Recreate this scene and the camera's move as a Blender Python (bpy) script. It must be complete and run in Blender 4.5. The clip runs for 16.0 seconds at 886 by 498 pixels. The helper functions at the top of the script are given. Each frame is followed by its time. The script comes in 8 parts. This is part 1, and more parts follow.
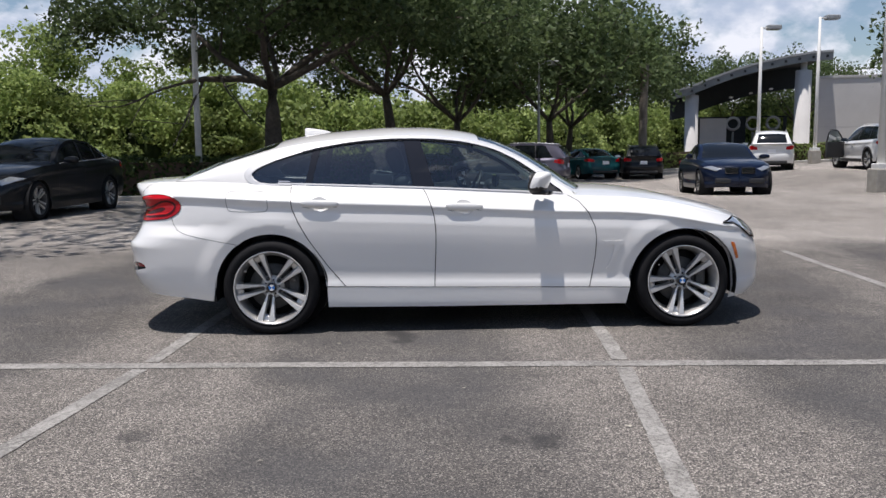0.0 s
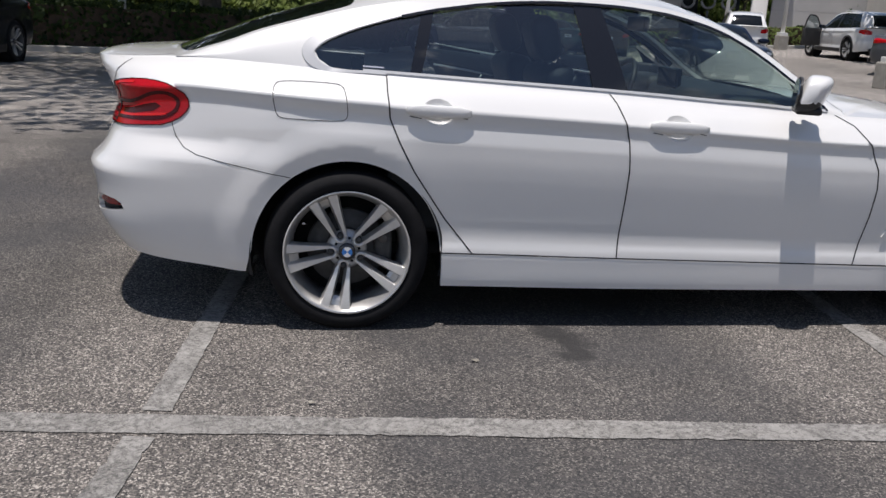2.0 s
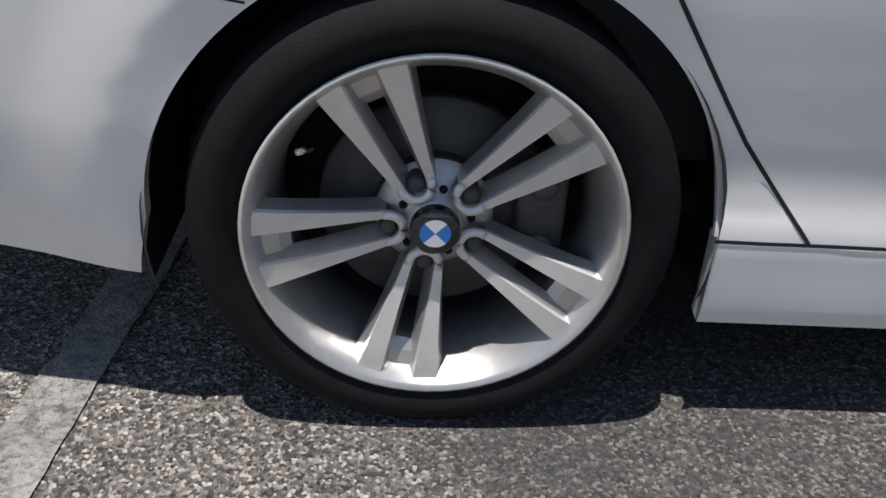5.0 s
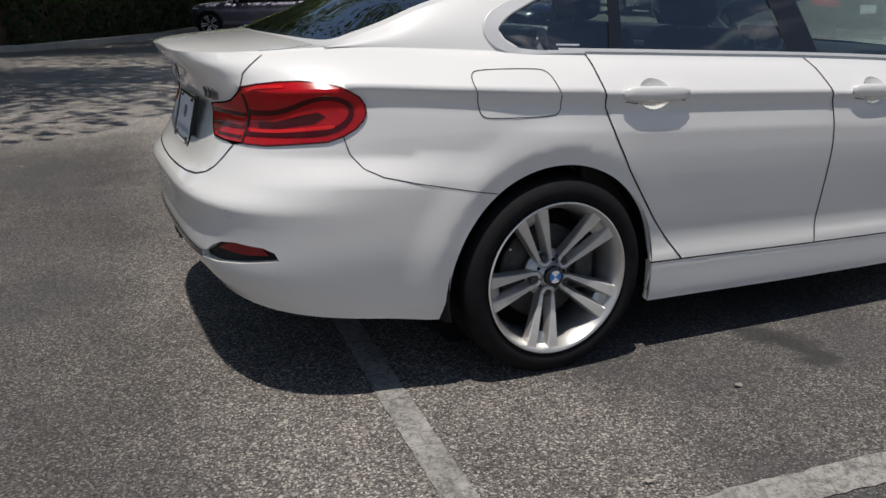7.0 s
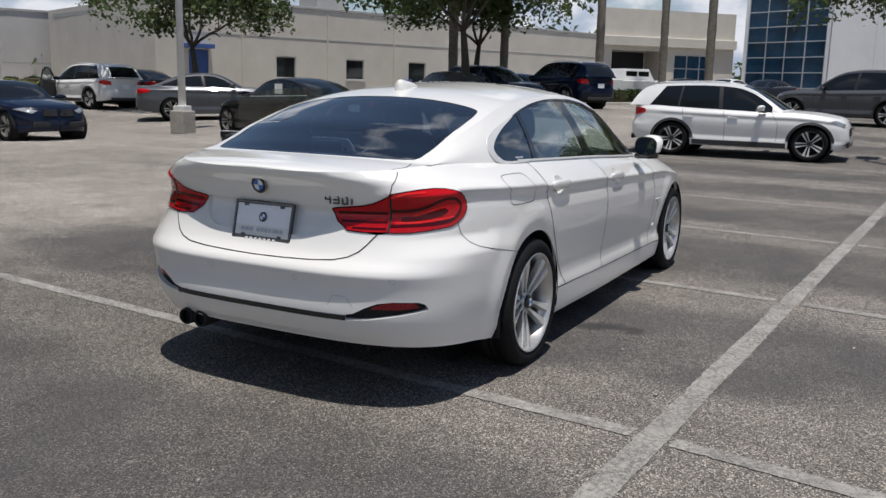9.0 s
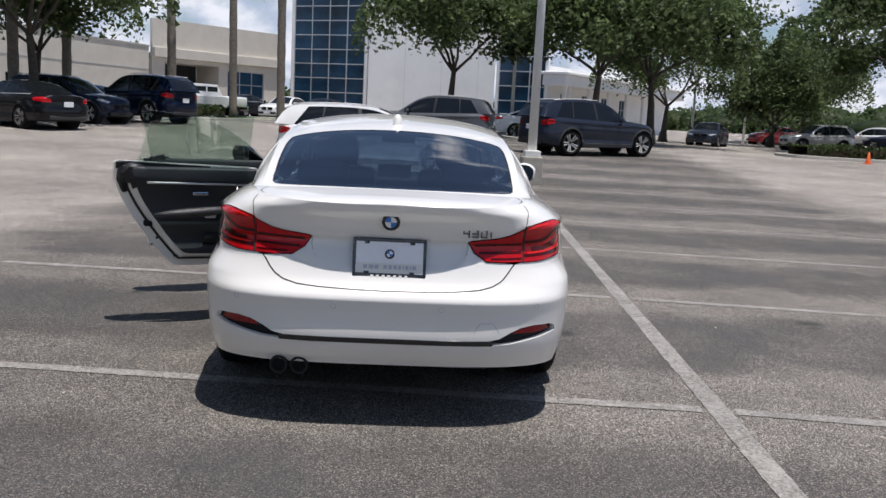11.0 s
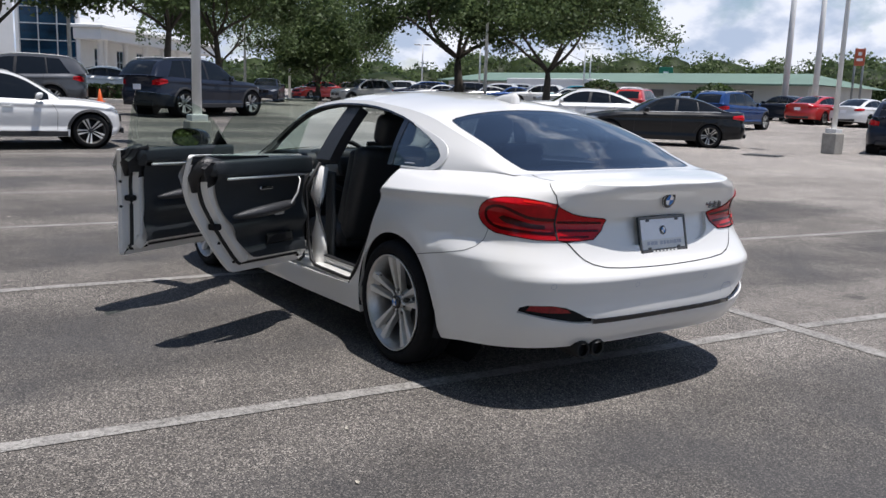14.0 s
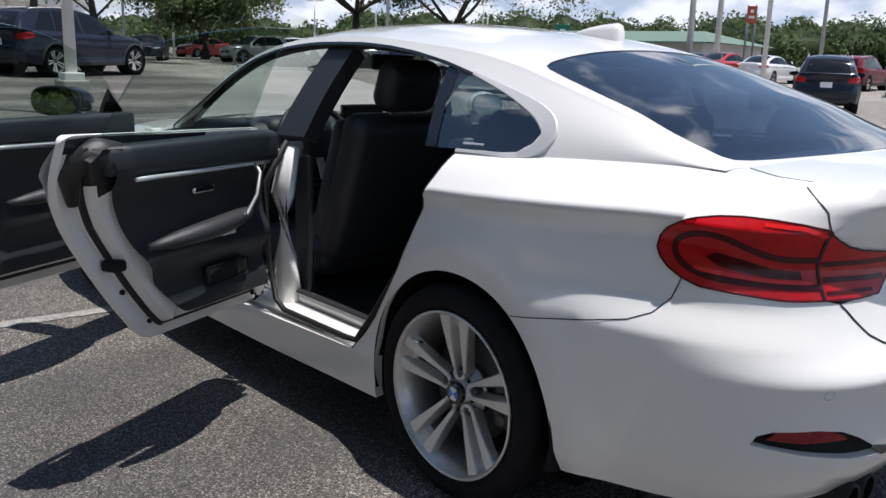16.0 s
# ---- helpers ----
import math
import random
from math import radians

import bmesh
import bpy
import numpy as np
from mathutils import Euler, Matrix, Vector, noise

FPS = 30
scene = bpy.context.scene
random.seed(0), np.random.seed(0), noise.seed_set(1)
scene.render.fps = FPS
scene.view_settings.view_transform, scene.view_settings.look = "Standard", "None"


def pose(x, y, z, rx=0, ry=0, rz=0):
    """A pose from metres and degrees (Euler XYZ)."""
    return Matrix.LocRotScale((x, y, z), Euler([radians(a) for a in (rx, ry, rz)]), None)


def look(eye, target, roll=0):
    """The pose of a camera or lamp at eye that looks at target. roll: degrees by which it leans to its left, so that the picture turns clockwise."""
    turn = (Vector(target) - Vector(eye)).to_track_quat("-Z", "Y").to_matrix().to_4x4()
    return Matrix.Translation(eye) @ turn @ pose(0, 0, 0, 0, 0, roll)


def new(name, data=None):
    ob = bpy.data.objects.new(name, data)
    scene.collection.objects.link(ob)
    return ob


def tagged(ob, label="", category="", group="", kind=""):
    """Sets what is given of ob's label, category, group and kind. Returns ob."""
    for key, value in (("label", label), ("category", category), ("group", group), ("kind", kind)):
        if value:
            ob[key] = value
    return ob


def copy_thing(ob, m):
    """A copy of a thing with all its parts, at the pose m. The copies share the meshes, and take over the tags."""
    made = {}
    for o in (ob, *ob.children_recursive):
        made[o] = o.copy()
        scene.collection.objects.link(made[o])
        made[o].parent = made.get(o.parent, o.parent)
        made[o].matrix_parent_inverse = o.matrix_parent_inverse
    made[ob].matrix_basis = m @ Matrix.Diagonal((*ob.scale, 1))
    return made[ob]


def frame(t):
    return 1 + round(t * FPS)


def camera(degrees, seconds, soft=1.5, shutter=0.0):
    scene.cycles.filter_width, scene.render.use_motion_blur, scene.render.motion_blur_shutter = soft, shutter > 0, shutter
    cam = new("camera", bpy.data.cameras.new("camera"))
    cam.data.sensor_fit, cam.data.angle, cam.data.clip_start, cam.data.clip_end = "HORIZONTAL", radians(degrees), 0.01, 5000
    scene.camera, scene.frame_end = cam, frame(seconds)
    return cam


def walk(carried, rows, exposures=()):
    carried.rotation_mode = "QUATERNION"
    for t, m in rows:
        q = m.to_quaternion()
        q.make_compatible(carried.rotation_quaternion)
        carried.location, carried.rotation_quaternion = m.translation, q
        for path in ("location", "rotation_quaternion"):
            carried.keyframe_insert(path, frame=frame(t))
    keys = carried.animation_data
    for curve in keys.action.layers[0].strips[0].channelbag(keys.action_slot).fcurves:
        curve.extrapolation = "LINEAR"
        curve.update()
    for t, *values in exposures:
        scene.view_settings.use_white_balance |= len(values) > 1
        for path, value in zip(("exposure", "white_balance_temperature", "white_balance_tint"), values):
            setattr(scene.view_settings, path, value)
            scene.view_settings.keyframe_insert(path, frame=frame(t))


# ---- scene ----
cam = camera(54.6, 16.0)
PATH = [
    (0, (0.831, -6.634, 1.25), (0.943, -4.651, 1.013), -0.5),
    (0.5, (0.306, -6.273, 1.254), (0.527, -4.304, 0.981), -0.5),
    (1, (-0.026, -5.657, 1.269), (0.267, -3.71, 0.913), 0.0),
    (1.5, (-0.177, -4.902, 1.243), (0.183, -2.972, 0.863), 0.6),
    (2, (-0.142, -4.131, 1.253), (0.163, -2.229, 0.716), 3.1),
    (2.5, (-0.071, -3.399, 1.195), (0.068, -1.538, 0.477), 1.4),
    (3, (-0.028, -2.741, 1.12), (0.108, -0.946, 0.248), 2.0),
    (3.5, (-0.059, -2.191, 0.978), (0.115, -0.463, -0.013), 5.2),
    (4, (-0.027, -1.813, 0.894), (0.046, -0.129, -0.183), 3.4),
    (4.2, (-0.021, -1.693, 0.862), (0.006, -0.032, -0.251), 2.7),
    (6.3, (-0.639, -2.608, 1.059), (-0.138, -0.833, 0.292), 1.2),
    (6.5, (-0.84, -2.772, 1.101), (-0.268, -0.994, 0.384), -0.1),
    (7, (-1.393, -3.074, 1.191), (-0.598, -1.333, 0.61), 0.2),
    (7.5, (-2.06, -3.199, 1.278), (-0.952, -1.608, 0.787), -0.1),
    (8, (-2.759, -3.128, 1.309), (-1.387, -1.734, 0.893), 0.3),
    (8.5, (-3.403, -2.855, 1.333), (-1.846, -1.668, 0.926), 0.5),
    (9, (-3.88, -2.448, 1.36), (-2.146, -1.524, 0.99), 1.3),
    (9.5, (-4.291, -1.922, 1.369), (-2.441, -1.253, 1.008), 1.0),
    (9.7, (-4.42, -1.684, 1.379), (-2.528, -1.146, 1.019), 1.5),
    (11.8, (-4.722, 0.885, 1.395), (-2.783, 0.533, 1.052), 1.8),
    (12, (-4.67, 1.096, 1.443), (-2.749, 0.679, 1.074), 1.5),
    (12.5, (-4.48, 1.678, 1.419), (-2.637, 0.987, 1.063), 2.1),
    (13, (-4.279, 2.252, 1.428), (-2.534, 1.345, 1.064), 2.6),
    (13.5, (-3.991, 2.741, 1.389), (-2.296, 1.741, 1.033), 2.2),
    (14, (-3.671, 3.137, 1.385), (-2.055, 2.014, 1.028), 1.9),
    (14.5, (-3.242, 3.295, 1.388), (-1.688, 2.092, 1.018), 1.4),
    (15, (-2.715, 3.219, 1.349), (-1.221, 1.946, 0.968), 1.7),
    (15.5, (-2.216, 2.898, 1.314), (-0.784, 1.563, 0.907), 2.4),
    (16, (-1.701, 2.472, 1.27), (-0.252, 1.165, 0.831), 1.8),
]
walk(cam, [(t, look(eye, target, roll)) for t, eye, target, roll in PATH], exposures=[(0, 0.1, 6480, 14), (1.2, 0.05, 6480, 14), (2.0, -0.16, 6480, 14), (2.8, -0.4, 6450, 13), (3.5, -0.22, 6420, 12), (4.2, 0.25, 6400, 12), (6.3, -0.38, 6650, 11), (7.0, -0.38, 6680, 11), (8.0, -0.22, 6620, 11), (9.5, -0.08, 6580, 11), (11.8, 0.13, 6440, 14), (13.0, 0.15, 6370, 13), (14.0, 0.16, 6360, 13), (16.0, 0.22, 6340, 13)])

# ---- world, sun, exposure ----
SUN_TO = Vector((-0.15, -0.12, 1.0)).normalized()
world = bpy.data.worlds.new("sky_world")
scene.world = world
world.use_nodes = True
wn, wl = world.node_tree.nodes, world.node_tree.links
wn.clear()
w_out = wn.new("ShaderNodeOutputWorld")
w_bg = wn.new("ShaderNodeBackground")
w_bg.inputs["Strength"].default_value = 0.087
w_sky = wn.new("ShaderNodeTexSky")
w_sky.sky_type = "NISHITA"
w_sky.sun_disc = False
w_sky.sun_elevation = math.asin(SUN_TO.z)
w_sky.sun_rotation = math.atan2(SUN_TO.x, SUN_TO.y)
w_sky.air_density, w_sky.dust_density, w_sky.ozone_density = 1.0, 0.4, 2.0
w_tc = wn.new("ShaderNodeTexCoord")
w_sep = wn.new("ShaderNodeSeparateXYZ")
wl.new(w_tc.outputs["Generated"], w_sep.inputs[0])
w_flat = wn.new("ShaderNodeMath")
w_flat.operation = "MULTIPLY_ADD"
w_flat.inputs[1].default_value, w_flat.inputs[2].default_value = 1.0, 0.55
wl.new(w_sep.outputs["Z"], w_flat.inputs[0])
w_dx, w_dy = wn.new("ShaderNodeMath"), wn.new("ShaderNodeMath")
for node, axis in ((w_dx, "X"), (w_dy, "Y")):
    node.operation = "DIVIDE"
    wl.new(w_sep.outputs[axis], node.inputs[0])
    wl.new(w_flat.outputs[0], node.inputs[1])
w_comb = wn.new("ShaderNodeCombineXYZ")
wl.new(w_dx.outputs[0], w_comb.inputs[0])
wl.new(w_dy.outputs[0], w_comb.inputs[1])
w_noise = wn.new("ShaderNodeTexNoise")
w_noise.inputs["Scale"].default_value, w_noise.inputs["Detail"].default_value = 4.2, 10.0
w_noise.inputs["Roughness"].default_value = 0.58
wl.new(w_comb.outputs[0], w_noise.inputs["Vector"])
w_ramp = wn.new("ShaderNodeValToRGB")
w_ramp.color_ramp.elements[0].position, w_ramp.color_ramp.elements[1].position = 0.57, 0.67
w_low = wn.new("ShaderNodeMapRange")
for key, val in (("From Min", 0.0), ("From Max", 0.45), ("To Min", 0.22), ("To Max", 0.0)):
    w_low.inputs[key].default_value = val
wl.new(w_sep.outputs["Z"], w_low.inputs["Value"])
w_sum = wn.new("ShaderNodeMath")
wl.new(w_noise.outputs["Fac"], w_sum.inputs[0])
wl.new(w_low.outputs[0], w_sum.inputs[1])
wl.new(w_sum.outputs[0], w_ramp.inputs[0])
w_n2 = wn.new("ShaderNodeTexNoise")
w_n2.inputs["Scale"].default_value, w_n2.inputs["Detail"].default_value = 9.0, 7.0
wl.new(w_comb.outputs[0], w_n2.inputs["Vector"])
w_cc = wn.new("ShaderNodeMix")
w_cc.data_type = "RGBA"
w_cc.inputs["A"].default_value, w_cc.inputs["B"].default_value = (4.9, 5.9, 7.5, 1), (9.4, 9.8, 10.6, 1)
w_puff = wn.new("ShaderNodeMapRange")
w_puff.interpolation_type = "SMOOTHSTEP"
w_puff.inputs["From Min"].default_value, w_puff.inputs["From Max"].default_value = 0.38, 0.62
wl.new(w_n2.outputs["Fac"], w_puff.inputs["Value"])
wl.new(w_puff.outputs[0], w_cc.inputs["Factor"])
w_mix = wn.new("ShaderNodeMix")
w_mix.data_type = "RGBA"
wl.new(w_ramp.outputs[0], w_mix.inputs["Factor"])
wl.new(w_sky.outputs[0], w_mix.inputs["A"])
wl.new(w_cc.outputs["Result"], w_mix.inputs["B"])
wl.new(w_mix.outputs["Result"], w_bg.inputs["Color"])
wl.new(w_bg.outputs[0], w_out.inputs[0])

sun = new("sun", bpy.data.lights.new("sun", "SUN"))
sun.data.energy, sun.data.angle, sun.data.color = 4.75, radians(0.53), (1.0, 0.965, 0.915)
sun.matrix_world = look(SUN_TO * 60, (0, 0, 0))


# ---- materials ----
def mat(name, col, rough=0.5, metal=0.0, coat=0.0, spec=0.5, var=0.0, scale=8.0, bump=0.0, bscale=120.0, glow=0.0, obj_var=0.0):
    m = bpy.data.materials.new(name)
    m.use_nodes = True
    nt = m.node_tree
    b = nt.nodes["Principled BSDF"]
    b.inputs["Base Color"].default_value = (*col, 1)
    b.inputs["Roughness"].default_value = rough
    b.inputs["Metallic"].default_value = metal
    b.inputs["Coat Weight"].default_value = coat
    b.inputs["Coat Roughness"].default_value = 0.03
    b.inputs["Specular IOR Level"].default_value = spec
    tc = None
    if var or bump or obj_var:
        tc = nt.nodes.new("ShaderNodeNewGeometry")
    last = None
    if var:
        n = nt.nodes.new("ShaderNodeTexNoise")
        n.inputs["Scale"].default_value, n.inputs["Detail"].default_value = scale, 8
        n.inputs["Roughness"].default_value = 0.65
        nt.links.new(tc.outputs["Position"], n.inputs["Vector"])
        r = nt.nodes.new("ShaderNodeMapRange")
        r.inputs["From Min"].default_value, r.inputs["From Max"].default_value = 0.3, 0.7
        r.inputs["To Min"].default_value, r.inputs["To Max"].default_value = 1 - var, 1 + var
        nt.links.new(n.outputs["Fac"], r.inputs["Value"])
        mx = nt.nodes.new("ShaderNodeVectorMath")
        mx.operation = "SCALE"
        mx.inputs[0].default_value = col
        nt.links.new(r.outputs[0], mx.inputs["Scale"])
        last = mx.outputs[0]
    if obj_var:
        oi = nt.nodes.new("ShaderNodeObjectInfo")
        r2 = nt.nodes.new("ShaderNodeMapRange")
        r2.inputs["To Min"].default_value, r2.inputs["To Max"].default_value = 1 - obj_var, 1 + obj_var
        nt.links.new(oi.outputs["Random"], r2.inputs["Value"])
        m2 = nt.nodes.new("ShaderNodeVectorMath")
        m2.operation = "SCALE"
        m2.inputs[0].default_value = col
        if last:
            nt.links.new(last, m2.inputs[0])
        nt.links.new(r2.outputs[0], m2.inputs["Scale"])
        last = m2.outputs[0]
    if last:
        nt.links.new(last, b.inputs["Base Color"])
    if bump:
        n2 = nt.nodes.new("ShaderNodeTexNoise")
        n2.inputs["Scale"].default_value, n2.inputs["Detail"].default_value = bscale, 4
        nt.links.new(tc.outputs["Position"], n2.inputs["Vector"])
        bp = nt.nodes.new("ShaderNodeBump")
        bp.inputs["Strength"].default_value, bp.inputs["Distance"].default_value = bump, 0.01
        nt.links.new(n2.outputs["Fac"], bp.inputs["Height"])
        nt.links.new(bp.outputs[0], b.inputs["Normal"])
    if glow:
        b.inputs["Emission Color"].default_value = (*col, 1)
        b.inputs["Emission Strength"].default_value = glow
    return m


def glass(name, tint, rough=0.0, reflect=1.0, base=0.06):
    """Thin pane: tinted see-through with a mirror sheen that grows at grazing angles."""
    m = bpy.data.materials.new(name)
    m.use_nodes = True
    nt = m.node_tree
    nt.nodes.clear()
    out = nt.nodes.new("ShaderNodeOutputMaterial")
    tr = nt.nodes.new("ShaderNodeBsdfTransparent")
    tr.inputs[0].default_value = (*tint, 1)
    gl = nt.nodes.new("ShaderNodeBsdfGlossy")
    gl.inputs["Roughness"].default_value = rough
    gl.inputs["Color"].default_value = (reflect, reflect, reflect, 1)
    lw = nt.nodes.new("ShaderNodeLayerWeight")
    lw.inputs["Blend"].default_value = 0.5
    pw = nt.nodes.new("ShaderNodeMath")
    pw.operation = "POWER"
    pw.inputs[1].default_value = 3.2
    nt.links.new(lw.outputs["Facing"], pw.inputs[0])
    fr = nt.nodes.new("ShaderNodeMath")
    fr.operation = "MULTIPLY_ADD"
    fr.inputs[1].default_value, fr.inputs[2].default_value = 0.85, base
    nt.links.new(pw.outputs[0], fr.inputs[0])
    mx = nt.nodes.new("ShaderNodeMixShader")
    nt.links.new(fr.outputs[0], mx.inputs[0])
    nt.links.new(tr.outputs[0], mx.inputs[1])
    nt.links.new(gl.outputs[0], mx.inputs[2])
    nt.links.new(mx.outputs[0], out.inputs[0])
    return m


def paint(name, col, metal=0.0, flake=0.0, rough=0.35):
    lit = max(col) > 0.3
    m = mat(name, col, rough, metal, 1.0 if lit else 0.55, 0.5 if lit else 0.06)
    return m


M_white = paint("pearl_white_paint", (0.81, 0.80, 0.772), 0.0, rough=0.32)
M_black = mat("black_plastic", (0.018, 0.018, 0.02), 0.45, bump=0.15, bscale=900)
M_gloss = mat("gloss_black", (0.012, 0.012, 0.014), 0.08, coat=0.6)
M_rubber = mat("tyre_rubber", (0.010, 0.010, 0.011), 0.75, spec=0.18, var=0.25, scale=20, bump=0.2, bscale=400)
M_seal = mat("rubber_seal", (0.01, 0.01, 0.011), 0.6)
M_alloy = mat("machined_alloy", (0.76, 0.75, 0.72), 0.33, 0.45, var=0.06, scale=30)
M_alloyd = mat("grey_alloy", (0.56, 0.55, 0.53), 0.33, 0.7, var=0.12, scale=25)
M_steel = mat("brake_steel", (0.13, 0.128, 0.125), 0.5, 0.8, var=0.2, scale=18)
M_iron = mat("cast_iron", (0.09, 0.088, 0.085), 0.6, 0.5, var=0.2, scale=30)
M_chrome = mat("chrome", (0.82, 0.82, 0.83), 0.1, 1.0)
M_satin = mat("satin_silver_trim", (0.66, 0.66, 0.655), 0.38, 0.15)
M_red = mat("red_lamp_lens", (0.46, 0.004, 0.008), 0.16, spec=0.4, var=0.18, scale=25)
M_redd = mat("dark_red_lens", (0.06, 0.001, 0.002), 0.16, spec=0.35)
M_refl = mat("red_reflector", (0.26, 0.012, 0.016), 0.2, var=0.3, scale=60)
M_redl = mat("bright_red_lens", (0.72, 0.015, 0.012), 0.12, spec=0.5)
M_orange = mat("orange_marker", (0.75, 0.16, 0.01), 0.15, coat=1.0)
M_lens = mat("clear_lens", (0.42, 0.44, 0.46), 0.06, 0.5, coat=1.0, var=0.3, scale=30)
# near-black for dark parts; also stands in for shade inside wheels and slots
M_dark = mat("dark_parts_cavity_shade", (0.006, 0.006, 0.007), 0.9)
M_carpet = mat("black_carpet", (0.012, 0.012, 0.013), 0.95, var=0.3, scale=60)
M_leather = mat("black_leather", (0.030, 0.031, 0.034), 0.42, var=0.12, scale=15, bump=0.25, bscale=350)
M_trimblk = mat("soft_black_trim", (0.021, 0.025, 0.029), 0.5, bump=0.2, bscale=700)
M_blue = mat("roundel_blue", (0.02, 0.18, 0.55), 0.2, coat=1.0)
M_wht = mat("white_plastic", (0.8, 0.8, 0.8), 0.35)
M_plate = mat("plate_white", (0.90, 0.91, 0.94), 0.3, var=0.03, scale=40)
M_plateg = mat("plate_grey_print", (0.46, 0.48, 0.55), 0.4)
M_paper = mat("white_paper", (0.8, 0.8, 0.78), 0.7)
M_pipe = mat("dark_exhaust", (0.010, 0.0095, 0.009), 0.7, 0.0, var=0.3, scale=30)
M_badge = mat("dark_chrome_badge", (0.22, 0.22, 0.23), 0.25, 0.9)
G_side = glass("tinted_side_glass", (0.44, 0.52, 0.53), base=0.15)
G_door = glass("clear_green_glass", (0.66, 0.76, 0.70), base=0.12)
G_screen = glass("windscreen_glass", (0.62, 0.68, 0.66))
G_rear = glass("dark_rear_glass", (0.15, 0.20, 0.28), base=0.11)
M_mirror = mat("mirror_glass", (0.30, 0.32, 0.32), 0.02, 1.0)


# ---- mesh helpers ----
def mesh_ob(name, verts, faces, material, parent=None, label="", smooth=True, normals=None):
    me = bpy.data.meshes.new(name)
    me.from_pydata([tuple(map(float, v)) for v in verts], [], [tuple(map(int, f)) for f in faces])
    me.polygons.foreach_set("use_smooth", [bool(smooth)] * len(me.polygons))
    if material:
        me.materials.append(material)
    if normals is not None:
        me.normals_split_custom_set_from_vertices([tuple(map(float, n)) for n in normals])
    me.update()
    ob = new(name, me)
    if parent:
        ob.parent = parent
    if label:
        ob["label"] = label
    return ob


def part(name, bm, material, parent=None, label="", smooth=False):
    me = bpy.data.meshes.new(name)
    bm.normal_update()
    bm.to_mesh(me)
    bm.free()
    me.polygons.foreach_set("use_smooth", [bool(smooth)] * len(me.polygons))
    if material:
        me.materials.append(material)
    ob = new(name, me)
    if parent:
        ob.parent = parent
    if label:
        ob["label"] = label
    return ob


def thing(name, label, category, m=None, group="", kind=""):
    e = new(name)
    e.empty_display_size = 0.2
    if m is not None:
        e.matrix_basis = m
    return tagged(e, label, category, group, kind)


def box_bm(sx, sy, sz, at=(0, 0, 0), bevel=0.0, m=None, seg=2):
    bm = bmesh.new()
    bmesh.ops.create_cube(bm, size=1.0, matrix=Matrix.Diagonal((sx, sy, sz, 1)))
    if bevel:
        bmesh.ops.bevel(bm, geom=bm.edges[:], offset=bevel, segments=seg, affect="EDGES", profile=0.5)
    bmesh.ops.transform(bm, matrix=(m or Matrix.Identity(4)) @ Matrix.Translation(at) if m is not None else Matrix.Translation(at), verts=bm.verts)
    return bm


def join_bm(*bms):
    out = bmesh.new()
    for b in bms:
        me = bpy.data.meshes.new("tmp")
        b.to_mesh(me)
        b.free()
        out.from_mesh(me)
        bpy.data.meshes.remove(me)
    return out


def lathe(profile, seg=48, axis="Y"):
    """Verts and faces of a profile (radius, along) turned about an axis."""
    vs, fs = [], []
    n = len(profile)
    for i in range(seg):
        a = 2 * math.pi * i / seg
        for r, h in profile:
            if axis == "Y":
                vs.append((r * math.cos(a), h, r * math.sin(a)))
            else:
                vs.append((r * math.cos(a), r * math.sin(a), h))
    for i in range(seg):
        for k in range(n - 1):
            a, b = i * n + k, ((i + 1) % seg) * n + k
            fs.append((a, a + 1, b + 1, b) if axis == "Y" else (a, b, b + 1, a + 1))
    return vs, fs


def sweep(points, radius, sides=8, closed=False, flat=1.0):
    """Tube along points; radius may be a number or one for each point."""
    P = [Vector(p) for p in points]
    rad = radius if isinstance(radius, (list, tuple)) else [radius] * len(P)
    vs, fs = [], []
    n = len(P)
    up = Vector((0, 0, 1))
    for i, p in enumerate(P):
        a = P[(i - 1) % n] if closed or i else P[0]
        b = P[(i + 1) % n] if closed or i < n - 1 else P[-1]
        t = (b - a).normalized()
        side = t.cross(up)
        if side.length < 1e-3:
            side = t.cross(Vector((1, 0, 0)))
        side.normalize()
        nrm = side.cross(t)
        for k in range(sides):
            ang = 2 * math.pi * k / sides
            vs.append(p + side * math.cos(ang) * rad[i] + nrm * math.sin(ang) * rad[i] * flat)
    for i in range(n if closed else n - 1):
        j = (i + 1) % n
        for k in range(sides):
            fs.append((i * sides + k, i * sides + (k + 1) % sides, j * sides + (k + 1) % sides, j * sides + k))
    if not closed:
        fs.append(tuple(range(sides))[::-1])
        fs.append(tuple((n - 1) * sides + k for k in range(sides)))
    return vs, fs


def spline(xs, ys):
    """Smooth curve through knots, without overshoot."""
    xs, ys = np.array(xs, float), np.array(ys, float)
    h, d = np.diff(xs), np.diff(ys) / np.diff(xs)
    m = np.zeros_like(ys)
    m[0], m[-1] = d[0], d[-1]
    for i in range(1, len(xs) - 1):
        if d[i - 1] * d[i] > 0:
            w1, w2 = 2 * h[i] + h[i - 1], h[i] + 2 * h[i - 1]
            m[i] = (w1 + w2) / (w1 / d[i - 1] + w2 / d[i])

    def f(x):
        x = np.asarray(x, float)
        xc = np.clip(x, xs[0], xs[-1])
        i = np.clip(np.searchsorted(xs, xc) - 1, 0, len(xs) - 2)
        t = (xc - xs[i]) / h[i]
        t2, t3 = t * t, t * t * t
        return (2 * t3 - 3 * t2 + 1) * ys[i] + (t3 - 2 * t2 + t) * h[i] * m[i] + (3 * t2 - 2 * t3) * ys[i + 1] + (t3 - t2) * h[i] * m[i + 1]
    return f


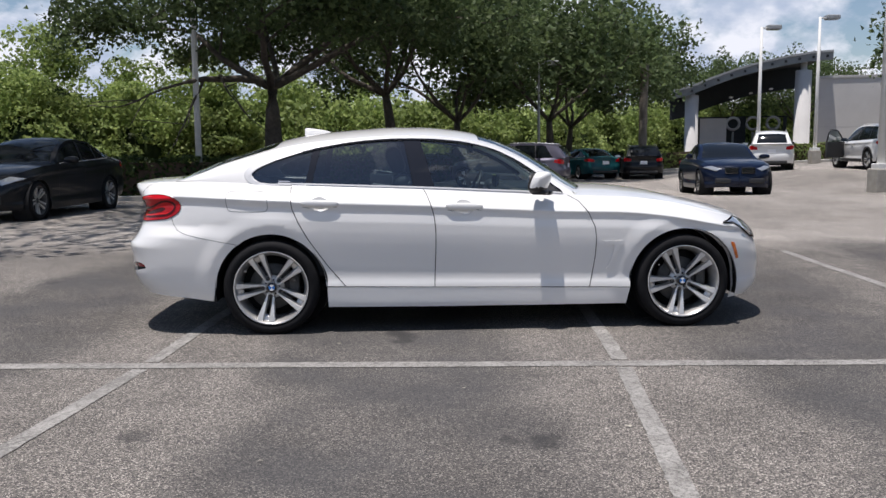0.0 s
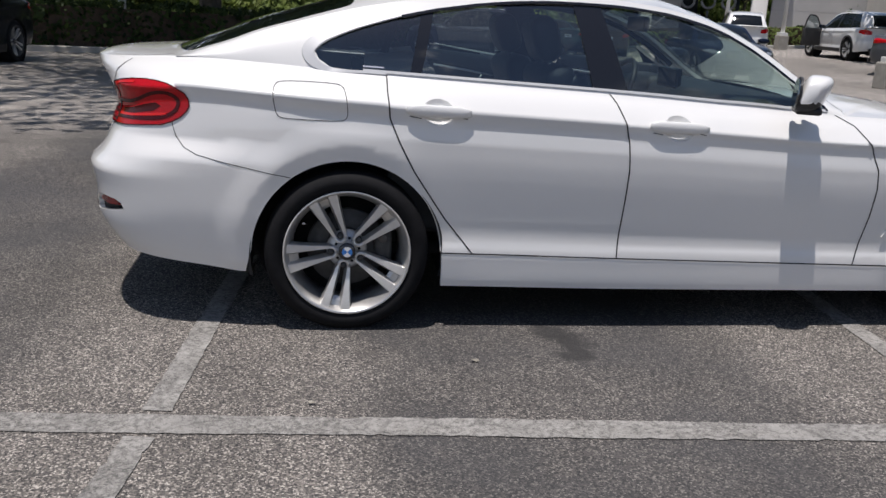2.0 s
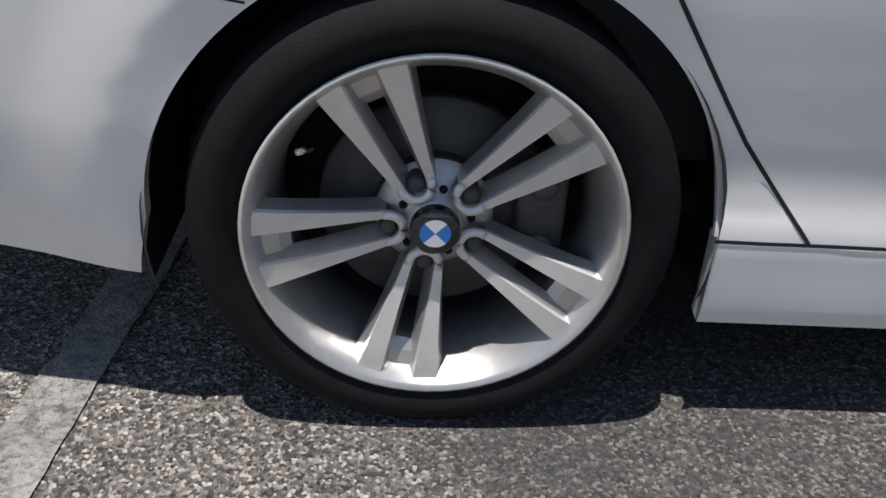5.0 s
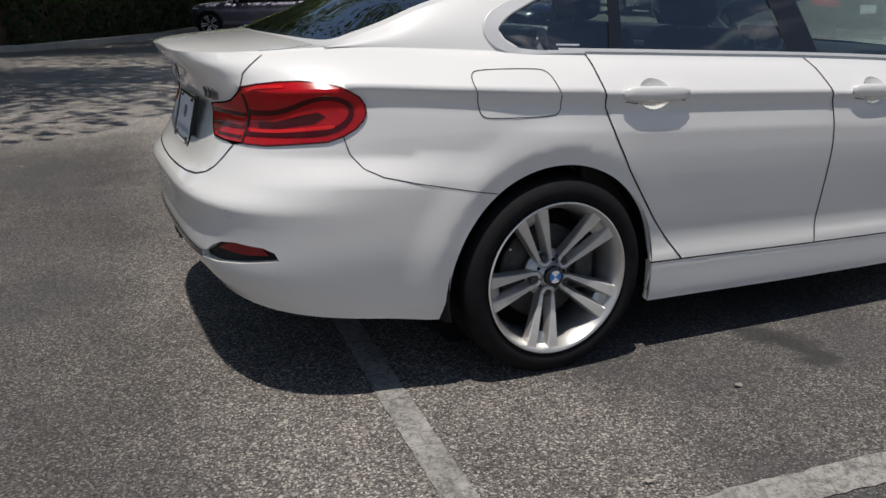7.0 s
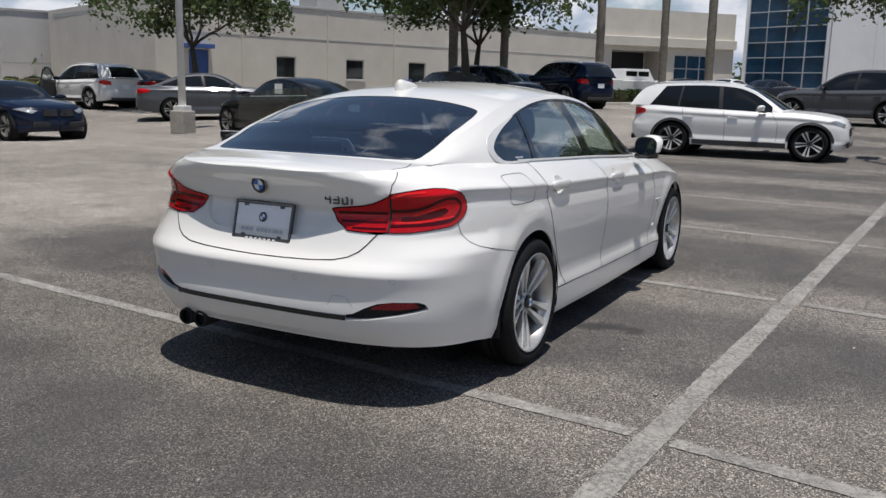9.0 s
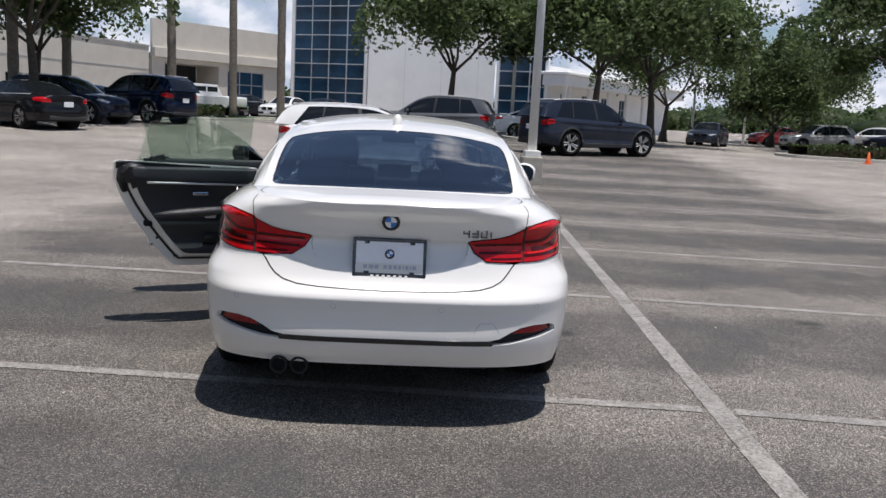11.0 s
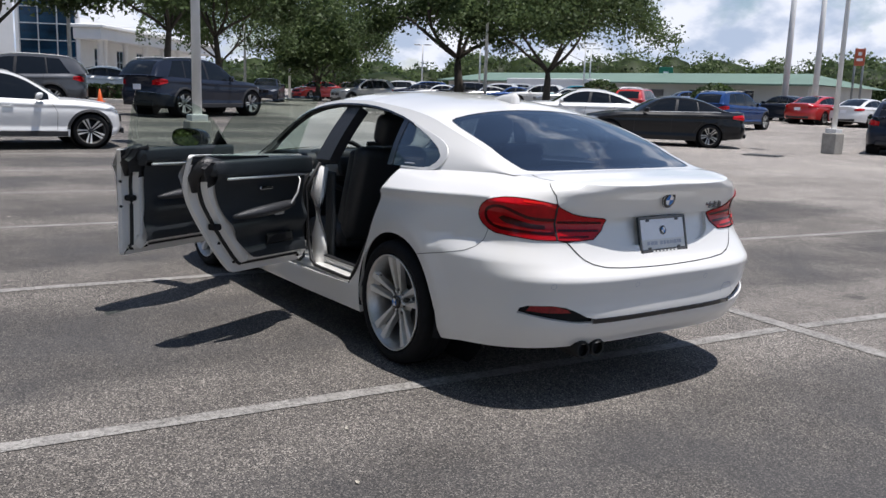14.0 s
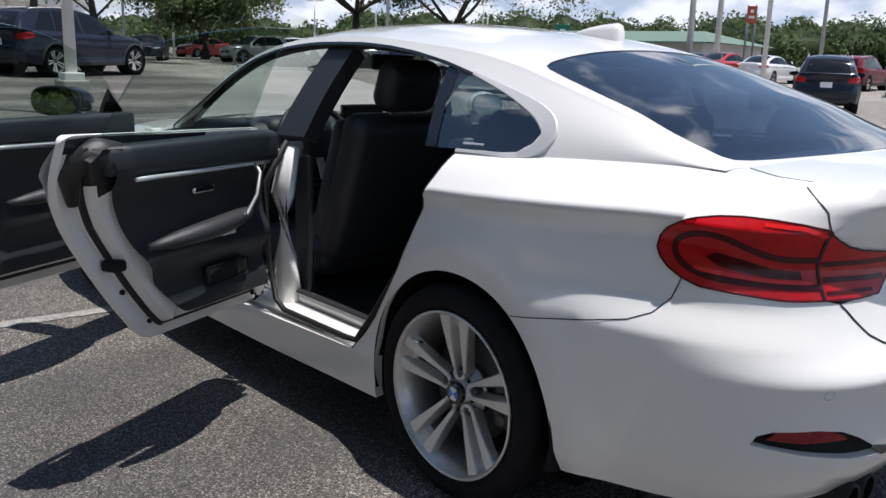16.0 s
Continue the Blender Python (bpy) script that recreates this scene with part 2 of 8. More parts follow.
def inside(poly, pts):
    poly = np.asarray(poly)
    x, y = pts[:, 0], pts[:, 1]
    r = np.zeros(len(pts), bool)
    j = len(poly) - 1
    for i in range(len(poly)):
        xi, yi, xj, yj = poly[i][0], poly[i][1], poly[j][0], poly[j][1]
        if yi != yj:
            hit = ((yi > y) != (yj > y)) & (x < (xj - xi) * (y - yi) / (yj - yi) + xi)
            r ^= hit
        j = i
    return r


def dense(poly, step, closed=True):
    out = []
    n = len(poly)
    for i in range(n if closed else n - 1):
        a, b = np.array(poly[i]), np.array(poly[(i + 1) % n])
        k = max(1, int(math.ceil(np.hypot(*(b - a)) / step)))
        out += [a + (b - a) * t / k for t in range(k)]
    if not closed:
        out.append(np.array(poly[-1]))
    return np.array(out)


def triangulate(outer, holes, step):
    """Even triangles over a flat region with holes."""
    from mathutils.geometry import delaunay_2d_cdt
    loops = [np.asarray(outer)] + [np.asarray(h) for h in holes]
    lo, hi = loops[0].min(0), loops[0].max(0)
    gx, gy = np.arange(lo[0] + step / 2, hi[0], step), np.arange(lo[1] + step / 2, hi[1], step)
    g = np.array(np.meshgrid(gx, gy)).reshape(2, -1).T
    if len(g):
        keep = inside(loops[0], g)
        for h in loops[1:]:
            keep &= ~inside(h, g)
        g = g[keep]
        allb = np.concatenate(loops)
        if len(g):
            near = np.full(len(g), 9.0)
            for k in range(0, len(allb), 200):
                near = np.minimum(near, np.sqrt(((g[:, None] - allb[None, k:k + 200]) ** 2).sum(2)).min(1))
            g = g[near > step * 0.45]
    pts, edges = [], []
    for l in loops:
        b = len(pts)
        pts += [Vector(p) for p in l.tolist()]
        edges += [(b + i, b + (i + 1) % len(l)) for i in range(len(l))]
    pts += [Vector(p) for p in g.tolist()]
    v, e, f, *_ = delaunay_2d_cdt(pts, edges, [], 0, 1e-6)
    V = np.array([(p.x, p.y) for p in v])
    F = np.array([t for t in f if len(t) == 3])
    c = V[F].mean(1)
    ok = inside(loops[0], c)
    for h in loops[1:]:
        ok &= ~inside(h, c)
    return V, F[ok]


def surf_normals(F, p, sgn):
    e = 1e-3
    a = F(p[:, 0] + e, p[:, 1]) - F(p[:, 0] - e, p[:, 1])
    b = F(p[:, 0], p[:, 1] + e) - F(p[:, 0], p[:, 1] - e)
    n = np.cross(a, b) * sgn
    return n / (np.linalg.norm(n, axis=1, keepdims=True) + 1e-12)


def panel(name, F, outer, holes, step, material, parent, sgn, label="", flange=0.0, off=0.0, stepb=None):
    """A piece of the surface F inside outer (and outside holes), with edges turned inward by flange."""
    sb = stepb or step
    V, T = triangulate(dense(outer, sb), [dense(h, sb) for h in holes], step)
    P, N = F(V[:, 0], V[:, 1]), surf_normals(F, V, sgn)
    P = P + N * off
    fn = np.cross(P[T[:, 1]] - P[T[:, 0]], P[T[:, 2]] - P[T[:, 0]])
    flip = (fn * N[T[:, 0]]).sum(1) < 0
    T[flip] = T[flip][:, ::-1]
    verts, norms, faces = list(P), list(N), [tuple(t) for t in T]
    if flange:
        cnt = {}
        for t in T:
            for a, b in ((t[0], t[1]), (t[1], t[2]), (t[2], t[0])):
                cnt[(a, b)] = cnt.get((a, b), 0) + 1
        for (a, b) in list(cnt):
            if (b, a) not in cnt:
                en = np.cross(P[b] - P[a], N[a])
                en = en / (np.linalg.norm(en) + 1e-12)
                k = len(verts)
                verts += [P[b], P[a], P[a] - N[a] * flange, P[b] - N[b] * flange]
                norms += [en] * 4
                faces.append((k, k + 1, k + 2, k + 3))
    return mesh_ob(name, verts, faces, material, parent, label, True, norms)


def ribbon(name, F, pts, width, material, parent, sgn, off=0.002, label="", thick=0.0, closed=False, step=0.02):
    """A strip that lies on the surface F along pts."""
    p = dense(pts, step, closed)
    P, N = F(p[:, 0], p[:, 1]), surf_normals(F, p, sgn)
    n = len(P)
    w = width if hasattr(width, "__len__") else None
    V, Fs, Nn = [], [], []
    for i in range(n):
        a, b = P[(i - 1) % n] if closed or i else P[0], P[(i + 1) % n] if closed or i < n - 1 else P[-1]
        s = np.cross(N[i], b - a)
        s = s / (np.linalg.norm(s) + 1e-12)
        ww = (np.interp(i / (n - 1), np.linspace(0, 1, len(w)), w) if w is not None else width) / 2
        top, low = P[i] + N[i] * (off + thick), P[i] + N[i] * off
        V += [low - s * ww, top - s * ww * 0.8, top + s * ww * 0.8, low + s * ww]
        Nn += [-s + N[i] * 0.3, N[i], N[i], s + N[i] * 0.3]
    for i in range(n if closed else n - 1):
        j = (i + 1) % n
        for k in range(3):
            q = (i * 4 + k, i * 4 + k + 1, j * 4 + k + 1, j * 4 + k)
            Fs.append(q)
    f0 = np.cross(np.array(V[Fs[1][1]]) - V[Fs[1][0]], np.array(V[Fs[1][2]]) - V[Fs[1][0]])
    if (f0 * N[0]).sum() < 0:
        Fs = [q[::-1] for q in Fs]
    return mesh_ob(name, V, Fs, material, parent, label, True, Nn)

# ---- ground ----
def softplus(u):
    return np.where(u > 25, u, np.log1p(np.exp(np.minimum(u, 25))))


def ramp(u, k):
    return softplus(u / k) * k


def ground_z(x, y):
    """Level round the car, rising beyond the lane to a second terrace."""
    x, y = np.asarray(x, float), np.asarray(y, float)
    bank = 12 - ramp(12 - ramp(x - 13, 1.5), 1.5)
    side = 0.62 + 0.38 / (1 + np.exp(-np.clip((y + 14) / 2.5, -60, 60)))
    fall, west = np.clip((y - 11) / 12, 0, 1), np.clip((17 - x) / 5, 0, 1)
    dip = 0.27 * fall * fall * (3 - 2 * fall) * west * west * (3 - 2 * west)
    return (0.045 * bank + 0.012 * np.minimum(ramp(x - 25, 3), 60)) * side + 0.012 * np.minimum(ramp(-y - 28, 3), 40) - dip


def gz(x, y):
    return float(ground_z(x, y))


STALL_O, STALL_D, STALL_W = Vector((-0.62, -1.68)), Vector((0.99749, -0.07073)), 2.757


SPOTS = ((-0.33, -2.93, 0.10, 0.6), (1.46, -3.14, 0.11, 0.75), (1.31, -3.12, 0.06, 0.6), (0.83, -0.93, 0.09, 0.8), (0.88, -1.04, 0.11, 0.85), (0.87, -1.17, 0.08, 0.8), (-2.4, 1.6, 0.09, 0.5))


def asphalt():
    m = bpy.data.materials.new("worn_asphalt")
    m.use_nodes = True
    nt = m.node_tree
    N, Lk = nt.nodes, nt.links
    b = N["Principled BSDF"]
    b.inputs["Roughness"].default_value = 0.85
    b.inputs["Specular IOR Level"].default_value = 0.3
    geo = N.new("ShaderNodeNewGeometry")
    P = geo.outputs["Position"]

    def noise_(scale, detail, rough=0.6, vec=None):
        n = N.new("ShaderNodeTexNoise")
        n.inputs["Scale"].default_value, n.inputs["Detail"].default_value, n.inputs["Roughness"].default_value = scale, detail, rough
        Lk.new(vec or P, n.inputs["Vector"])
        return n.outputs["Fac"]

    def rng(src, a, c, lo, hi):
        r = N.new("ShaderNodeMapRange")
        r.interpolation_type = "SMOOTHSTEP"
        for k, v in (("From Min", a), ("From Max", c), ("To Min", lo), ("To Max", hi)):
            r.inputs[k].default_value = v
        Lk.new(src, r.inputs["Value"])
        return r.outputs[0]

    def math_(op, a, c):
        n = N.new("ShaderNodeMath")
        n.operation = op
        for i, v in enumerate((a, c)):
            if isinstance(v, (int, float)):
                n.inputs[i].default_value = v
            else:
                Lk.new(v, n.inputs[i])
        return n.outputs[0]
    # aggregate: fine stones of differing tone
    vo = N.new("ShaderNodeTexVoronoi")
    vo.inputs["Scale"].default_value = 185.0
    Lk.new(P, vo.inputs["Vector"])
    sep = N.new("ShaderNodeSeparateColor")
    Lk.new(vo.outputs["Color"], sep.inputs[0])
    ramp = N.new("ShaderNodeValToRGB")
    e = ramp.color_ramp.elements
    e[0].position, e[0].color = 0.0, (0.032, 0.031, 0.031, 1)
    e[1].position, e[1].color = 1.0, (0.47, 0.43, 0.38, 1)
    k = e.new(0.45)
    k.color = (0.109, 0.100, 0.091, 1)
    k = e.new(0.8)
    k.color = (0.206, 0.185, 0.163, 1)
    Lk.new(sep.outputs[0], ramp.inputs[0])
    # stains down the middle of every stall, by the stall grid
    rel = N.new("ShaderNodeVectorMath")
    rel.operation = "SUBTRACT"
    rel.inputs[1].default_value = (STALL_O.x, STALL_O.y, 0)
    Lk.new(P, rel.inputs[0])
    dot = N.new("ShaderNodeVectorMath")
    dot.operation = "DOT_PRODUCT"
    dot.inputs[1].default_value = (STALL_D.x / STALL_W, STALL_D.y / STALL_W, 0)
    Lk.new(rel.outputs[0], dot.inputs[0])
    fr = math_("FRACT", math_("ADD", dot.outputs["Value"], math_("MULTIPLY", math_("SUBTRACT", noise_(0.5, 3), 0.5), 0.5)), 0.0)
    mid = math_("ABSOLUTE", math_("SUBTRACT", fr, 0.52), 0.0)
    stall = rng(mid, 0.16, 0.36, 1.0, 0.0)
    patch = math_("MULTIPLY", stall, rng(noise_(0.33, 4), 0.32, 0.52, 0.0, 1.0))
    crs = N.new("ShaderNodeVectorMath")
    crs.operation = "DOT_PRODUCT"
    crs.inputs[1].default_value = (-STALL_D.y, STALL_D.x, 0)
    Lk.new(rel.outputs[0], crs.inputs[0])
    lane = rng(math_("ABSOLUTE", crs.outputs["Value"], 0.0), 4.8, 7.0, 1.0, 0.25)
    patch = math_("MULTIPLY", patch, lane)
    dark = rng(patch, 0.0, 1.0, 1.0, 0.68)
    big = rng(noise_(0.16, 5), 0.3, 0.7, 0.78, 1.22)
    mid2 = rng(noise_(1.6, 6, 0.7), 0.3, 0.7, 0.82, 1.16)
    spots = rng(noise_(2.7, 3), 0.70, 0.76, 1.0, 0.55)
    pale = math_("ADD", 1.0, math_("MULTIPLY", rng(lane, 0.25, 1.0, 1.0, 0.0), 0.75))
    tot = math_("MULTIPLY", math_("MULTIPLY", math_("MULTIPLY", big, mid2), math_("MULTIPLY", dark, spots)), pale)
    sc = N.new("ShaderNodeVectorMath")
    sc.operation = "SCALE"
    Lk.new(ramp.outputs[0], sc.inputs[0])
    Lk.new(tot, sc.inputs["Scale"])
    # smooth dark film over the stones in the stall middles
    film = N.new("ShaderNodeMix")
    film.data_type = "RGBA"
    film.inputs["B"].default_value = (0.060, 0.060, 0.063, 1)
    Lk.new(math_("MULTIPLY", patch, rng(noise_(1.1, 4), 0.35, 0.65, 0.15, 0.6)), film.inputs["Factor"])
    Lk.new(sc.outputs[0], film.inputs["A"])
    col = film.outputs["Result"]
    # single oil spots
    warp = N.new("ShaderNodeVectorMath")
    warp.operation = "MULTIPLY_ADD"
    wn3 = N.new("ShaderNodeTexNoise")
    wn3.inputs["Scale"].default_value, wn3.inputs["Detail"].default_value = 9.0, 4
    Lk.new(P, wn3.inputs["Vector"])
    warp.inputs[1].default_value = (0.16, 0.16, 0.0)
    Lk.new(wn3.outputs["Color"], warp.inputs[0])
    Lk.new(P, warp.inputs[2])
    for sx, sy, sr, amount in SPOTS:
        dist = N.new("ShaderNodeVectorMath")
        dist.operation = "DISTANCE"
        dist.inputs[1].default_value = (sx + 0.08, sy + 0.08, 0)
        Lk.new(warp.outputs[0], dist.inputs[0])
        spot = N.new("ShaderNodeMix")
        spot.data_type = "RGBA"
        spot.inputs["B"].default_value = (0.035, 0.034, 0.034, 1)
        Lk.new(rng(dist.outputs["Value"], sr * 0.45, sr * 1.15, amount, 0.0), spot.inputs["Factor"])
        Lk.new(col, spot.inputs["A"])
        col = spot.outputs["Result"]
    Lk.new(col, b.inputs["Base Color"])
    bp = N.new("ShaderNodeBump")
    bp.inputs["Strength"].default_value, bp.inputs["Distance"].default_value = 0.55, 0.006
    Lk.new(vo.outputs["Distance"], bp.inputs["Height"])
    Lk.new(bp.outputs[0], b.inputs["Normal"])
    return m


M_asphalt = asphalt()


def line_paint():
    """Thin worn paint: the stones of the asphalt show through it, more in some stretches."""
    m = mat("worn_line_paint", (0.36, 0.345, 0.32), 0.8, var=0.25, scale=5)
    nt = m.node_tree
    b = nt.nodes["Principled BSDF"]
    src = b.inputs["Base Color"].links[0].from_socket
    geo = nt.nodes.new("ShaderNodeNewGeometry")

    def tex(kind, scale, detail=6, rough=0.7):
        n = nt.nodes.new(kind)
        n.inputs["Scale"].default_value = scale
        if kind == "ShaderNodeTexNoise":
            n.inputs["Detail"].default_value, n.inputs["Roughness"].default_value = detail, rough
        nt.links.new(geo.outputs["Position"], n.inputs["Vector"])
        return n
    n1, n2, vo = tex("ShaderNodeTexNoise", 3.2), tex("ShaderNodeTexNoise", 45, 8, 0.8), tex("ShaderNodeTexVoronoi", 185)
    add = nt.nodes.new("ShaderNodeMath")
    add.operation = "MULTIPLY_ADD"
    add.inputs[1].default_value = 0.55
    nt.links.new(n1.outputs["Fac"], add.inputs[0])
    nt.links.new(n2.outputs["Fac"], add.inputs[2])
    r = nt.nodes.new("ShaderNodeMapRange")
    r.inputs["From Min"].default_value, r.inputs["From Max"].default_value = 0.70, 0.86
    r.inputs["To Min"].default_value, r.inputs["To Max"].default_value = 0.2, 0.97
    nt.links.new(add.outputs[0], r.inputs["Value"])
    sep = nt.nodes.new("ShaderNodeSeparateColor")
    nt.links.new(vo.outputs["Color"], sep.inputs[0])
    ramp = nt.nodes.new("ShaderNodeValToRGB")
    ramp.color_ramp.elements[0].color, ramp.color_ramp.elements[1].color = (0.07, 0.068, 0.064, 1), (0.27, 0.255, 0.23, 1)
    nt.links.new(sep.outputs[0], ramp.inputs[0])
    mx = nt.nodes.new("ShaderNodeMix")
    mx.data_type = "RGBA"
    nt.links.new(r.outputs[0], mx.inputs["Factor"])
    nt.links.new(src, mx.inputs["A"])
    nt.links.new(ramp.outputs[0], mx.inputs["B"])
    # fine cracks across the paint
    cr = tex("ShaderNodeTexVoronoi", 11)
    cr.feature = "DISTANCE_TO_EDGE"
    wv = nt.nodes.new("ShaderNodeVectorMath")
    wv.operation = "MULTIPLY_ADD"
    wv.inputs[1].default_value = (0.07, 0.07, 0.0)
    nt.links.new(tex("ShaderNodeTexNoise", 14).outputs["Color"], wv.inputs[0])
    nt.links.new(geo.outputs["Position"], wv.inputs[2])
    nt.links.new(wv.outputs[0], cr.inputs["Vector"])
    cm = nt.nodes.new("ShaderNodeMapRange")
    cm.inputs["From Min"].default_value, cm.inputs["From Max"].default_value = 0.012, 0.05
    cm.inputs["To Min"].default_value, cm.inputs["To Max"].default_value = 0.4, 0.0
    nt.links.new(cr.outputs["Distance"], cm.inputs["Value"])
    mc = nt.nodes.new("ShaderNodeMix")
    mc.data_type = "RGBA"
    mc.inputs["B"].default_value = (0.07, 0.067, 0.062, 1)
    nt.links.new(cm.outputs[0], mc.inputs["Factor"])
    nt.links.new(mx.outputs["Result"], mc.inputs["A"])
    nt.links.new(mc.outputs["Result"], b.inputs["Base Color"])
    bp = nt.nodes.new("ShaderNodeBump")
    bp.inputs["Strength"].default_value, bp.inputs["Distance"].default_value = 0.4, 0.005
    nt.links.new(vo.outputs["Distance"], bp.inputs["Height"])
    nt.links.new(bp.outputs[0], b.inputs["Normal"])
    return m


M_line = line_paint()
M_concrete = mat("weathered_concrete", (0.36, 0.34, 0.30), 0.85, var=0.18, scale=5, bump=0.4, bscale=90)
M_kerb = mat("pale_kerb_concrete", (0.42, 0.40, 0.36), 0.85, var=0.2, scale=3, bump=0.3, bscale=60)
M_grass = mat("lawn_grass", (0.07, 0.11, 0.03), 0.9, var=0.35, scale=2, bump=0.8, bscale=40)


def grid_axis(lo, hi, mid_lo, mid_hi, fine, coarse):
    a = list(np.arange(mid_lo, mid_hi + 1e-6, fine))
    x, st = mid_lo, fine
    while x > lo:
        st = min(st * 1.25, coarse)
        x -= st
        a.insert(0, x)
    x, st = mid_hi, fine
    while x < hi:
        st = min(st * 1.25, coarse)
        x += st
        a.append(x)
    return np.array(a)


gx = grid_axis(-900, 1500, -12, 45, 0.75, 120)
gy = grid_axis(-1300, 1000, -40, 40, 0.75, 120)
GX, GY = np.meshgrid(gx, gy, indexing="ij")
GZ = ground_z(GX, GY)
nx, ny = GX.shape
gfaces = [(i * ny + j, (i + 1) * ny + j, (i + 1) * ny + j + 1, i * ny + j + 1) for i in range(nx - 1) for j in range(ny - 1)]
tagged(mesh_ob("ground", np.stack([GX.ravel(), GY.ravel(), GZ.ravel()], 1), gfaces, M_asphalt), "worn grey asphalt of a car park with dark stall stains", "ground", kind="structure")


rnd = random.Random(77)


def strip(name, a, b, width, material, lift=0.004, step=0.03, z0=None, ends=True):
    """Flat band on the ground from a to b."""
    a, b = Vector(a), Vector(b)
    d = b - a
    n = max(1, int(d.length / step))
    side = Vector((-d.y, d.x)).normalized() * width / 2
    vs, fs = [], []
    for i in range(n + 1):
        p = a + d * i / n
        for s in (-1, 1):
            wob = 0.98 + 0.04 * math.sin(i * 0.11 + a.x + s) + rnd.uniform(-0.06, 0.06) - (0.14 if rnd.random() < 0.05 else 0)
            q = p + side * s * wob
            vs.append((q.x, q.y, gz(q.x, q.y) + lift))
    for i in range(n):
        fs.append((2 * i, 2 * i + 2, 2 * i + 3, 2 * i + 1))
    o = mesh_ob(name, vs, fs, material)
    return o


SN = Vector((0.1435, 0.98965))  # stall lines run this way
SN_FAR = Vector((0.094, 1.0)).normalized()


def stall(k, s=0.0):
    # the stalls on the far side of the long line lean a little less
    return STALL_O + STALL_D * (STALL_W * k) + (SN if s * SN.y < 0 else SN_FAR * math.copysign(1, SN.y)) * s


tagged(strip("parking_line_long", stall(-9), stall(5.0), 0.12, M_line), "wide worn white line between facing parking stalls", "road marking", kind="structure")
for k in range(-9, 7):
    if k == -1 or k < -1:
        continue
    tagged(strip("parking_line", stall(k, 5.2), stall(k, 0.085), 0.095, M_line, 0.0042), "worn white stall line on the asphalt", "road marking", "stall lines", "structure")
    tagged(strip("parking_line", stall(k, -0.085), stall(k, -5.2), 0.095, M_line, 0.0042), "worn white stall line on the asphalt", "road marking", "stall lines", "structure")

# ---- car bodies ----
HV = 0.8  # height that the upward coordinate of a body side spans


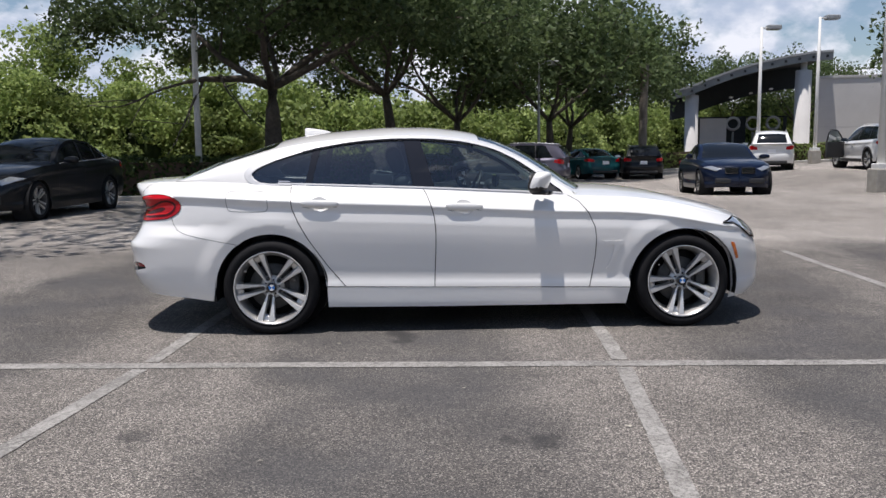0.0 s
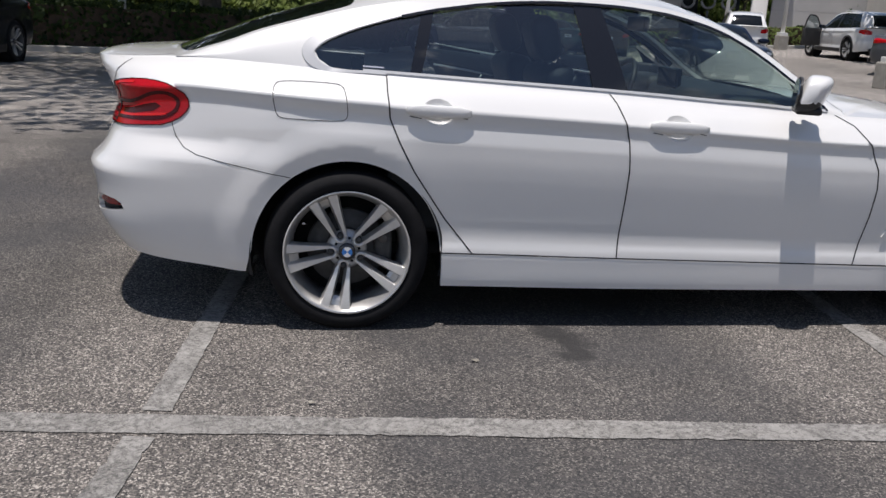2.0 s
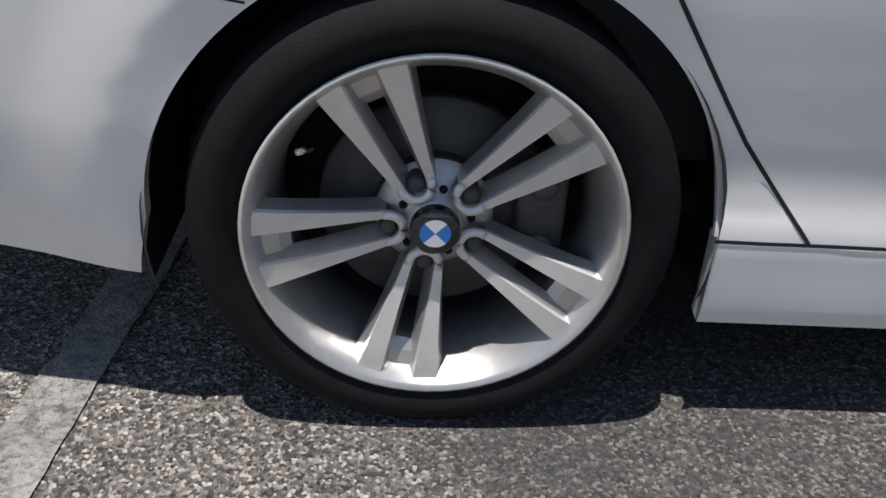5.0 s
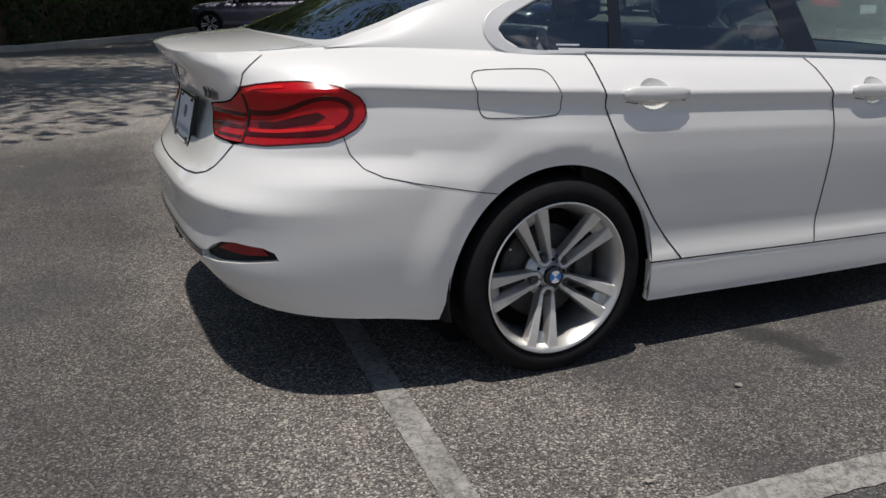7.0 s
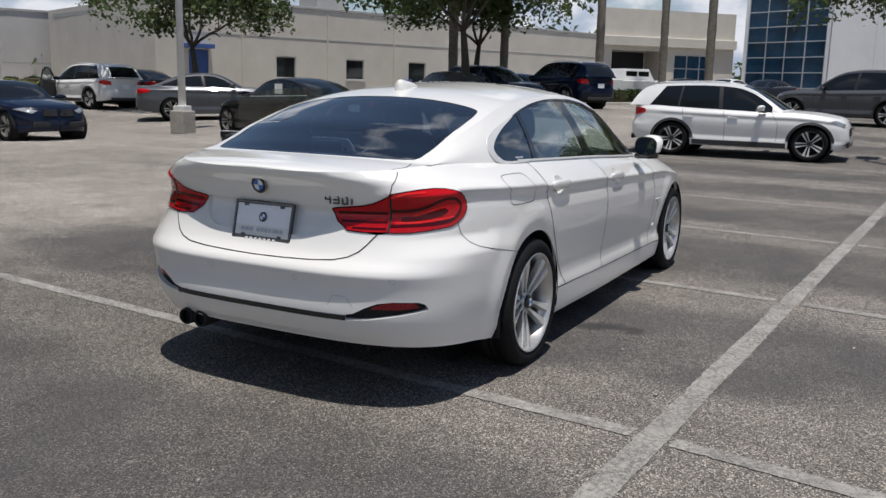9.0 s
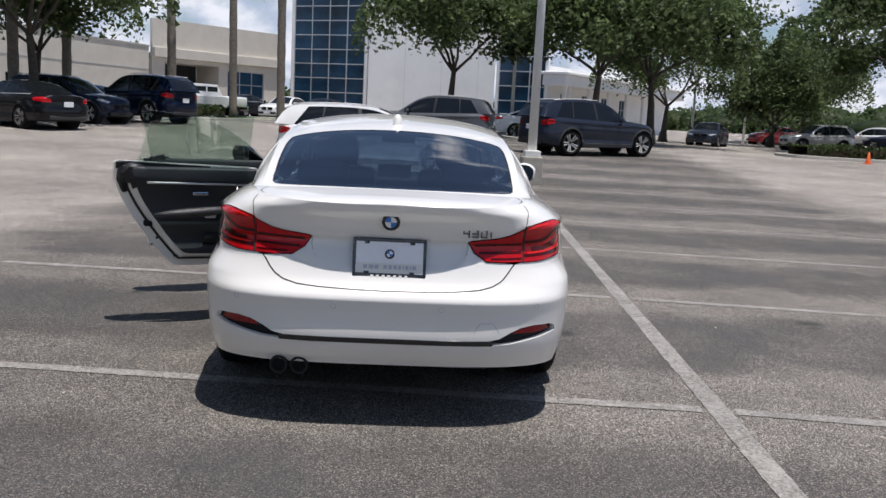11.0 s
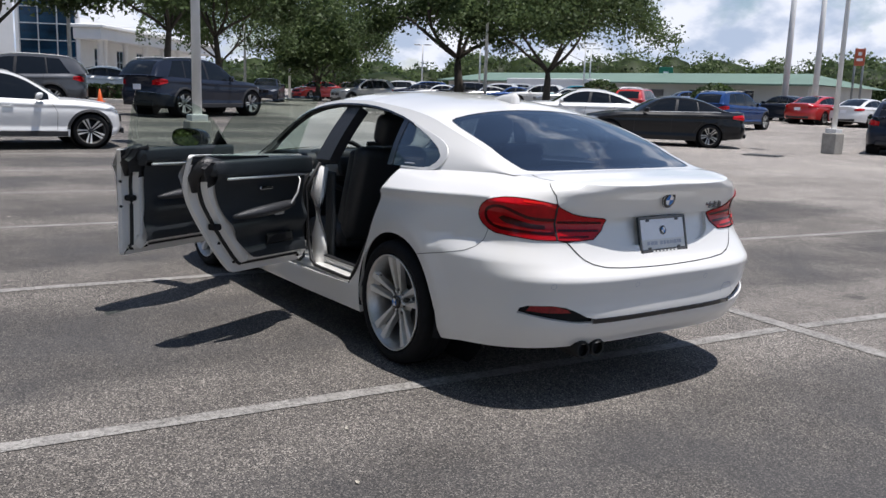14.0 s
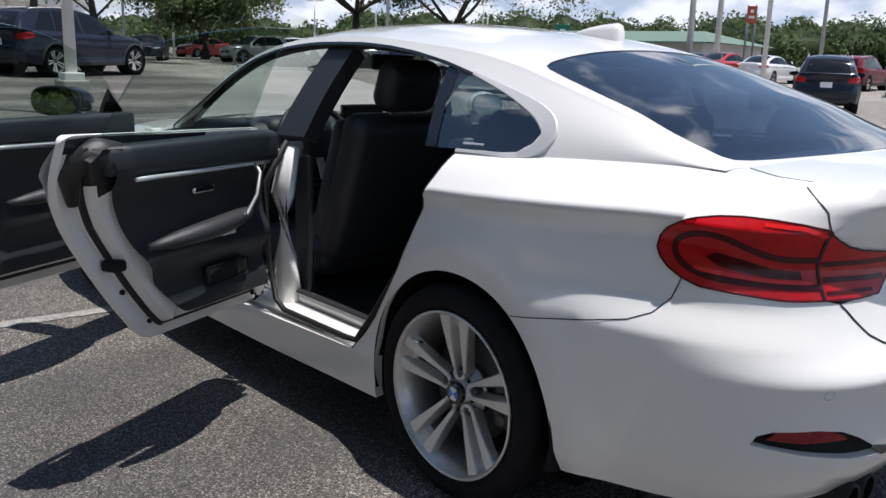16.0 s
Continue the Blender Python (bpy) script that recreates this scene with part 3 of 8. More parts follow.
class Body:
    """Outer surfaces of a car: side skin wrapped round both ends, glasshouse sides, and top."""

    def __init__(self, S):
        self.S = S
        self.zs, self.zb, self.wx = spline(*S["zs"]), spline(*S["zb"]), spline(*S["wx"])
        self.prof, self.ytop = spline(*S["prof"]), spline(*S["ytop"])
        self.xr, self.xf = spline(*S["xr"]), spline(*S["xf"])
        self.zr, self.yr = spline(*S["zr"]), spline(*S["yr"])
        self.prof2 = spline(*S["prof2"]) if "prof2" in S else None
        self.crown, self.bow = spline(*S["crown"]), spline(*S["bow"])
        self.xcr, self.xcf = S["xcr"], S["xcf"]
        self.tabs = []
        for n, c in ((S["nr"], self.xcr - S["xr"][1][2]), (S["nf"], S["xf"][1][2] - self.xcf)):
            th = np.linspace(0, math.pi / 2, 400)
            X, Y = 1 - np.cos(th) ** (2 / n), np.sin(th) ** (2 / n)
            ln = np.concatenate([[0], np.cumsum(np.hypot(np.diff(X) * abs(c), np.diff(Y) * 0.85))])
            self.tabs.append((ln / ln[-1], X, Y, ln[-1]))
        self.u0 = self.xcr - self.tabs[0][3]
        self.u1 = self.xcf + self.tabs[1][3]
        self.arches = S["arches"]
        self.crease = S.get("crease", 0.845)
        self.lip = S.get("lip", (0.062, 0.055))

    def width(self, x, v):
        base = self.prof(np.minimum(v, self.crease))
        if self.prof2:
            k = np.clip((-0.1 - x) / 0.22, 0, 1)
            k = k * k * (3 - 2 * k)
            base = base * (1 - k) + self.prof2(np.minimum(v, self.crease)) * k
        base = base * self.wx(x)
        s = np.clip((v - self.crease) / (1 - self.crease), 0, 1)
        h = 0.80 * s + 0.20 * s ** 4
        y = base + (self.ytop(x) - base) * h
        z = self.zs(x) + (self.zb(x) - self.zs(x)) * v
        for cx, cz, R in self.arches:
            r = np.hypot(x - cx, z - cz)
            y = y + self.S.get("flare", 0.016) * (lambda k: k * k * (3 - 2 * k))(np.clip((R + self.lip[0] - r) / self.lip[1], 0, 1)) * np.clip((z - 0.17) / 0.1, 0, 1) * (1 - self.S.get("flare_front", 0.0) * np.clip((x - cx) / 0.3, 0, 1))
            # pressed edge round the wheel opening
            y = y - self.S.get("edge", 0.0) * np.clip((R + 0.058 - r) / 0.058, 0, 1) * np.clip((z - 0.25) / 0.1, 0, 1) * np.clip((cx + 0.32 - x) / 0.25, 0, 1)
        tk = self.S.get("tuck", 0.0)
        if tk:
            a = np.clip((-0.15 - x) / 0.5, 0, 1)
            b = 0.45 * np.clip((z - 0.6) / 0.25, 0, 1) + 0.55 * np.clip((z - 0.655) / 0.085, 0, 1)
            y = y - tk * (a * a * (3 - 2 * a)) * (b * b * (3 - 2 * b)) * (1 - s)
        return y

    def skin(self, u, v):
        u, v = np.asarray(u, float), np.asarray(v, float)
        x = u.copy()
        E = np.ones_like(u)
        r = u < self.xcr
        if r.any():
            t = self.tabs[0]
            ue = np.clip((u[r] - self.u0) / t[3], 0, 1)
            xe = self.xr(v[r])
            x[r] = xe + (self.xcr - xe) * np.interp(ue, t[0], t[1])
            E[r] = np.interp(ue, t[0], t[2])
        f = u > self.xcf
        if f.any():
            t = self.tabs[1]
            ue = np.clip((self.u1 - u[f]) / t[3], 0, 1)
            xe = self.xf(v[f])
            x[f] = xe - (xe - self.xcf) * np.interp(ue, t[0], t[1])
            E[f] = np.interp(ue, t[0], t[2])
        y = self.width(x, v) * E
        z = self.zs(x) + (self.zb(x) - self.zs(x)) * v
        rec = self.S.get("recess")
        if rec:
            hw, z0, z1, dep = rec
            a = np.clip((hw - y) / 0.03, 0, 1) * np.clip((z - z0) / 0.10, 0, 1) * np.clip((z1 - z) / 0.006, 0, 1)
            x = np.where(x < -0.5, x + dep * a, x)
        return np.stack([x, y, z], -1)

    def full(self, q, w):
        """Side skin by distance q round the body from the middle of the tail (left positive) and height w."""
        q, w = np.asarray(q, float), np.asarray(w, float)
        p = self.skin(self.u0 + np.abs(q), w / HV)
        p[..., 1] *= np.where(q < 0, -1, 1)
        return p

    def fx(self, x, z, s=1):
        v = (z - self.zs(x)) / (self.zb(x) - self.zs(x))
        u = x
        if x < self.xcr:
            t = self.tabs[0]
            xe = float(self.xr(v))
            u = self.u0 + t[3] * float(np.interp((x - xe) / (self.xcr - xe), t[1], t[0]))
        elif x > self.xcf:
            t = self.tabs[1]
            xe = float(self.xf(v))
            u = self.u1 - t[3] * float(np.interp((xe - x) / (xe - self.xcf), t[1], t[0]))
        return (s * (float(u) - self.u0), float(v) * HV)

    def fy(self, y, z, s=1):
        x = -0.95
        t = self.tabs[0]
        for _ in range(8):
            v = (z - float(self.zs(x))) / float(self.zb(x) - self.zs(x))
            ue = float(np.interp(abs(y) / float(self.width(np.array(x), np.array(v))), t[2], t[0]))
            xe = float(self.xr(v))
            x = xe + (self.xcr - xe) * float(np.interp(ue, t[0], t[1]))
        return (s * ue * t[3], v * HV)

    def poly(self, pts, s=1, step=0.025):
        """Points ('x', x, z) or ('y', y, z) to surface coordinates; z None is the top edge, 0 the bottom edge."""
        out = []
        for k, a, z in pts:
            if z is None:
                z = float(self.zb(a if k == "x" else -0.98))
            if z == 0:
                z = float(self.zs(a if k == "x" else -0.98))
            out.append(self.fx(a, z, s) if k == "x" else self.fy(a, z, s))
        return out

    def house(self, x, t, s):
        x, t = np.asarray(x, float), np.asarray(t, float) / 0.33
        y = self.ytop(x) + (self.yr(x) - self.ytop(x)) * t + 0.014 * np.sin(np.clip(t, 0, 1) * math.pi)
        z = self.zb(x) + (self.zr(x) - self.zb(x)) * t
        return np.stack([x, s * y, z], -1)

    def ht(self, x, z):
        return (x, 0.33 * (z - float(self.zb(x))) / float(self.zr(x) - self.zb(x)))

    def top(self, x, w):
        x, w = np.asarray(x, float), np.asarray(w, float) / 0.6
        k = 1 - np.abs(w) ** 2.3
        return np.stack([x + self.bow(x) * (1 - w * w), w * self.yr(x), self.zr(x) + self.crown(x) * k], -1)

    def lid(self, u, w):
        """Bonnet and boot top between the two upper edges of the skin."""
        u, w = np.asarray(u, float), np.asarray(w, float) / 0.6
        e = self.skin(np.clip(u, self.u0, self.u1), np.ones_like(u))
        c = np.where(e[..., 0] > 1, self.S["hood_crown"], self.S["deck_crown"])
        k = np.clip(e[..., 1] / 0.5, 0, 1)
        return np.stack([e[..., 0], w * e[..., 1], e[..., 2] + c * k * (1 - np.abs(w) ** 2.2)], -1)


FASTBACK = dict(
    zs=([-1.06, -0.8, -0.56, -0.39, 0.0, 0.38, 2.41, 3.16, 3.6], [0.285, 0.27, 0.25, 0.228, 0.2, 0.178, 0.168, 0.18, 0.21]),
    zb=([-1.06, -0.9, -0.62, -0.3, 0.0, 0.45, 1.04, 1.6, 1.94, 2.38, 2.65, 2.98, 3.27, 3.45, 3.6],
        [1.004, 1.014, 1.029, 1.019, 1.003, 0.985, 0.962, 0.932, 0.914, 0.9, 0.872, 0.805, 0.735, 0.68, 0.62]),
    wx=([-1.06, -0.6, -0.3, 0.2, 0.6, 1.1, 2.1, 2.8, 3.2, 3.6], [0.955, 0.965, 0.982, 0.985, 0.99, 1.0, 1.0, 0.99, 0.975, 0.95]),
    prof=([0, 0.03, 0.13, 0.16, 0.2, 0.235, 0.275, 0.35, 0.45, 0.52, 0.56, 0.65, 0.71, 0.76, 0.80, 0.825, 0.852, 0.865],
          [0.880, 0.886, 0.890, 0.891, 0.888, 0.8815, 0.8795, 0.8855, 0.8945, 0.9005, 0.9035, 0.907, 0.907, 0.902, 0.898, 0.898, 0.905, 0.908]),
    prof2=([0, 0.06, 0.16, 0.30, 0.45, 0.55, 0.68, 0.76, 0.81, 0.83, 0.865], [0.866, 0.880, 0.895, 0.908, 0.911, 0.912, 0.910, 0.904, 0.898, 0.898, 0.907]),
    ytop=([-1.06, -0.9, -0.6, -0.4, -0.2, 0.0, 0.4, 1.0, 1.9, 2.4, 3.0, 3.6], [0.61, 0.625, 0.66, 0.69, 0.725, 0.757, 0.79, 0.80, 0.80, 0.785, 0.74, 0.70]),
    xr=([0, 0.06, 0.13, 0.165, 0.21, 0.27, 0.34, 0.40, 0.425, 0.46, 0.485, 0.54, 0.66, 0.76, 0.80, 0.90, 0.96, 1.0], [-0.965, -1.0, -1.030, -1.039, -1.041, -1.040, -1.046, -1.057, -1.061, -1.050, -1.030, -1.0, -0.965, -0.94, -0.947, -0.985, -1.02, -1.035]),
    xf=([0, 0.1, 0.3, 0.5, 0.75, 1.0], [3.53, 3.57, 3.586, 3.58, 3.545, 3.47]),
    zr=([-0.75, -0.66, -0.62, -0.53, -0.46, -0.35, -0.21, -0.06, 0.07, 0.26, 0.45, 0.64, 0.835, 1.05, 1.27, 1.485, 1.69, 1.885, 2.0, 2.10],
        [1.028, 1.031, 1.039, 1.067, 1.090, 1.133, 1.176, 1.219, 1.252, 1.285, 1.304, 1.319, 1.329, 1.327, 1.308, 1.262, 1.175, 1.055, 0.975, 0.918]),
    yr=([-0.7, -0.35, -0.12, 0.07, 0.26, 0.45, 0.835, 1.27, 1.485, 1.69, 1.885, 2.10], [0.62, 0.622, 0.625, 0.615, 0.607, 0.6, 0.597, 0.61, 0.628, 0.655, 0.69, 0.745]),
    crown=([-0.75, -0.62, -0.53, -0.46, -0.35, -0.21, 0.0, 0.2, 0.45, 0.84, 1.25, 1.67, 1.92, 2.10], [0.006, 0.011, 0.027, 0.038, 0.050, 0.055, 0.063, 0.067, 0.067, 0.067, 0.066, 0.055, 0.035, 0.02]),
    bow=([-0.75, -0.62, -0.46, -0.3, -0.1, 0.1, 0.9, 1.25, 1.67, 2.10], [-0.10, -0.095, -0.055, -0.02, -0.005, 0.0, 0.0, 0.02, 0.08, 0.16]),
    xcr=-0.36, xcf=2.74, nr=3.5, nf=2.6, tuck=0.055, flare=0.011, flare_front=0.85, edge=0.007, lip=(0.165, 0.115), crease=0.865,
    arches=[(0.0, 0.312, 0.368), (2.81, 0.312, 0.37)],
    hood_crown=0.055, deck_crown=0.022,
)


def arc(cx, cz, R, a0, a1, n=40):
    return [("x", cx + R * math.cos(radians(a0 + (a1 - a0) * i / n)), cz + R * math.sin(radians(a0 + (a1 - a0) * i / n))) for i in range(n + 1)]


def make_wheel(parent, at, flip, R=0.322, rim=0.243, spokes=5, detail=True, mats=None, wide=0.215, badge=True, turn=115.0):
    """Wheel with tyre, rim, paired spokes, hub cap and brake. Outer face towards -y; flip turns it round."""
    m_face, m_barrel = mats or (M_alloy, M_alloyd)
    seg = 64 if detail else 20
    w = new("wheel")
    w.empty_display_size = 0.1
    w.parent = parent
    w.matrix_basis = pose(*at, 0, 0, 180 if flip else 0)
    h = wide / 2
    d = R - rim
    tread = [(R - 0.003, -h + 0.022), (R, -h + 0.04), (R, h - 0.04), (rim, h - 0.012)]
    v, f = lathe([(rim - 0.004, -h + 0.012), (rim + d * 0.35, -h - 0.008), (rim + d * 0.7, -h - 0.006)] + tread, seg) if not detail else lathe([(rim - 0.004, -h + 0.012), (rim + 0.012, -h + 0.002), (rim + d * 0.35, -h - 0.008), (rim + d * 0.6, -h - 0.008), (rim + d * 0.85, -h + 0.006), (R - 0.003, -h + 0.022),
                  (R, -h + 0.04), (R, -0.02), (R - 0.006, -0.018), (R - 0.006, -0.012), (R, -0.01), (R, 0.01), (R - 0.006, 0.012), (R - 0.006, 0.018), (R, 0.02), (R, h - 0.04), (R - 0.004, h - 0.02),
                  (rim + d * 0.6, h + 0.006), (rim, h - 0.012)], seg)
    part_t = mesh_ob("tyre", v, f, M_rubber, w)
    v, f = lathe([(rim + 0.004, -h + 0.004), (rim + 0.006, -h - 0.004), (rim + 0.001, -h - 0.006), (rim - 0.004, -h + 0.002), (rim - 0.016, -h + 0.02), (rim - 0.03, -h + 0.07), (rim - 0.034, h - 0.03), (rim, h - 0.012)], seg)
    rimo = mesh_ob("rim", v, f, m_face if detail else m_barrel, w)
    if detail:
        rimo.data.materials.append(m_barrel)
        n = 7
        for i, p in enumerate(rimo.data.polygons):
            p.material_index = 1 if i % n >= 2 else 0
    # spokes
    fy = -h + 0.012
    for k in range(spokes):
        base = radians(turn + 360 / spokes * k)
        vs, fs = [], []
        ux, uz = math.cos(base), math.sin(base)
        for sgn in (-1, 1):
            b = len(vs)
            nj = 8 if detail else 4
            for j in range(nj):
                t = j / (nj - 1)
                r = (0.062 + (rim - 0.066) * t) if detail else 0.046 + (rim - 0.054) * t
                lat = sgn * (0.0205 + 0.0215 * t) * 5 / spokes
                wd = (0.0062 + 0.0142 * t ** 1.25) * 5 / spokes
                y0 = fy + 0.030 * (1 - t) ** 1.3 - 0.004 * t
                dep = 0.036 - 0.012 * t
                slope = 0.009 if detail else wd * 0.35
                for o, yy in ((-wd * 1.35 if sgn < 0 else -wd - slope, y0 + dep), (-wd * 1.02, y0 + 0.005), (-wd * 0.88, y0), (wd * 0.88, y0), (wd * 1.02, y0 + 0.005), (wd * 1.35 if sgn > 0 else wd + slope, y0 + dep)):
                    vs.append((r * ux - uz * (lat + o), yy, r * uz + ux * (lat + o)))
            for j in range(nj - 1):
                for q in range(5):
                    fs.append((b + j * 6 + q, b + (j + 1) * 6 + q, b + (j + 1) * 6 + q + 1, b + j * 6 + q + 1))
        so = mesh_ob("spoke", vs, fs, m_face, w, smooth=False)
        if detail:
            so.data.materials.append(m_barrel)
            for i, p in enumerate(so.data.polygons):
                p.material_index = 0 if i % 5 in (1, 2, 3) else 1
            # curved web round the bolt hole and the bolt
            hx, hz = 0.062 * math.cos(base), 0.062 * math.sin(base)
            ring = [(hx + 0.0205 * math.cos(a), fy + 0.031, hz + 0.0205 * math.sin(a)) for a in np.linspace(base + math.pi / 2 - 0.2, base + math.pi * 1.5 + 0.2, 13)]
            v2, f2 = sweep(ring, 0.0068, 8)
            mesh_ob("bolt_ring", v2, f2, m_face, w)
            # block that closes the slot between the two blades at the rim
            vs = []
            for r, q, y0 in ((0.190, 0.016, 0.030), (0.204, 0.024, 0.019), (rim - 0.004, 0.027, 0.009)):
                vs += [(r * ux - uz * e * q, fy + yy, r * uz + ux * e * q) for yy in (y0, 0.046) for e in (-1, 1)]
            mesh_ob("spoke_web", vs, [(0, 1, 5, 4), (4, 5, 9, 8), (0, 2, 3, 1), (8, 9, 11, 10), (2, 6, 7, 3), (6, 10, 11, 7)], m_barrel, w, smooth=False)
            v2, f2 = lathe([(0.0001, 0.016), (0.008, 0.016), (0.0125, 0.022), (0.0125, 0.05)], 12)
            bo = mesh_ob("wheel_bolt", v2, f2, M_iron, w)
            bo.location = (hx, fy + 0.014, hz)
    v, f = lathe([(0.0001, fy + 0.022), (0.03, fy + 0.022), (0.036, fy + 0.031), (0.046, fy + 0.042), (0.066, fy + 0.05), (0.08, fy + 0.065)], 40 if detail else 16)
    mesh_ob("hub", v, f, m_barrel, w)
    if badge:
        v, f = lathe([(0.0001, fy + 0.008), (0.030, fy + 0.008), (0.0335, fy + 0.011), (0.0335, fy + 0.026)], 32)
        cap = mesh_ob("centre_cap", v, f, M_gloss, w)
        for q in range(4):
            vs = [(0, fy + 0.0065, 0)] + [(0.0205 * math.cos(a), fy + 0.0065, 0.0205 * math.sin(a)) for a in np.linspace((q - 0.5) * math.pi / 2, (q + 0.5) * math.pi / 2, 10)]
            mesh_ob("cap_quarter", vs, [tuple(range(len(vs)))], M_blue if q in (0, 2) else M_wht, cap)
    # brake
    if not detail:
        # added disc across the barrel, its colour the shade behind the spokes
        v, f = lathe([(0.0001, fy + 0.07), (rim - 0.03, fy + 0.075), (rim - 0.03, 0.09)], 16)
        mesh_ob("barrel_shade_disc", v, f, M_dark, w)
        return w
    v, f = lathe([(0.07, fy + 0.085), (0.155, fy + 0.085), (0.157, fy + 0.09), (0.157, fy + 0.105), (0.06, fy + 0.106)], 48 if detail else 20)
    mesh_ob("brake_disc", v, f, M_iron, w)
    v, f = lathe([(0.0001, fy + 0.06), (0.075, fy + 0.06), (0.082, fy + 0.068), (0.082, fy + 0.086)], 32)
    mesh_ob("disc_hat", v, f, M_steel, w)
    if detail:
        bm = box_bm(0.07, 0.075, 0.15, (0.145, fy + 0.098, 0.0), 0.012)
        part("brake_caliper", bm, M_iron, w, smooth=True)
        for zc in (-0.045, 0.045):
            v, f = lathe([(0.0001, 0.0), (0.016, 0.0), (0.019, 0.004), (0.019, 0.02)], 16)
            cp = mesh_ob("caliper_bolt", v, f, M_steel, w)
            cp.location = (0.145, fy + 0.052, zc)
        for q in range(5):
            # small drainage holes between the spokes
            a = radians(turn + 36 + 72 * q)
            v, f = lathe([(0.0001, 0.0), (0.0052, 0.0), (0.0058, 0.004)], 10)
            dot = mesh_ob("hub_hole", v, f, M_dark, w)
            dot.location = (0.049 * math.cos(a), fy + 0.037, 0.049 * math.sin(a))
        v, f = sweep([(-0.160, fy + 0.024, 0.108), (-0.172, fy - 0.006, 0.116)], [0.0055, 0.0042], 8)
        mesh_ob("valve", v, f, M_chrome, w)
    # added near-black disc behind the brake: shade of the wheel's inside as colour
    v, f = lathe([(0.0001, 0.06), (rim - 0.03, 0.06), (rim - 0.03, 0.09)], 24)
    mesh_ob("barrel_shade_disc", v, f, M_dark, w)
    return w


def roundel(parent, m, r, name="roundel"):
    """Round badge: dark ring with blue and white quarters, facing +z of m."""
    vs, fs = lathe([(0.0001, 0.004), (r * 0.93, 0.004), (r, 0.002), (r, -0.004)], 40, "Z")
    b = mesh_ob(name, [m @ Vector(v) for v in vs], fs, M_gloss, parent)
    ring = [m @ Vector((r * 0.97 * math.cos(a), r * 0.97 * math.sin(a), 0.003)) for a in np.linspace(0, 2 * math.pi, 41)[:-1]]
    v2, f2 = sweep(ring, r * 0.035, 6, True)
    mesh_ob("badge_ring", v2, f2, M_chrome, b)
    for q in range(4):
        vs = [m @ Vector((0, 0, 0.006))] + [m @ Vector((0.62 * r * math.cos(a), 0.62 * r * math.sin(a), 0.006)) for a in np.linspace(q * math.pi / 2, (q + 1) * math.pi / 2, 12)]
        mesh_ob("badge_quarter", vs, [tuple(range(len(vs)))], M_blue if q in (1, 3) else M_wht, b)
    return b


RGAP = [("x", 0.14, None), ("x", 0.14, 0.94), ("x", 0.15, 0.845), ("x", 0.19, 0.755), ("x", 0.25, 0.645), ("x", 0.378, 0.46), ("x", 0.497, 0.318)]
BGAP = [("x", 1.03, None), ("x", 1.05, 0.93), ("x", 1.075, 0.865), ("x", 1.098, 0.787), ("x", 1.108, 0.68), ("x", 1.107, 0.56), ("x", 1.102, 0.42), ("x", 1.098, 0.304)]
FGAP = [("x", 2.02, None), ("x", 2.085, 0.875), ("x", 2.15, 0.79), ("x", 2.19, 0.70), ("x", 2.2, 0.62), ("x", 2.195, 0.5), ("x", 2.175, 0.36), ("x", 2.158, 0.287)]
LAMP_OUT = [("y", 0.60, 0.762), ("y", 0.68, 0.764), ("y", 0.735, 0.772), ("x", -0.70, 0.782), ("x", -0.66, 0.796), ("x", -0.625, 0.816), ("x", -0.605, 0.836), ("x", -0.594, 0.858), ("x", -0.597, 0.882), ("x", -0.612, 0.904), ("x", -0.64, 0.921), ("x", -0.675, 0.933), ("x", -0.715, 0.941), ("y", 0.735, 0.944), ("y", 0.70, 0.941), ("y", 0.66, 0.934), ("y", 0.605, 0.922)]
LAMP_IN = [("y", 0.605, 0.922), ("y", 0.57, 0.898), ("y", 0.53, 0.880), ("y", 0.48, 0.868), ("y", 0.36, 0.853), ("y", 0.345, 0.847), ("y", 0.375, 0.80), ("y", 0.43, 0.764), ("y", 0.50, 0.760), ("y", 0.60, 0.762)]
SEAM = [("y", 0.56, 0.752), ("y", 0.53, 0.715), ("y", 0.50, 0.682), ("y", 0.46, 0.66), ("y", 0.40, 0.645), ("y", 0.30, 0.637), ("y", 0.15, 0.632), ("y", 0.0, 0.63)]
BLINE = [("x", -0.222, 0.612), ("x", -0.35, 0.638), ("x", -0.48, 0.664), ("x", -0.565, 0.684), ("x", -0.615, 0.708), ("x", -0.645, 0.745), ("x", -0.66, 0.796)]
TSIDE = [("y", 0.605, 0.922), ("y", 0.61, 0.96), ("y", 0.60, None)]


def top_run(x0, x1, n=20):
    return [("x", x0 + (x1 - x0) * i / n, None) for i in range(n + 1)]


def bot_run(x0, x1, n=20):
    return [("x", x0 + (x1 - x0) * i / n, 0) for i in range(n + 1)]


def rounded(pts, rounds=2):
    """Open polyline with its corners cut."""
    p = np.array(pts, float)
    for _ in range(rounds):
        q = [p[0]]
        for a, b in zip(p[:-1], p[1:]):
            q += [a * 0.75 + b * 0.25, a * 0.25 + b * 0.75]
        p = np.array(q + [p[-1]])
    return [tuple(v) for v in p]


def soft_outline(pts):
    """Closed outline with its corners rounded."""
    p = np.array(pts, float)
    for _ in range(2):
        n = np.roll(p, -1, 0)
        p = np.stack([p * 0.75 + n * 0.25, p * 0.25 + n * 0.75], 1).reshape(-1, 2)
    return [tuple(v) for v in p]


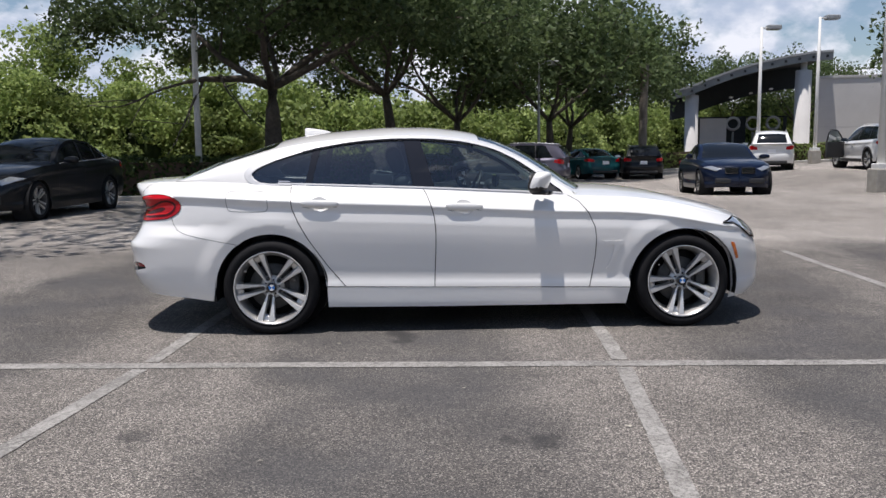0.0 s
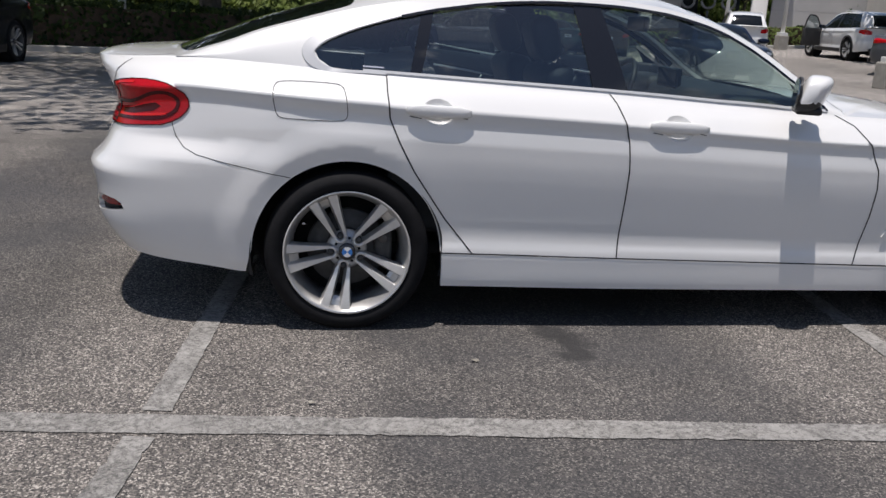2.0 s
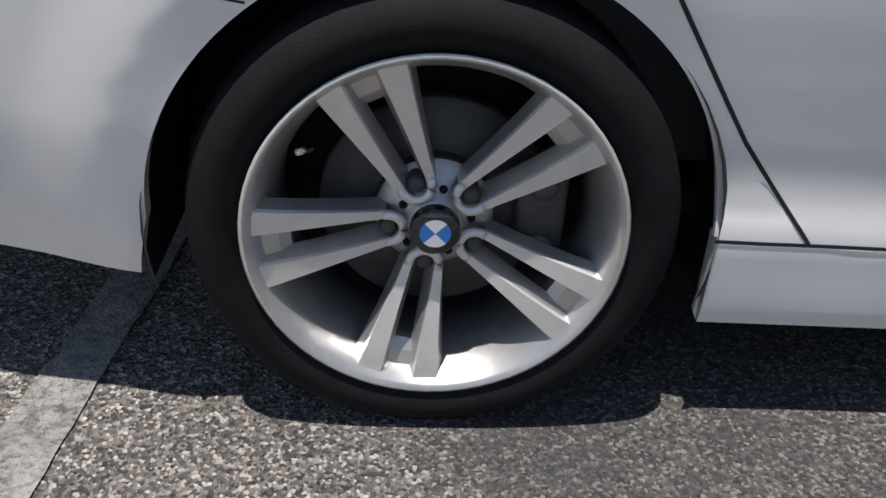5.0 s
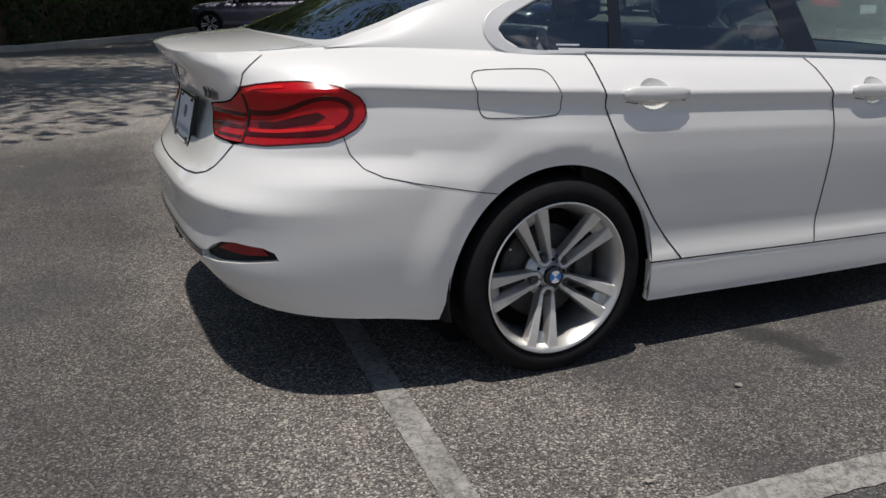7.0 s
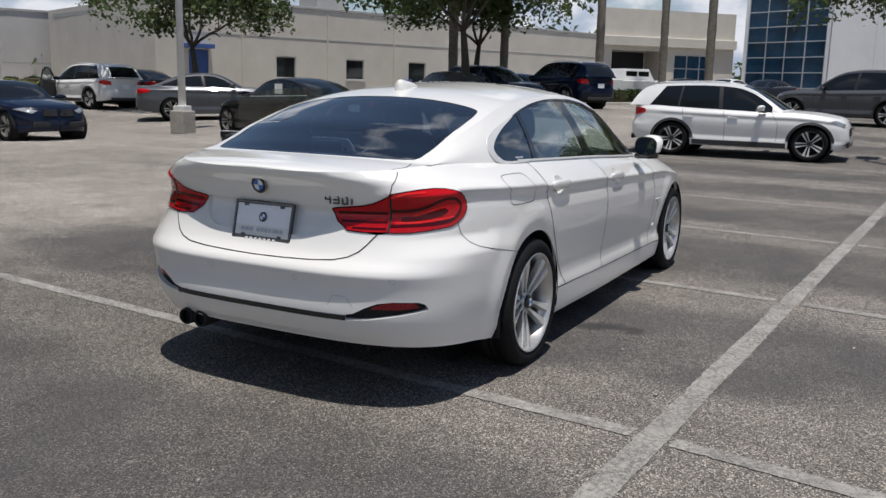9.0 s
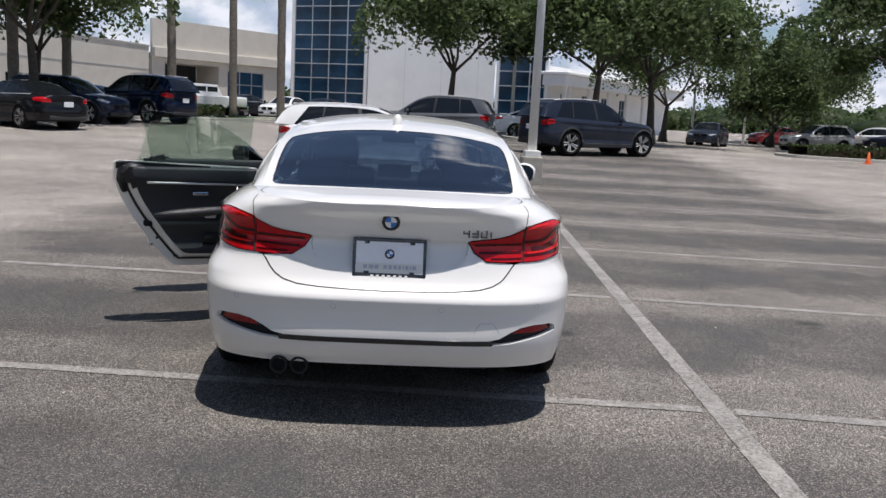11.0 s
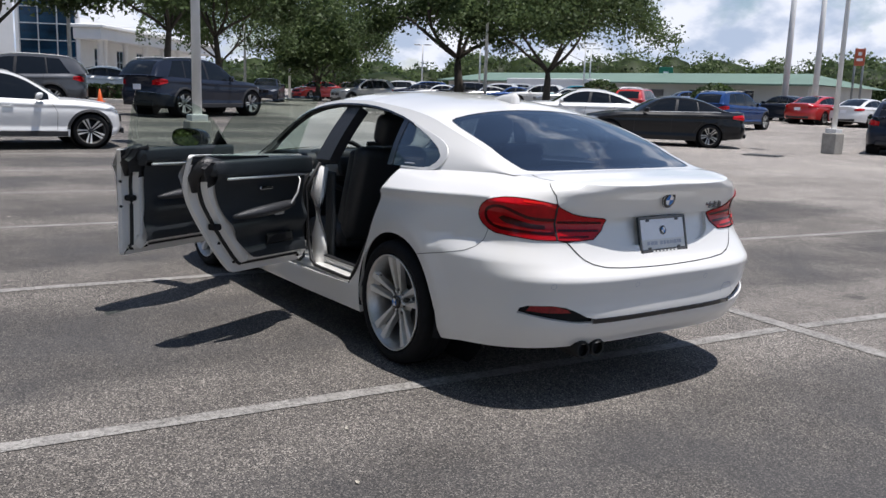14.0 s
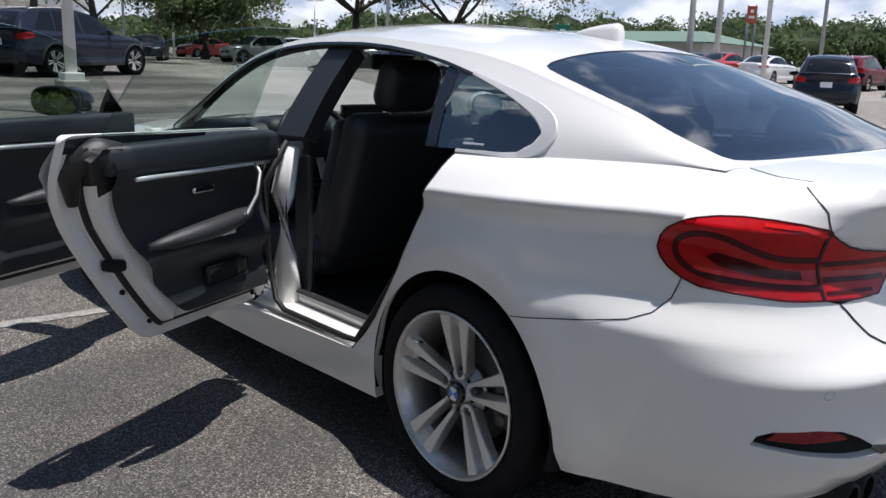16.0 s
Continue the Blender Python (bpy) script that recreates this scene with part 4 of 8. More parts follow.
def build_main_car():
    B = Body(FASTBACK)
    car = thing("car", "white four-door fastback coupe with its two driver-side doors standing open", "car")
    F = B.full
    ST = 0.02
    P = lambda pts, s: B.poly(pts, s)
    ra, fa = B.arches
    a0 = 3.0
    rear_arc_front = arc(ra[0], ra[1], ra[2], 2, 90)
    rear_arc_all = arc(ra[0], ra[1], ra[2], 2, 127.3)
    for s in (-1, 1):
        side = "right" if s < 0 else "left"
        q = [*RGAP, ("x", 0.372, 0.325), *rear_arc_all, *BLINE[1:]]
        lo = P(LAMP_OUT, s)
        quarter = P(q, s) + lo[5:] + P(TSIDE[1:], s) + P(top_run(-0.95, 0.14, 30)[1:-1], s)
        fuel = [("x", -0.288, 0.93), ("x", -0.28, 0.955), ("x", -0.255, 0.966), ("x", -0.06, 0.964), ("x", -0.03, 0.955), ("x", -0.018, 0.935), ("x", -0.008, 0.86), ("x", -0.014, 0.838), ("x", -0.035, 0.828), ("x", -0.245, 0.832), ("x", -0.268, 0.84), ("x", -0.278, 0.862)]
        panel("rear_quarter", F, quarter, [], ST, M_white, car, -1, flange=0.01)
        if s < 0:
            ribbon("fuel_flap_gap", F, soft_outline(P(fuel, s)), 0.003, M_seal, car, -1, 0.0012, closed=True, step=0.01)
        # front wing
        wing = P([*FGAP, ("x", 2.44, 0.285), *arc(fa[0], fa[1], fa[2], 180, 40), ("x", 3.14, 0.66), ("x", 3.13, None)], s) + P(top_run(3.13, 2.02, 24)[1:-1], s)
        panel("front_wing", F, wing, [], ST, M_white, car, -1, flange=0.02)
        # sill
        sill = P([("x", 0.378, 0), ("x", 0.372, 0.325), RGAP[-1], *[("x", x, 0.316 - (x - 0.5) * 0.0175) for x in np.linspace(0.55, 2.15, 18)], FGAP[-1], ("x", 2.44, 0.285), ("x", 2.415, 0)], s) + P(bot_run(2.415, 0.378, 24)[1:-1], s)
        panel("sill", F, sill, [], ST, M_white, car, -1, flange=0.03)
        # front bumper half
        fb = P([("x", 3.165, 0), *arc(fa[0], fa[1], fa[2], -4, 40, 14), ("x", 3.14, 0.66), ("x", 3.13, None)], s)
        fe = B.u1 - B.u0 - 0.01
        fb += [(s * (fb[-1][0] * s + (fe - fb[-1][0] * s) * t), HV) for t in np.linspace(0.1, 1, 14)] + [(s * fe, HV * (1 - t)) for t in np.linspace(0.1, 1, 8)]
        fb += [(s * (fe + (fb[0][0] * s - fe) * t), 0.0) for t in np.linspace(0.07, 0.93, 12)]
        hl = P([("x", 3.10, 0.705), ("x", 3.2, 0.70), ("x", 3.27, 0.66), ("x", 3.36, 0.60), ("x", 3.43, 0.58), ("x", 3.42, 0.635), ("x", 3.33, 0.70), ("x", 3.24, 0.735)], s)
        mk = P([("x", 3.165, 0.575), ("x", 3.195, 0.57), ("x", 3.235, 0.46), ("x", 3.215, 0.455)], s)
        panel("front_bumper", F, fb, [], ST, M_white, car, -1)
        h = panel("headlamp", F, hl, [], 0.02, M_lens, car, -1, "clear headlamp lens", flange=0.01, off=0.008)
        ribbon("lamp_trim", F, hl, 0.012, M_gloss, h, -1, 0.008, closed=True, thick=0.002)
        panel("side_marker", F, mk, [], 0.02, M_orange, car, -1, "orange side marker", flange=0.006, off=0.004)
        # breather behind the front wheel
        br = P([("x", 2.255, 0.606), ("x", 2.385, 0.604), ("x", 2.388, 0.585), ("x", 2.36, 0.565), ("x", 2.30, 0.42), ("x", 2.275, 0.412), ("x", 2.31, 0.50), ("x", 2.325, 0.575), ("x", 2.26, 0.588)], s)
        panel("wing_breather", F, br, [], 0.015, M_white, car, -1, flange=0.006, off=0.007)
        # tail lamp: outer part on the quarter, inner part on the lid
        lamp = panel("tail_lamp", F, lo, [], 0.016, M_red, car, -1, "red tail lamp with dark light-guide bands", flange=0.012, off=0.003)
        li = P(LAMP_IN, s)
        panel("lid_lamp", F, li, [], 0.016, M_red, lamp, -1, flange=0.012, off=0.003)
        ribbon("lamp_edge", F, lo, 0.005, M_redd, lamp, -1, 0.003, closed=True, thick=0.001, step=0.01)
        ribbon("lamp_edge", F, li, 0.005, M_redd, lamp, -1, 0.003, closed=True, thick=0.001, step=0.01)
        ribbon("lamp_split", F, P([("y", 0.604, 0.921), ("y", 0.60, 0.763)], s), 0.009, M_seal, lamp, -1, 0.0045, thick=0.001)
        for pts, wd in (([("y", 0.60, 0.852), ("y", 0.66, 0.852), ("y", 0.71, 0.862), ("x", -0.74, 0.895), ("x", -0.69, 0.905), ("x", -0.645, 0.89), ("x", -0.63, 0.868), ("x", -0.65, 0.83), ("x", -0.70, 0.806), ("y", 0.735, 0.798), ("y", 0.60, 0.79)], 0.014),
                        ([("y", 0.59, 0.842), ("y", 0.50, 0.84), ("y", 0.375, 0.834)], 0.011), ([("y", 0.59, 0.806), ("y", 0.50, 0.803), ("y", 0.395, 0.80)], 0.011), ([("y", 0.59, 0.778), ("y", 0.45, 0.776)], 0.008)):
            ribbon("light_guide", F, rounded(P(pts, s)), wd, M_redd, lamp, -1, 0.0045, thick=0.001, step=0.008)
        for pts in ([("y", 0.61, 0.91), ("y", 0.66, 0.925), ("y", 0.72, 0.93)], [("y", 0.62, 0.80), ("y", 0.70, 0.805), ("x", -0.68, 0.822)]):
            ribbon("lens_rib", F, P(pts, s), 0.010, M_redl, lamp, -1, 0.0045, thick=0.001, step=0.008)
        core = P([("y", 0.64, 0.808), ("y", 0.70, 0.812), ("x", -0.73, 0.83), ("x", -0.70, 0.85), ("x", -0.72, 0.862), ("y", 0.735, 0.85), ("y", 0.69, 0.832), ("y", 0.64, 0.826)], s)
        panel("lamp_core", F, core, [], 0.016, M_redd, lamp, -1, flange=0.003, off=0.004)
        # body lines
        ribbon("bumper_seam", F, P(BLINE, s), 0.003, M_seal, car, -1, 0.001)
        for nm, g in (("door_gap", RGAP), ("door_gap", FGAP)) if s > 0 else (("door_gap", RGAP), ("door_gap", BGAP), ("door_gap", FGAP)):
            ribbon(nm, F, P(g, s), 0.0055, M_seal, car, -1, 0.0012)
        if s < 0:
            ribbon("sill_gap", F, P([("x", x, 0.316 - (x - 0.5) * 0.0175) for x in np.linspace(0.37, 2.44, 24)], s), 0.0055, M_seal, car, -1, 0.0012)
            rd = P([*RGAP[::-1], *top_run(0.14, 1.03, 14)[1:-1], *BGAP, *[("x", x, 0.316 - (x - 0.5) * 0.0175) for x in np.linspace(1.05, 0.55, 8)]], s)
            fd = P([*BGAP[::-1], *top_run(1.03, 2.02, 16)[1:-1], *FGAP, *[("x", x, 0.316 - (x - 0.5) * 0.0175) for x in np.linspace(2.1, 1.15, 12)]], s)
            d1 = panel("rear_door", F, rd, [cup_outline(B, 0.335, 0.878, s)], ST, M_white, car, -1, flange=0.02)
            d2 = panel("front_door", F, fd, [cup_outline(B, 1.30, 0.848, s)], ST, M_white, car, -1, flange=0.02)
            for d, hx, hz in ((d1, 0.335, 0.878), (d2, 1.30, 0.848)):
                door_handle(B, d, hx, hz, s)
        # front wing inner: wheel arch liners
        for cx, cz, R in B.arches:
            vs, fs = [], []
            for i in range(33):
                a = radians(-14 + 208 * i / 32)
                for yy in (0.905, 0.86, 0.55):
                    rr = R + (0.004 if yy > 0.9 else 0.02)
                    vs.append((cx + rr * math.cos(a), s * min(yy, float(B.width(np.array(cx), np.array(0.5))) - 0.004), cz + rr * math.sin(a)))
            for i in range(32):
                for k in range(2):
                    fs.append((i * 3 + k, i * 3 + k + 1, (i + 1) * 3 + k + 1, (i + 1) * 3 + k))
            b = len(vs)
            vs += [(cx + R * 1.02 * math.cos(a), s * 0.55, cz + R * 1.02 * math.sin(a)) for a in np.linspace(0, 2 * math.pi, 24)[:-1]]
            fs.append(tuple(range(b, b + 23)))
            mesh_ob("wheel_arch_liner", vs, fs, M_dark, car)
    # rear bumper, one piece from arch to arch
    half = [("x", -0.392, 0), *arc(ra[0], ra[1], ra[2], 178, 127.3, 14), *BLINE[1:]]
    hl_ = lambda s: P(half, s) + P(LAMP_OUT, s)[3::-1] + P(SEAM[:-1], s)
    lft, rgt = hl_(1), hl_(-1)
    bot = P([("y", y, 0) for y in np.linspace(0.0, 0.8, 14)], 1)
    bumper = lft + [P([SEAM[-1]], 1)[0]] + rgt[::-1]
    q_r, q_l = rgt[0][0], lft[0][0]
    bumper += [(q_r + (q_l - q_r) * t, 0.0) for t in np.linspace(0.02, 0.98, 40)]
    fog = lambda s: P([("y", 0.775, 0.449), ("y", 0.768, 0.472), ("y", 0.745, 0.484), ("y", 0.66, 0.486), ("y", 0.60, 0.477), ("y", 0.55, 0.456), ("y", 0.50, 0.428), ("y", 0.46, 0.421), ("y", 0.46, 0.397), ("y", 0.56, 0.405), ("y", 0.68, 0.426)], s)
    bump = panel("rear_bumper", F, bumper, [fog(1), fog(-1)], ST, M_white, car, -1, flange=0.025)
    for s in (1, -1):
        panel("fog_pocket", F, fog(s), [], 0.02, M_dark, bump, -1, "black bumper pocket", off=-0.022)
        rf = P([("y", 0.75, 0.458), ("y", 0.735, 0.479), ("y", 0.64, 0.479), ("y", 0.585, 0.462), ("y", 0.57, 0.449), ("y", 0.68, 0.449)], s)
        panel("reflector", F, rf, [], 0.02, M_refl, bump, -1, "dark red reflector", flange=0.006, off=-0.012)
        for y, z in ((0.665, 0.575), (0.235, 0.560)):
            c = P([("y", y, z)], s)[0]
            ribbon("parking_sensor", F, [(c[0] + 0.012 * math.cos(a), c[1] + 0.012 * math.sin(a)) for a in np.linspace(0, 2 * math.pi, 17)[:-1]], 0.002, M_plateg, bump, -1, 0.0008, closed=True, step=0.004)
    strip = P([("y", y, 0.408) for y in np.linspace(0.47, 0, 10)], 1) + P([("y", y, 0.408) for y in np.linspace(0.0, 0.47, 10)][1:], -1)
    ribbon("bumper_strip", F, strip, 0.024, M_gloss, bump, -1, 0.002, "black strip across the bumper", thick=0.003)
    ribbon("tow_cover_gap", F, P([("y", 0.50, 0.455), ("y", 0.47, 0.50), ("y", 0.41, 0.50), ("y", 0.385, 0.455)], -1), 0.003, M_plateg, bump, -1, 0.0008)
    ribbon("lid_seam", F, P(SEAM, 1) + P(SEAM[:-1], -1)[::-1], 0.0055, M_seal, car, -1, 0.0012)
    # boot lid: rear face
    lid_h = lambda s: P([*TSIDE[::-1], *LAMP_IN[1:-1], *SEAM[:-1]], s)
    L, Rr = lid_h(1), lid_h(-1)
    face = L + [P([SEAM[-1]], 1)[0]] + Rr[::-1]
    qa, qb = Rr[0][0], L[0][0]
    face += [(qa + (qb - qa) * t, HV) for t in np.linspace(0.03, 0.97, 30)]
    half_r = [("y", 0.0, 0.853), ("y", 0.12, 0.853), ("y", 0.24, 0.853), ("y", 0.335, 0.852), ("y", 0.345, 0.843), ("y", 0.348, 0.82), ("y", 0.342, 0.79), ("y", 0.325, 0.76), ("y", 0.295, 0.737), ("y", 0.25, 0.727), ("y", 0.12, 0.724), ("y", 0.0, 0.724)]
    rec = P(half_r, 1) + P(half_r[1:-1], -1)[::-1]
    lid = panel("boot_lid", F, face, [rec], ST, M_white, car, -1, flange=0.022)
    panel("plate_recess", F, rec, [], 0.03, M_white, lid, -1, off=-0.021)
    for s in (1, -1):
        ribbon("lid_side_gap", F, P(TSIDE, s), 0.004, M_seal, car, -1, 0.0012)
    # boot top and lip
    T = B.lid
    ue = B.u0 + 0.006
    up = P([("x", -0.62, None)], 1)[0][0] + B.u0
    deck = [(ue, w) for w in np.linspace(-0.6, 0.6, 25)] + [(ue + (up - ue) * t, 0.6) for t in np.linspace(0.05, 1, 18)] + [(up, w) for w in np.linspace(0.58, -0.58, 24)] + [(up + (ue - up) * t, -0.6) for t in np.linspace(0, 0.95, 18)]
    panel("boot_top", T, deck, [], ST, M_white, lid, 1)
    for s in (1, -1):
        seam = []
        q0, q1 = P([("x", -0.675, None)], 1)[0][0] + B.u0, P([TSIDE[-1]], 1)[0][0] + B.u0
        for k in range(11):
            q = q0 + (q1 - q0) * k / 10
            edge = float(B.skin(np.array([q]), np.array([1.0]))[0, 1])
            y = 0.575 + 0.028 * math.sin(math.pi / 2 * min(1, k / 7))
            seam.append((q, s * 0.6 * min(y, edge - 0.012 * (1 - k / 10) - 0.0005) / edge))
        ribbon("lid_gap", T, seam, 0.004, M_seal, lid, 1, 0.001)
    # bonnet and cowl
    uf = B.u1 - 0.01
    hood = [(2.0, w) for w in np.linspace(-0.6, 0.6, 25)] + [(2.0 + (uf - 2.0) * t, 0.6) for t in np.linspace(0.03, 1, 40)] + [(uf, w) for w in np.linspace(0.55, -0.55, 12)] + [(uf + (2.0 - uf) * t, -0.6) for t in np.linspace(0, 0.97, 40)]
    hood = [(a, -b) for a, b in hood][::-1]
    panel("bonnet", T, hood, [], 0.04, M_white, car, 1)
    # glasshouse sides
    dlo = [(1.985, 0.926), (1.965, 0.950), (1.87, 1.022), (1.77, 1.092), (1.67, 1.155), (1.57, 1.205), (1.465, 1.242), (1.30, 1.279), (1.12, 1.297), (0.95, 1.302), (0.80, 1.301), (0.65, 1.292), (0.50, 1.275), (0.35, 1.250), (0.2, 1.216),
           (0.07, 1.179), (-0.03, 1.142), (-0.10, 1.108), (-0.134, 1.075), (-0.118, 1.046), (-0.075, 1.018), (-0.03, 1.012), (0.05, 1.011), (0.3, 1.003), (0.7, 0.988), (1.1, 0.972), (1.5, 0.951), (1.8, 0.935)]
    for s in (-1, 1):
        H = lambda x, t, s=s: B.house(x, t, s)
        sg = -1 if s > 0 else 1
        hp = [B.ht(x, z) for x, z in dlo]
        outer = [(x, 0.0) for x in np.linspace(-0.66, 2.06, 60)] + [(x, 0.33) for x in np.linspace(2.06, -0.66, 60)]
        # on the driver side the opening reaches down to the sill between the pillars
        hole = hp if s < 0 else [p if not (p[0] > 0.12 and p[1] < 0.04) else (p[0], -0.03) for p in hp[:23]] + [(0.145, 0.008), (0.145, -0.03), (2.01, -0.03)]
        panel("roof_side", H, outer, [hole], ST, M_white, car, sg)
        for nm, a, b in (("window_trim", 15, 23),):
            ribbon("window_trim", H, rounded([B.ht(*p) for p in ((0.2, 1.220), (0.07, 1.185), (-0.042, 1.152), (-0.122, 1.119), (-0.163, 1.080), (-0.148, 1.036), (-0.094, 1.007), (-0.03, 1.004), (0.05, 1.004), (0.14, 1.002))]), [0.010, 0.016, 0.026, 0.040, 0.055, 0.050, 0.032, 0.018, 0.012, 0.012], M_satin, car, sg, 0.001, "satin silver window trim", thick=0.006, step=0.012)
        ribbon("window_trim_upper", H, hp[:15], 0.012, M_gloss, car, sg, 0.001, thick=0.005)
        ribbon("window_trim_lower", H, hp[22:] + hp[:1], 0.013, M_satin, car, sg, 0.001, thick=0.004) if s < 0 else None
        def clip_dlo(x0t, x0b, x1t, x1b, n=14):
            up = spline([p[0] for p in dlo[:19]][::-1], [p[1] for p in dlo[:19]][::-1])
            lo_ = spline([p[0] for p in dlo[19:]] + [1.985], [p[1] for p in dlo[19:]] + [0.926])
            tops = [(x, float(up(x))) for x in np.linspace(x0t, x1t, n)]
            bots = [(x, float(lo_(x))) for x in np.linspace(x1b, x0b, n)]
            return [B.ht(*p) for p in tops + bots]
        quarter_g = clip_dlo(-0.132, -0.118, 0.28, 0.23)
        wq = panel("quarter_window", H, quarter_g, [], 0.04, G_side, car, sg, "dark tinted quarter glass", off=-0.006)
        cq = P([("x", 0.0, 0.9)], 1)
        ribbon("glass_badge", H, [B.ht(0.05, 1.028), B.ht(0.13, 1.026)], 0.006, M_plateg, wq, sg, -0.004)
        if s < 0:
            panel("rear_side_window", H, clip_dlo(0.33, 0.275, 0.90, 0.965), [], 0.04, G_side, car, sg, "tinted side glass", off=-0.006)
            panel("front_side_window", H, clip_dlo(1.015, 1.11, 1.975, 1.90), [], 0.04, G_door, car, sg, "clear side glass", off=-0.006)
            panel("b_pillar_cover", H, clip_dlo(0.90, 0.965, 1.015, 1.11, 6), [], 0.03, M_gloss, car, sg, "gloss black pillar cover", off=-0.002)
            panel("mirror_triangle", H, [B.ht(1.975, 0.930), B.ht(1.88, 0.934), B.ht(1.83, 1.03), B.ht(1.92, 0.975)], [], 0.03, M_black, car, sg, off=0.0)
        else:
            panel("b_pillar", H, clip_dlo(0.885, 0.945, 1.04, 1.135, 6), [], 0.03, M_black, car, sg, "dark door pillar", off=-0.02, flange=0.06)
        panel("quarter_divider", H, clip_dlo(0.28, 0.23, 0.33, 0.275, 5), [], 0.03, M_gloss, car, sg, off=-0.003)
    # roof, windscreen, rear glass
    D = B.top
    ws = [(1.42, -0.53), (1.67, -0.545), (1.92, -0.55), (2.055, -0.53), (2.07, -0.48), *[(2.07, w) for w in np.linspace(-0.4, 0.4, 9)], (2.07, 0.48), (2.055, 0.53), (1.92, 0.55), (1.67, 0.545), (1.42, 0.53), *[(1.42 - 0.03 * (1 - (w / 0.5) ** 2), w) for w in np.linspace(0.45, -0.45, 9)]]
    rgh = [(0.035, 0.0), (0.034, 0.15), (0.032, 0.30), (0.028, 0.42), (0.02, 0.50), (0.005, 0.535), (-0.02, 0.548), (-0.1, 0.556), (-0.25, 0.561), (-0.4, 0.563), (-0.52, 0.561), (-0.585, 0.555), (-0.607, 0.54), (-0.617, 0.50), (-0.62, 0.42), (-0.62, 0.28), (-0.62, 0.14)]
    rg = [(-0.62, 0.0)] + [(a, -b) for a, b in rgh[:0:-1]] + rgh
    ro = [(x, -0.6) for x in np.linspace(-0.655, 2.09, 60)] + [(2.09, w) for w in np.linspace(-0.55, 0.55, 12)] + [(x, 0.6) for x in np.linspace(2.09, -0.655, 60)] + [(-0.655, w) for w in np.linspace(0.55, -0.55, 12)]
    panel("roof", D, ro, [ws, rg], ST, M_white, car, 1, flange=0.02)
    panel("windscreen", D, ws, [], 0.04, G_screen, car, 1, "laminated windscreen", off=-0.002)
    panel("rear_window", D, rg, [], 0.04, G_rear, car, 1, "dark sloping rear glass", off=-0.002)
    ribbon("rear_window_seal", D, rg, 0.010, M_seal, car, 1, -0.001, closed=True)
    ribbon("windscreen_seal", D, ws, 0.02, M_seal, car, 1, -0.001, closed=True)
    # shark fin
    vs, fs = [], []
    for i in range(13):
        t = i / 12
        x = 0.165 + 0.20 * t
        zt = float(D(np.array([x]), np.array([0.0]))[0, 2])
        hgt = 0.062 * (1 - t) ** 0.75 * (1 if i else 0.92)
        wd = 0.028 * math.sqrt(max(0.02, 1 - (t - 0.25) ** 2 / 0.6)) * (1 - t * 0.6)
        for k in range(7):
            a = math.pi * k / 6
            vs.append((x - 0.0 + (0.02 if i == 0 else 0) * math.sin(a) * 0, math.cos(a) * wd, zt - 0.006 + (hgt + 0.006) * math.sin(a) ** 0.7))
    for i in range(12):
        for k in range(6):
            fs.append((i * 7 + k, i * 7 + k + 1, (i + 1) * 7 + k + 1, (i + 1) * 7 + k))
    fs.append(tuple(range(7))[::-1])
    mesh_ob("roof_aerial", vs, fs, M_white, car)
    # badges, plate
    pz = lambda y, z, o=0.004: Vector(F(*[np.array([c]) for c in P([("y", abs(y), z)], 1 if y >= 0 else -1)[0]])[0]) + Vector((-o, 0, 0))
    bp = pz(0.0, 0.930, 0.010)
    roundel(lid, Matrix.Translation(bp) @ pose(0, 0, 0, 0, -103, 0) @ pose(0, 0, 0, 0, 0, 90), 0.041)
    strokes = dict(top=(0, 0.015, 0.03, 0.007), mid=(0, 0, 0.03, 0.007), low=(0, -0.015, 0.03, 0.007), ul=(0.012, 0.0085, 0.007, 0.02), ur=(-0.012, 0.0085, 0.007, 0.02),
                   ll=(0.012, -0.0085, 0.007, 0.02), lr=(-0.012, -0.0085, 0.007, 0.02), stem=(0, -0.004, 0.008, 0.026), dot=(0, 0.0155, 0.008, 0.006))
    for y, marks in ((-0.335, "ul mid ur lr"), (-0.375, "top mid low ur lr"), (-0.415, "top low ul ll ur lr"), (-0.446, "stem dot")):
        b0 = pz(y, 0.888, 0.003)
        bm = join_bm(*[box_bm(0.008, strokes[k][2], strokes[k][3], (0, strokes[k][0], strokes[k][1]), 0.0012) for k in marks.split()])
        bm.transform(Matrix.Translation(b0))
        part("model_badge", bm, M_badge, lid, "small dark chrome badge figure")
    # number plate in the recess
    pc = pz(0.0, 0.765, 0.0)
    tilt = pose(-0.968, 0.0, 0.766, 0, 13, 0)
    pl = part("number_plate", box_bm(0.006, 0.305, 0.152, (0, 0, 0), 0.003), M_plate, lid, "white dealer plate in a dark frame")
    pl.matrix_basis = tilt
    fr = join_bm(box_bm(0.014, 0.322, 0.015, (0, 0, 0.079), 0.003), box_bm(0.014, 0.322, 0.024, (0, 0, -0.079), 0.003), box_bm(0.014, 0.014, 0.165, (0, 0.155, 0), 0.003), box_bm(0.014, 0.014, 0.165, (0, -0.155, 0), 0.003))
    fr.transform(tilt)
    part("plate_frame", fr, M_gloss, lid, "dark plate frame")
    for yy, zz in ((0.1, 0.066), (-0.1, 0.066), (0.1, -0.064), (-0.1, -0.064)):
        bm = join_bm(box_bm(0.01, 0.022, 0.01, (-0.004, yy, zz), 0.003))
        bm.transform(tilt)
        part("plate_screw", bm, M_gloss, lid)
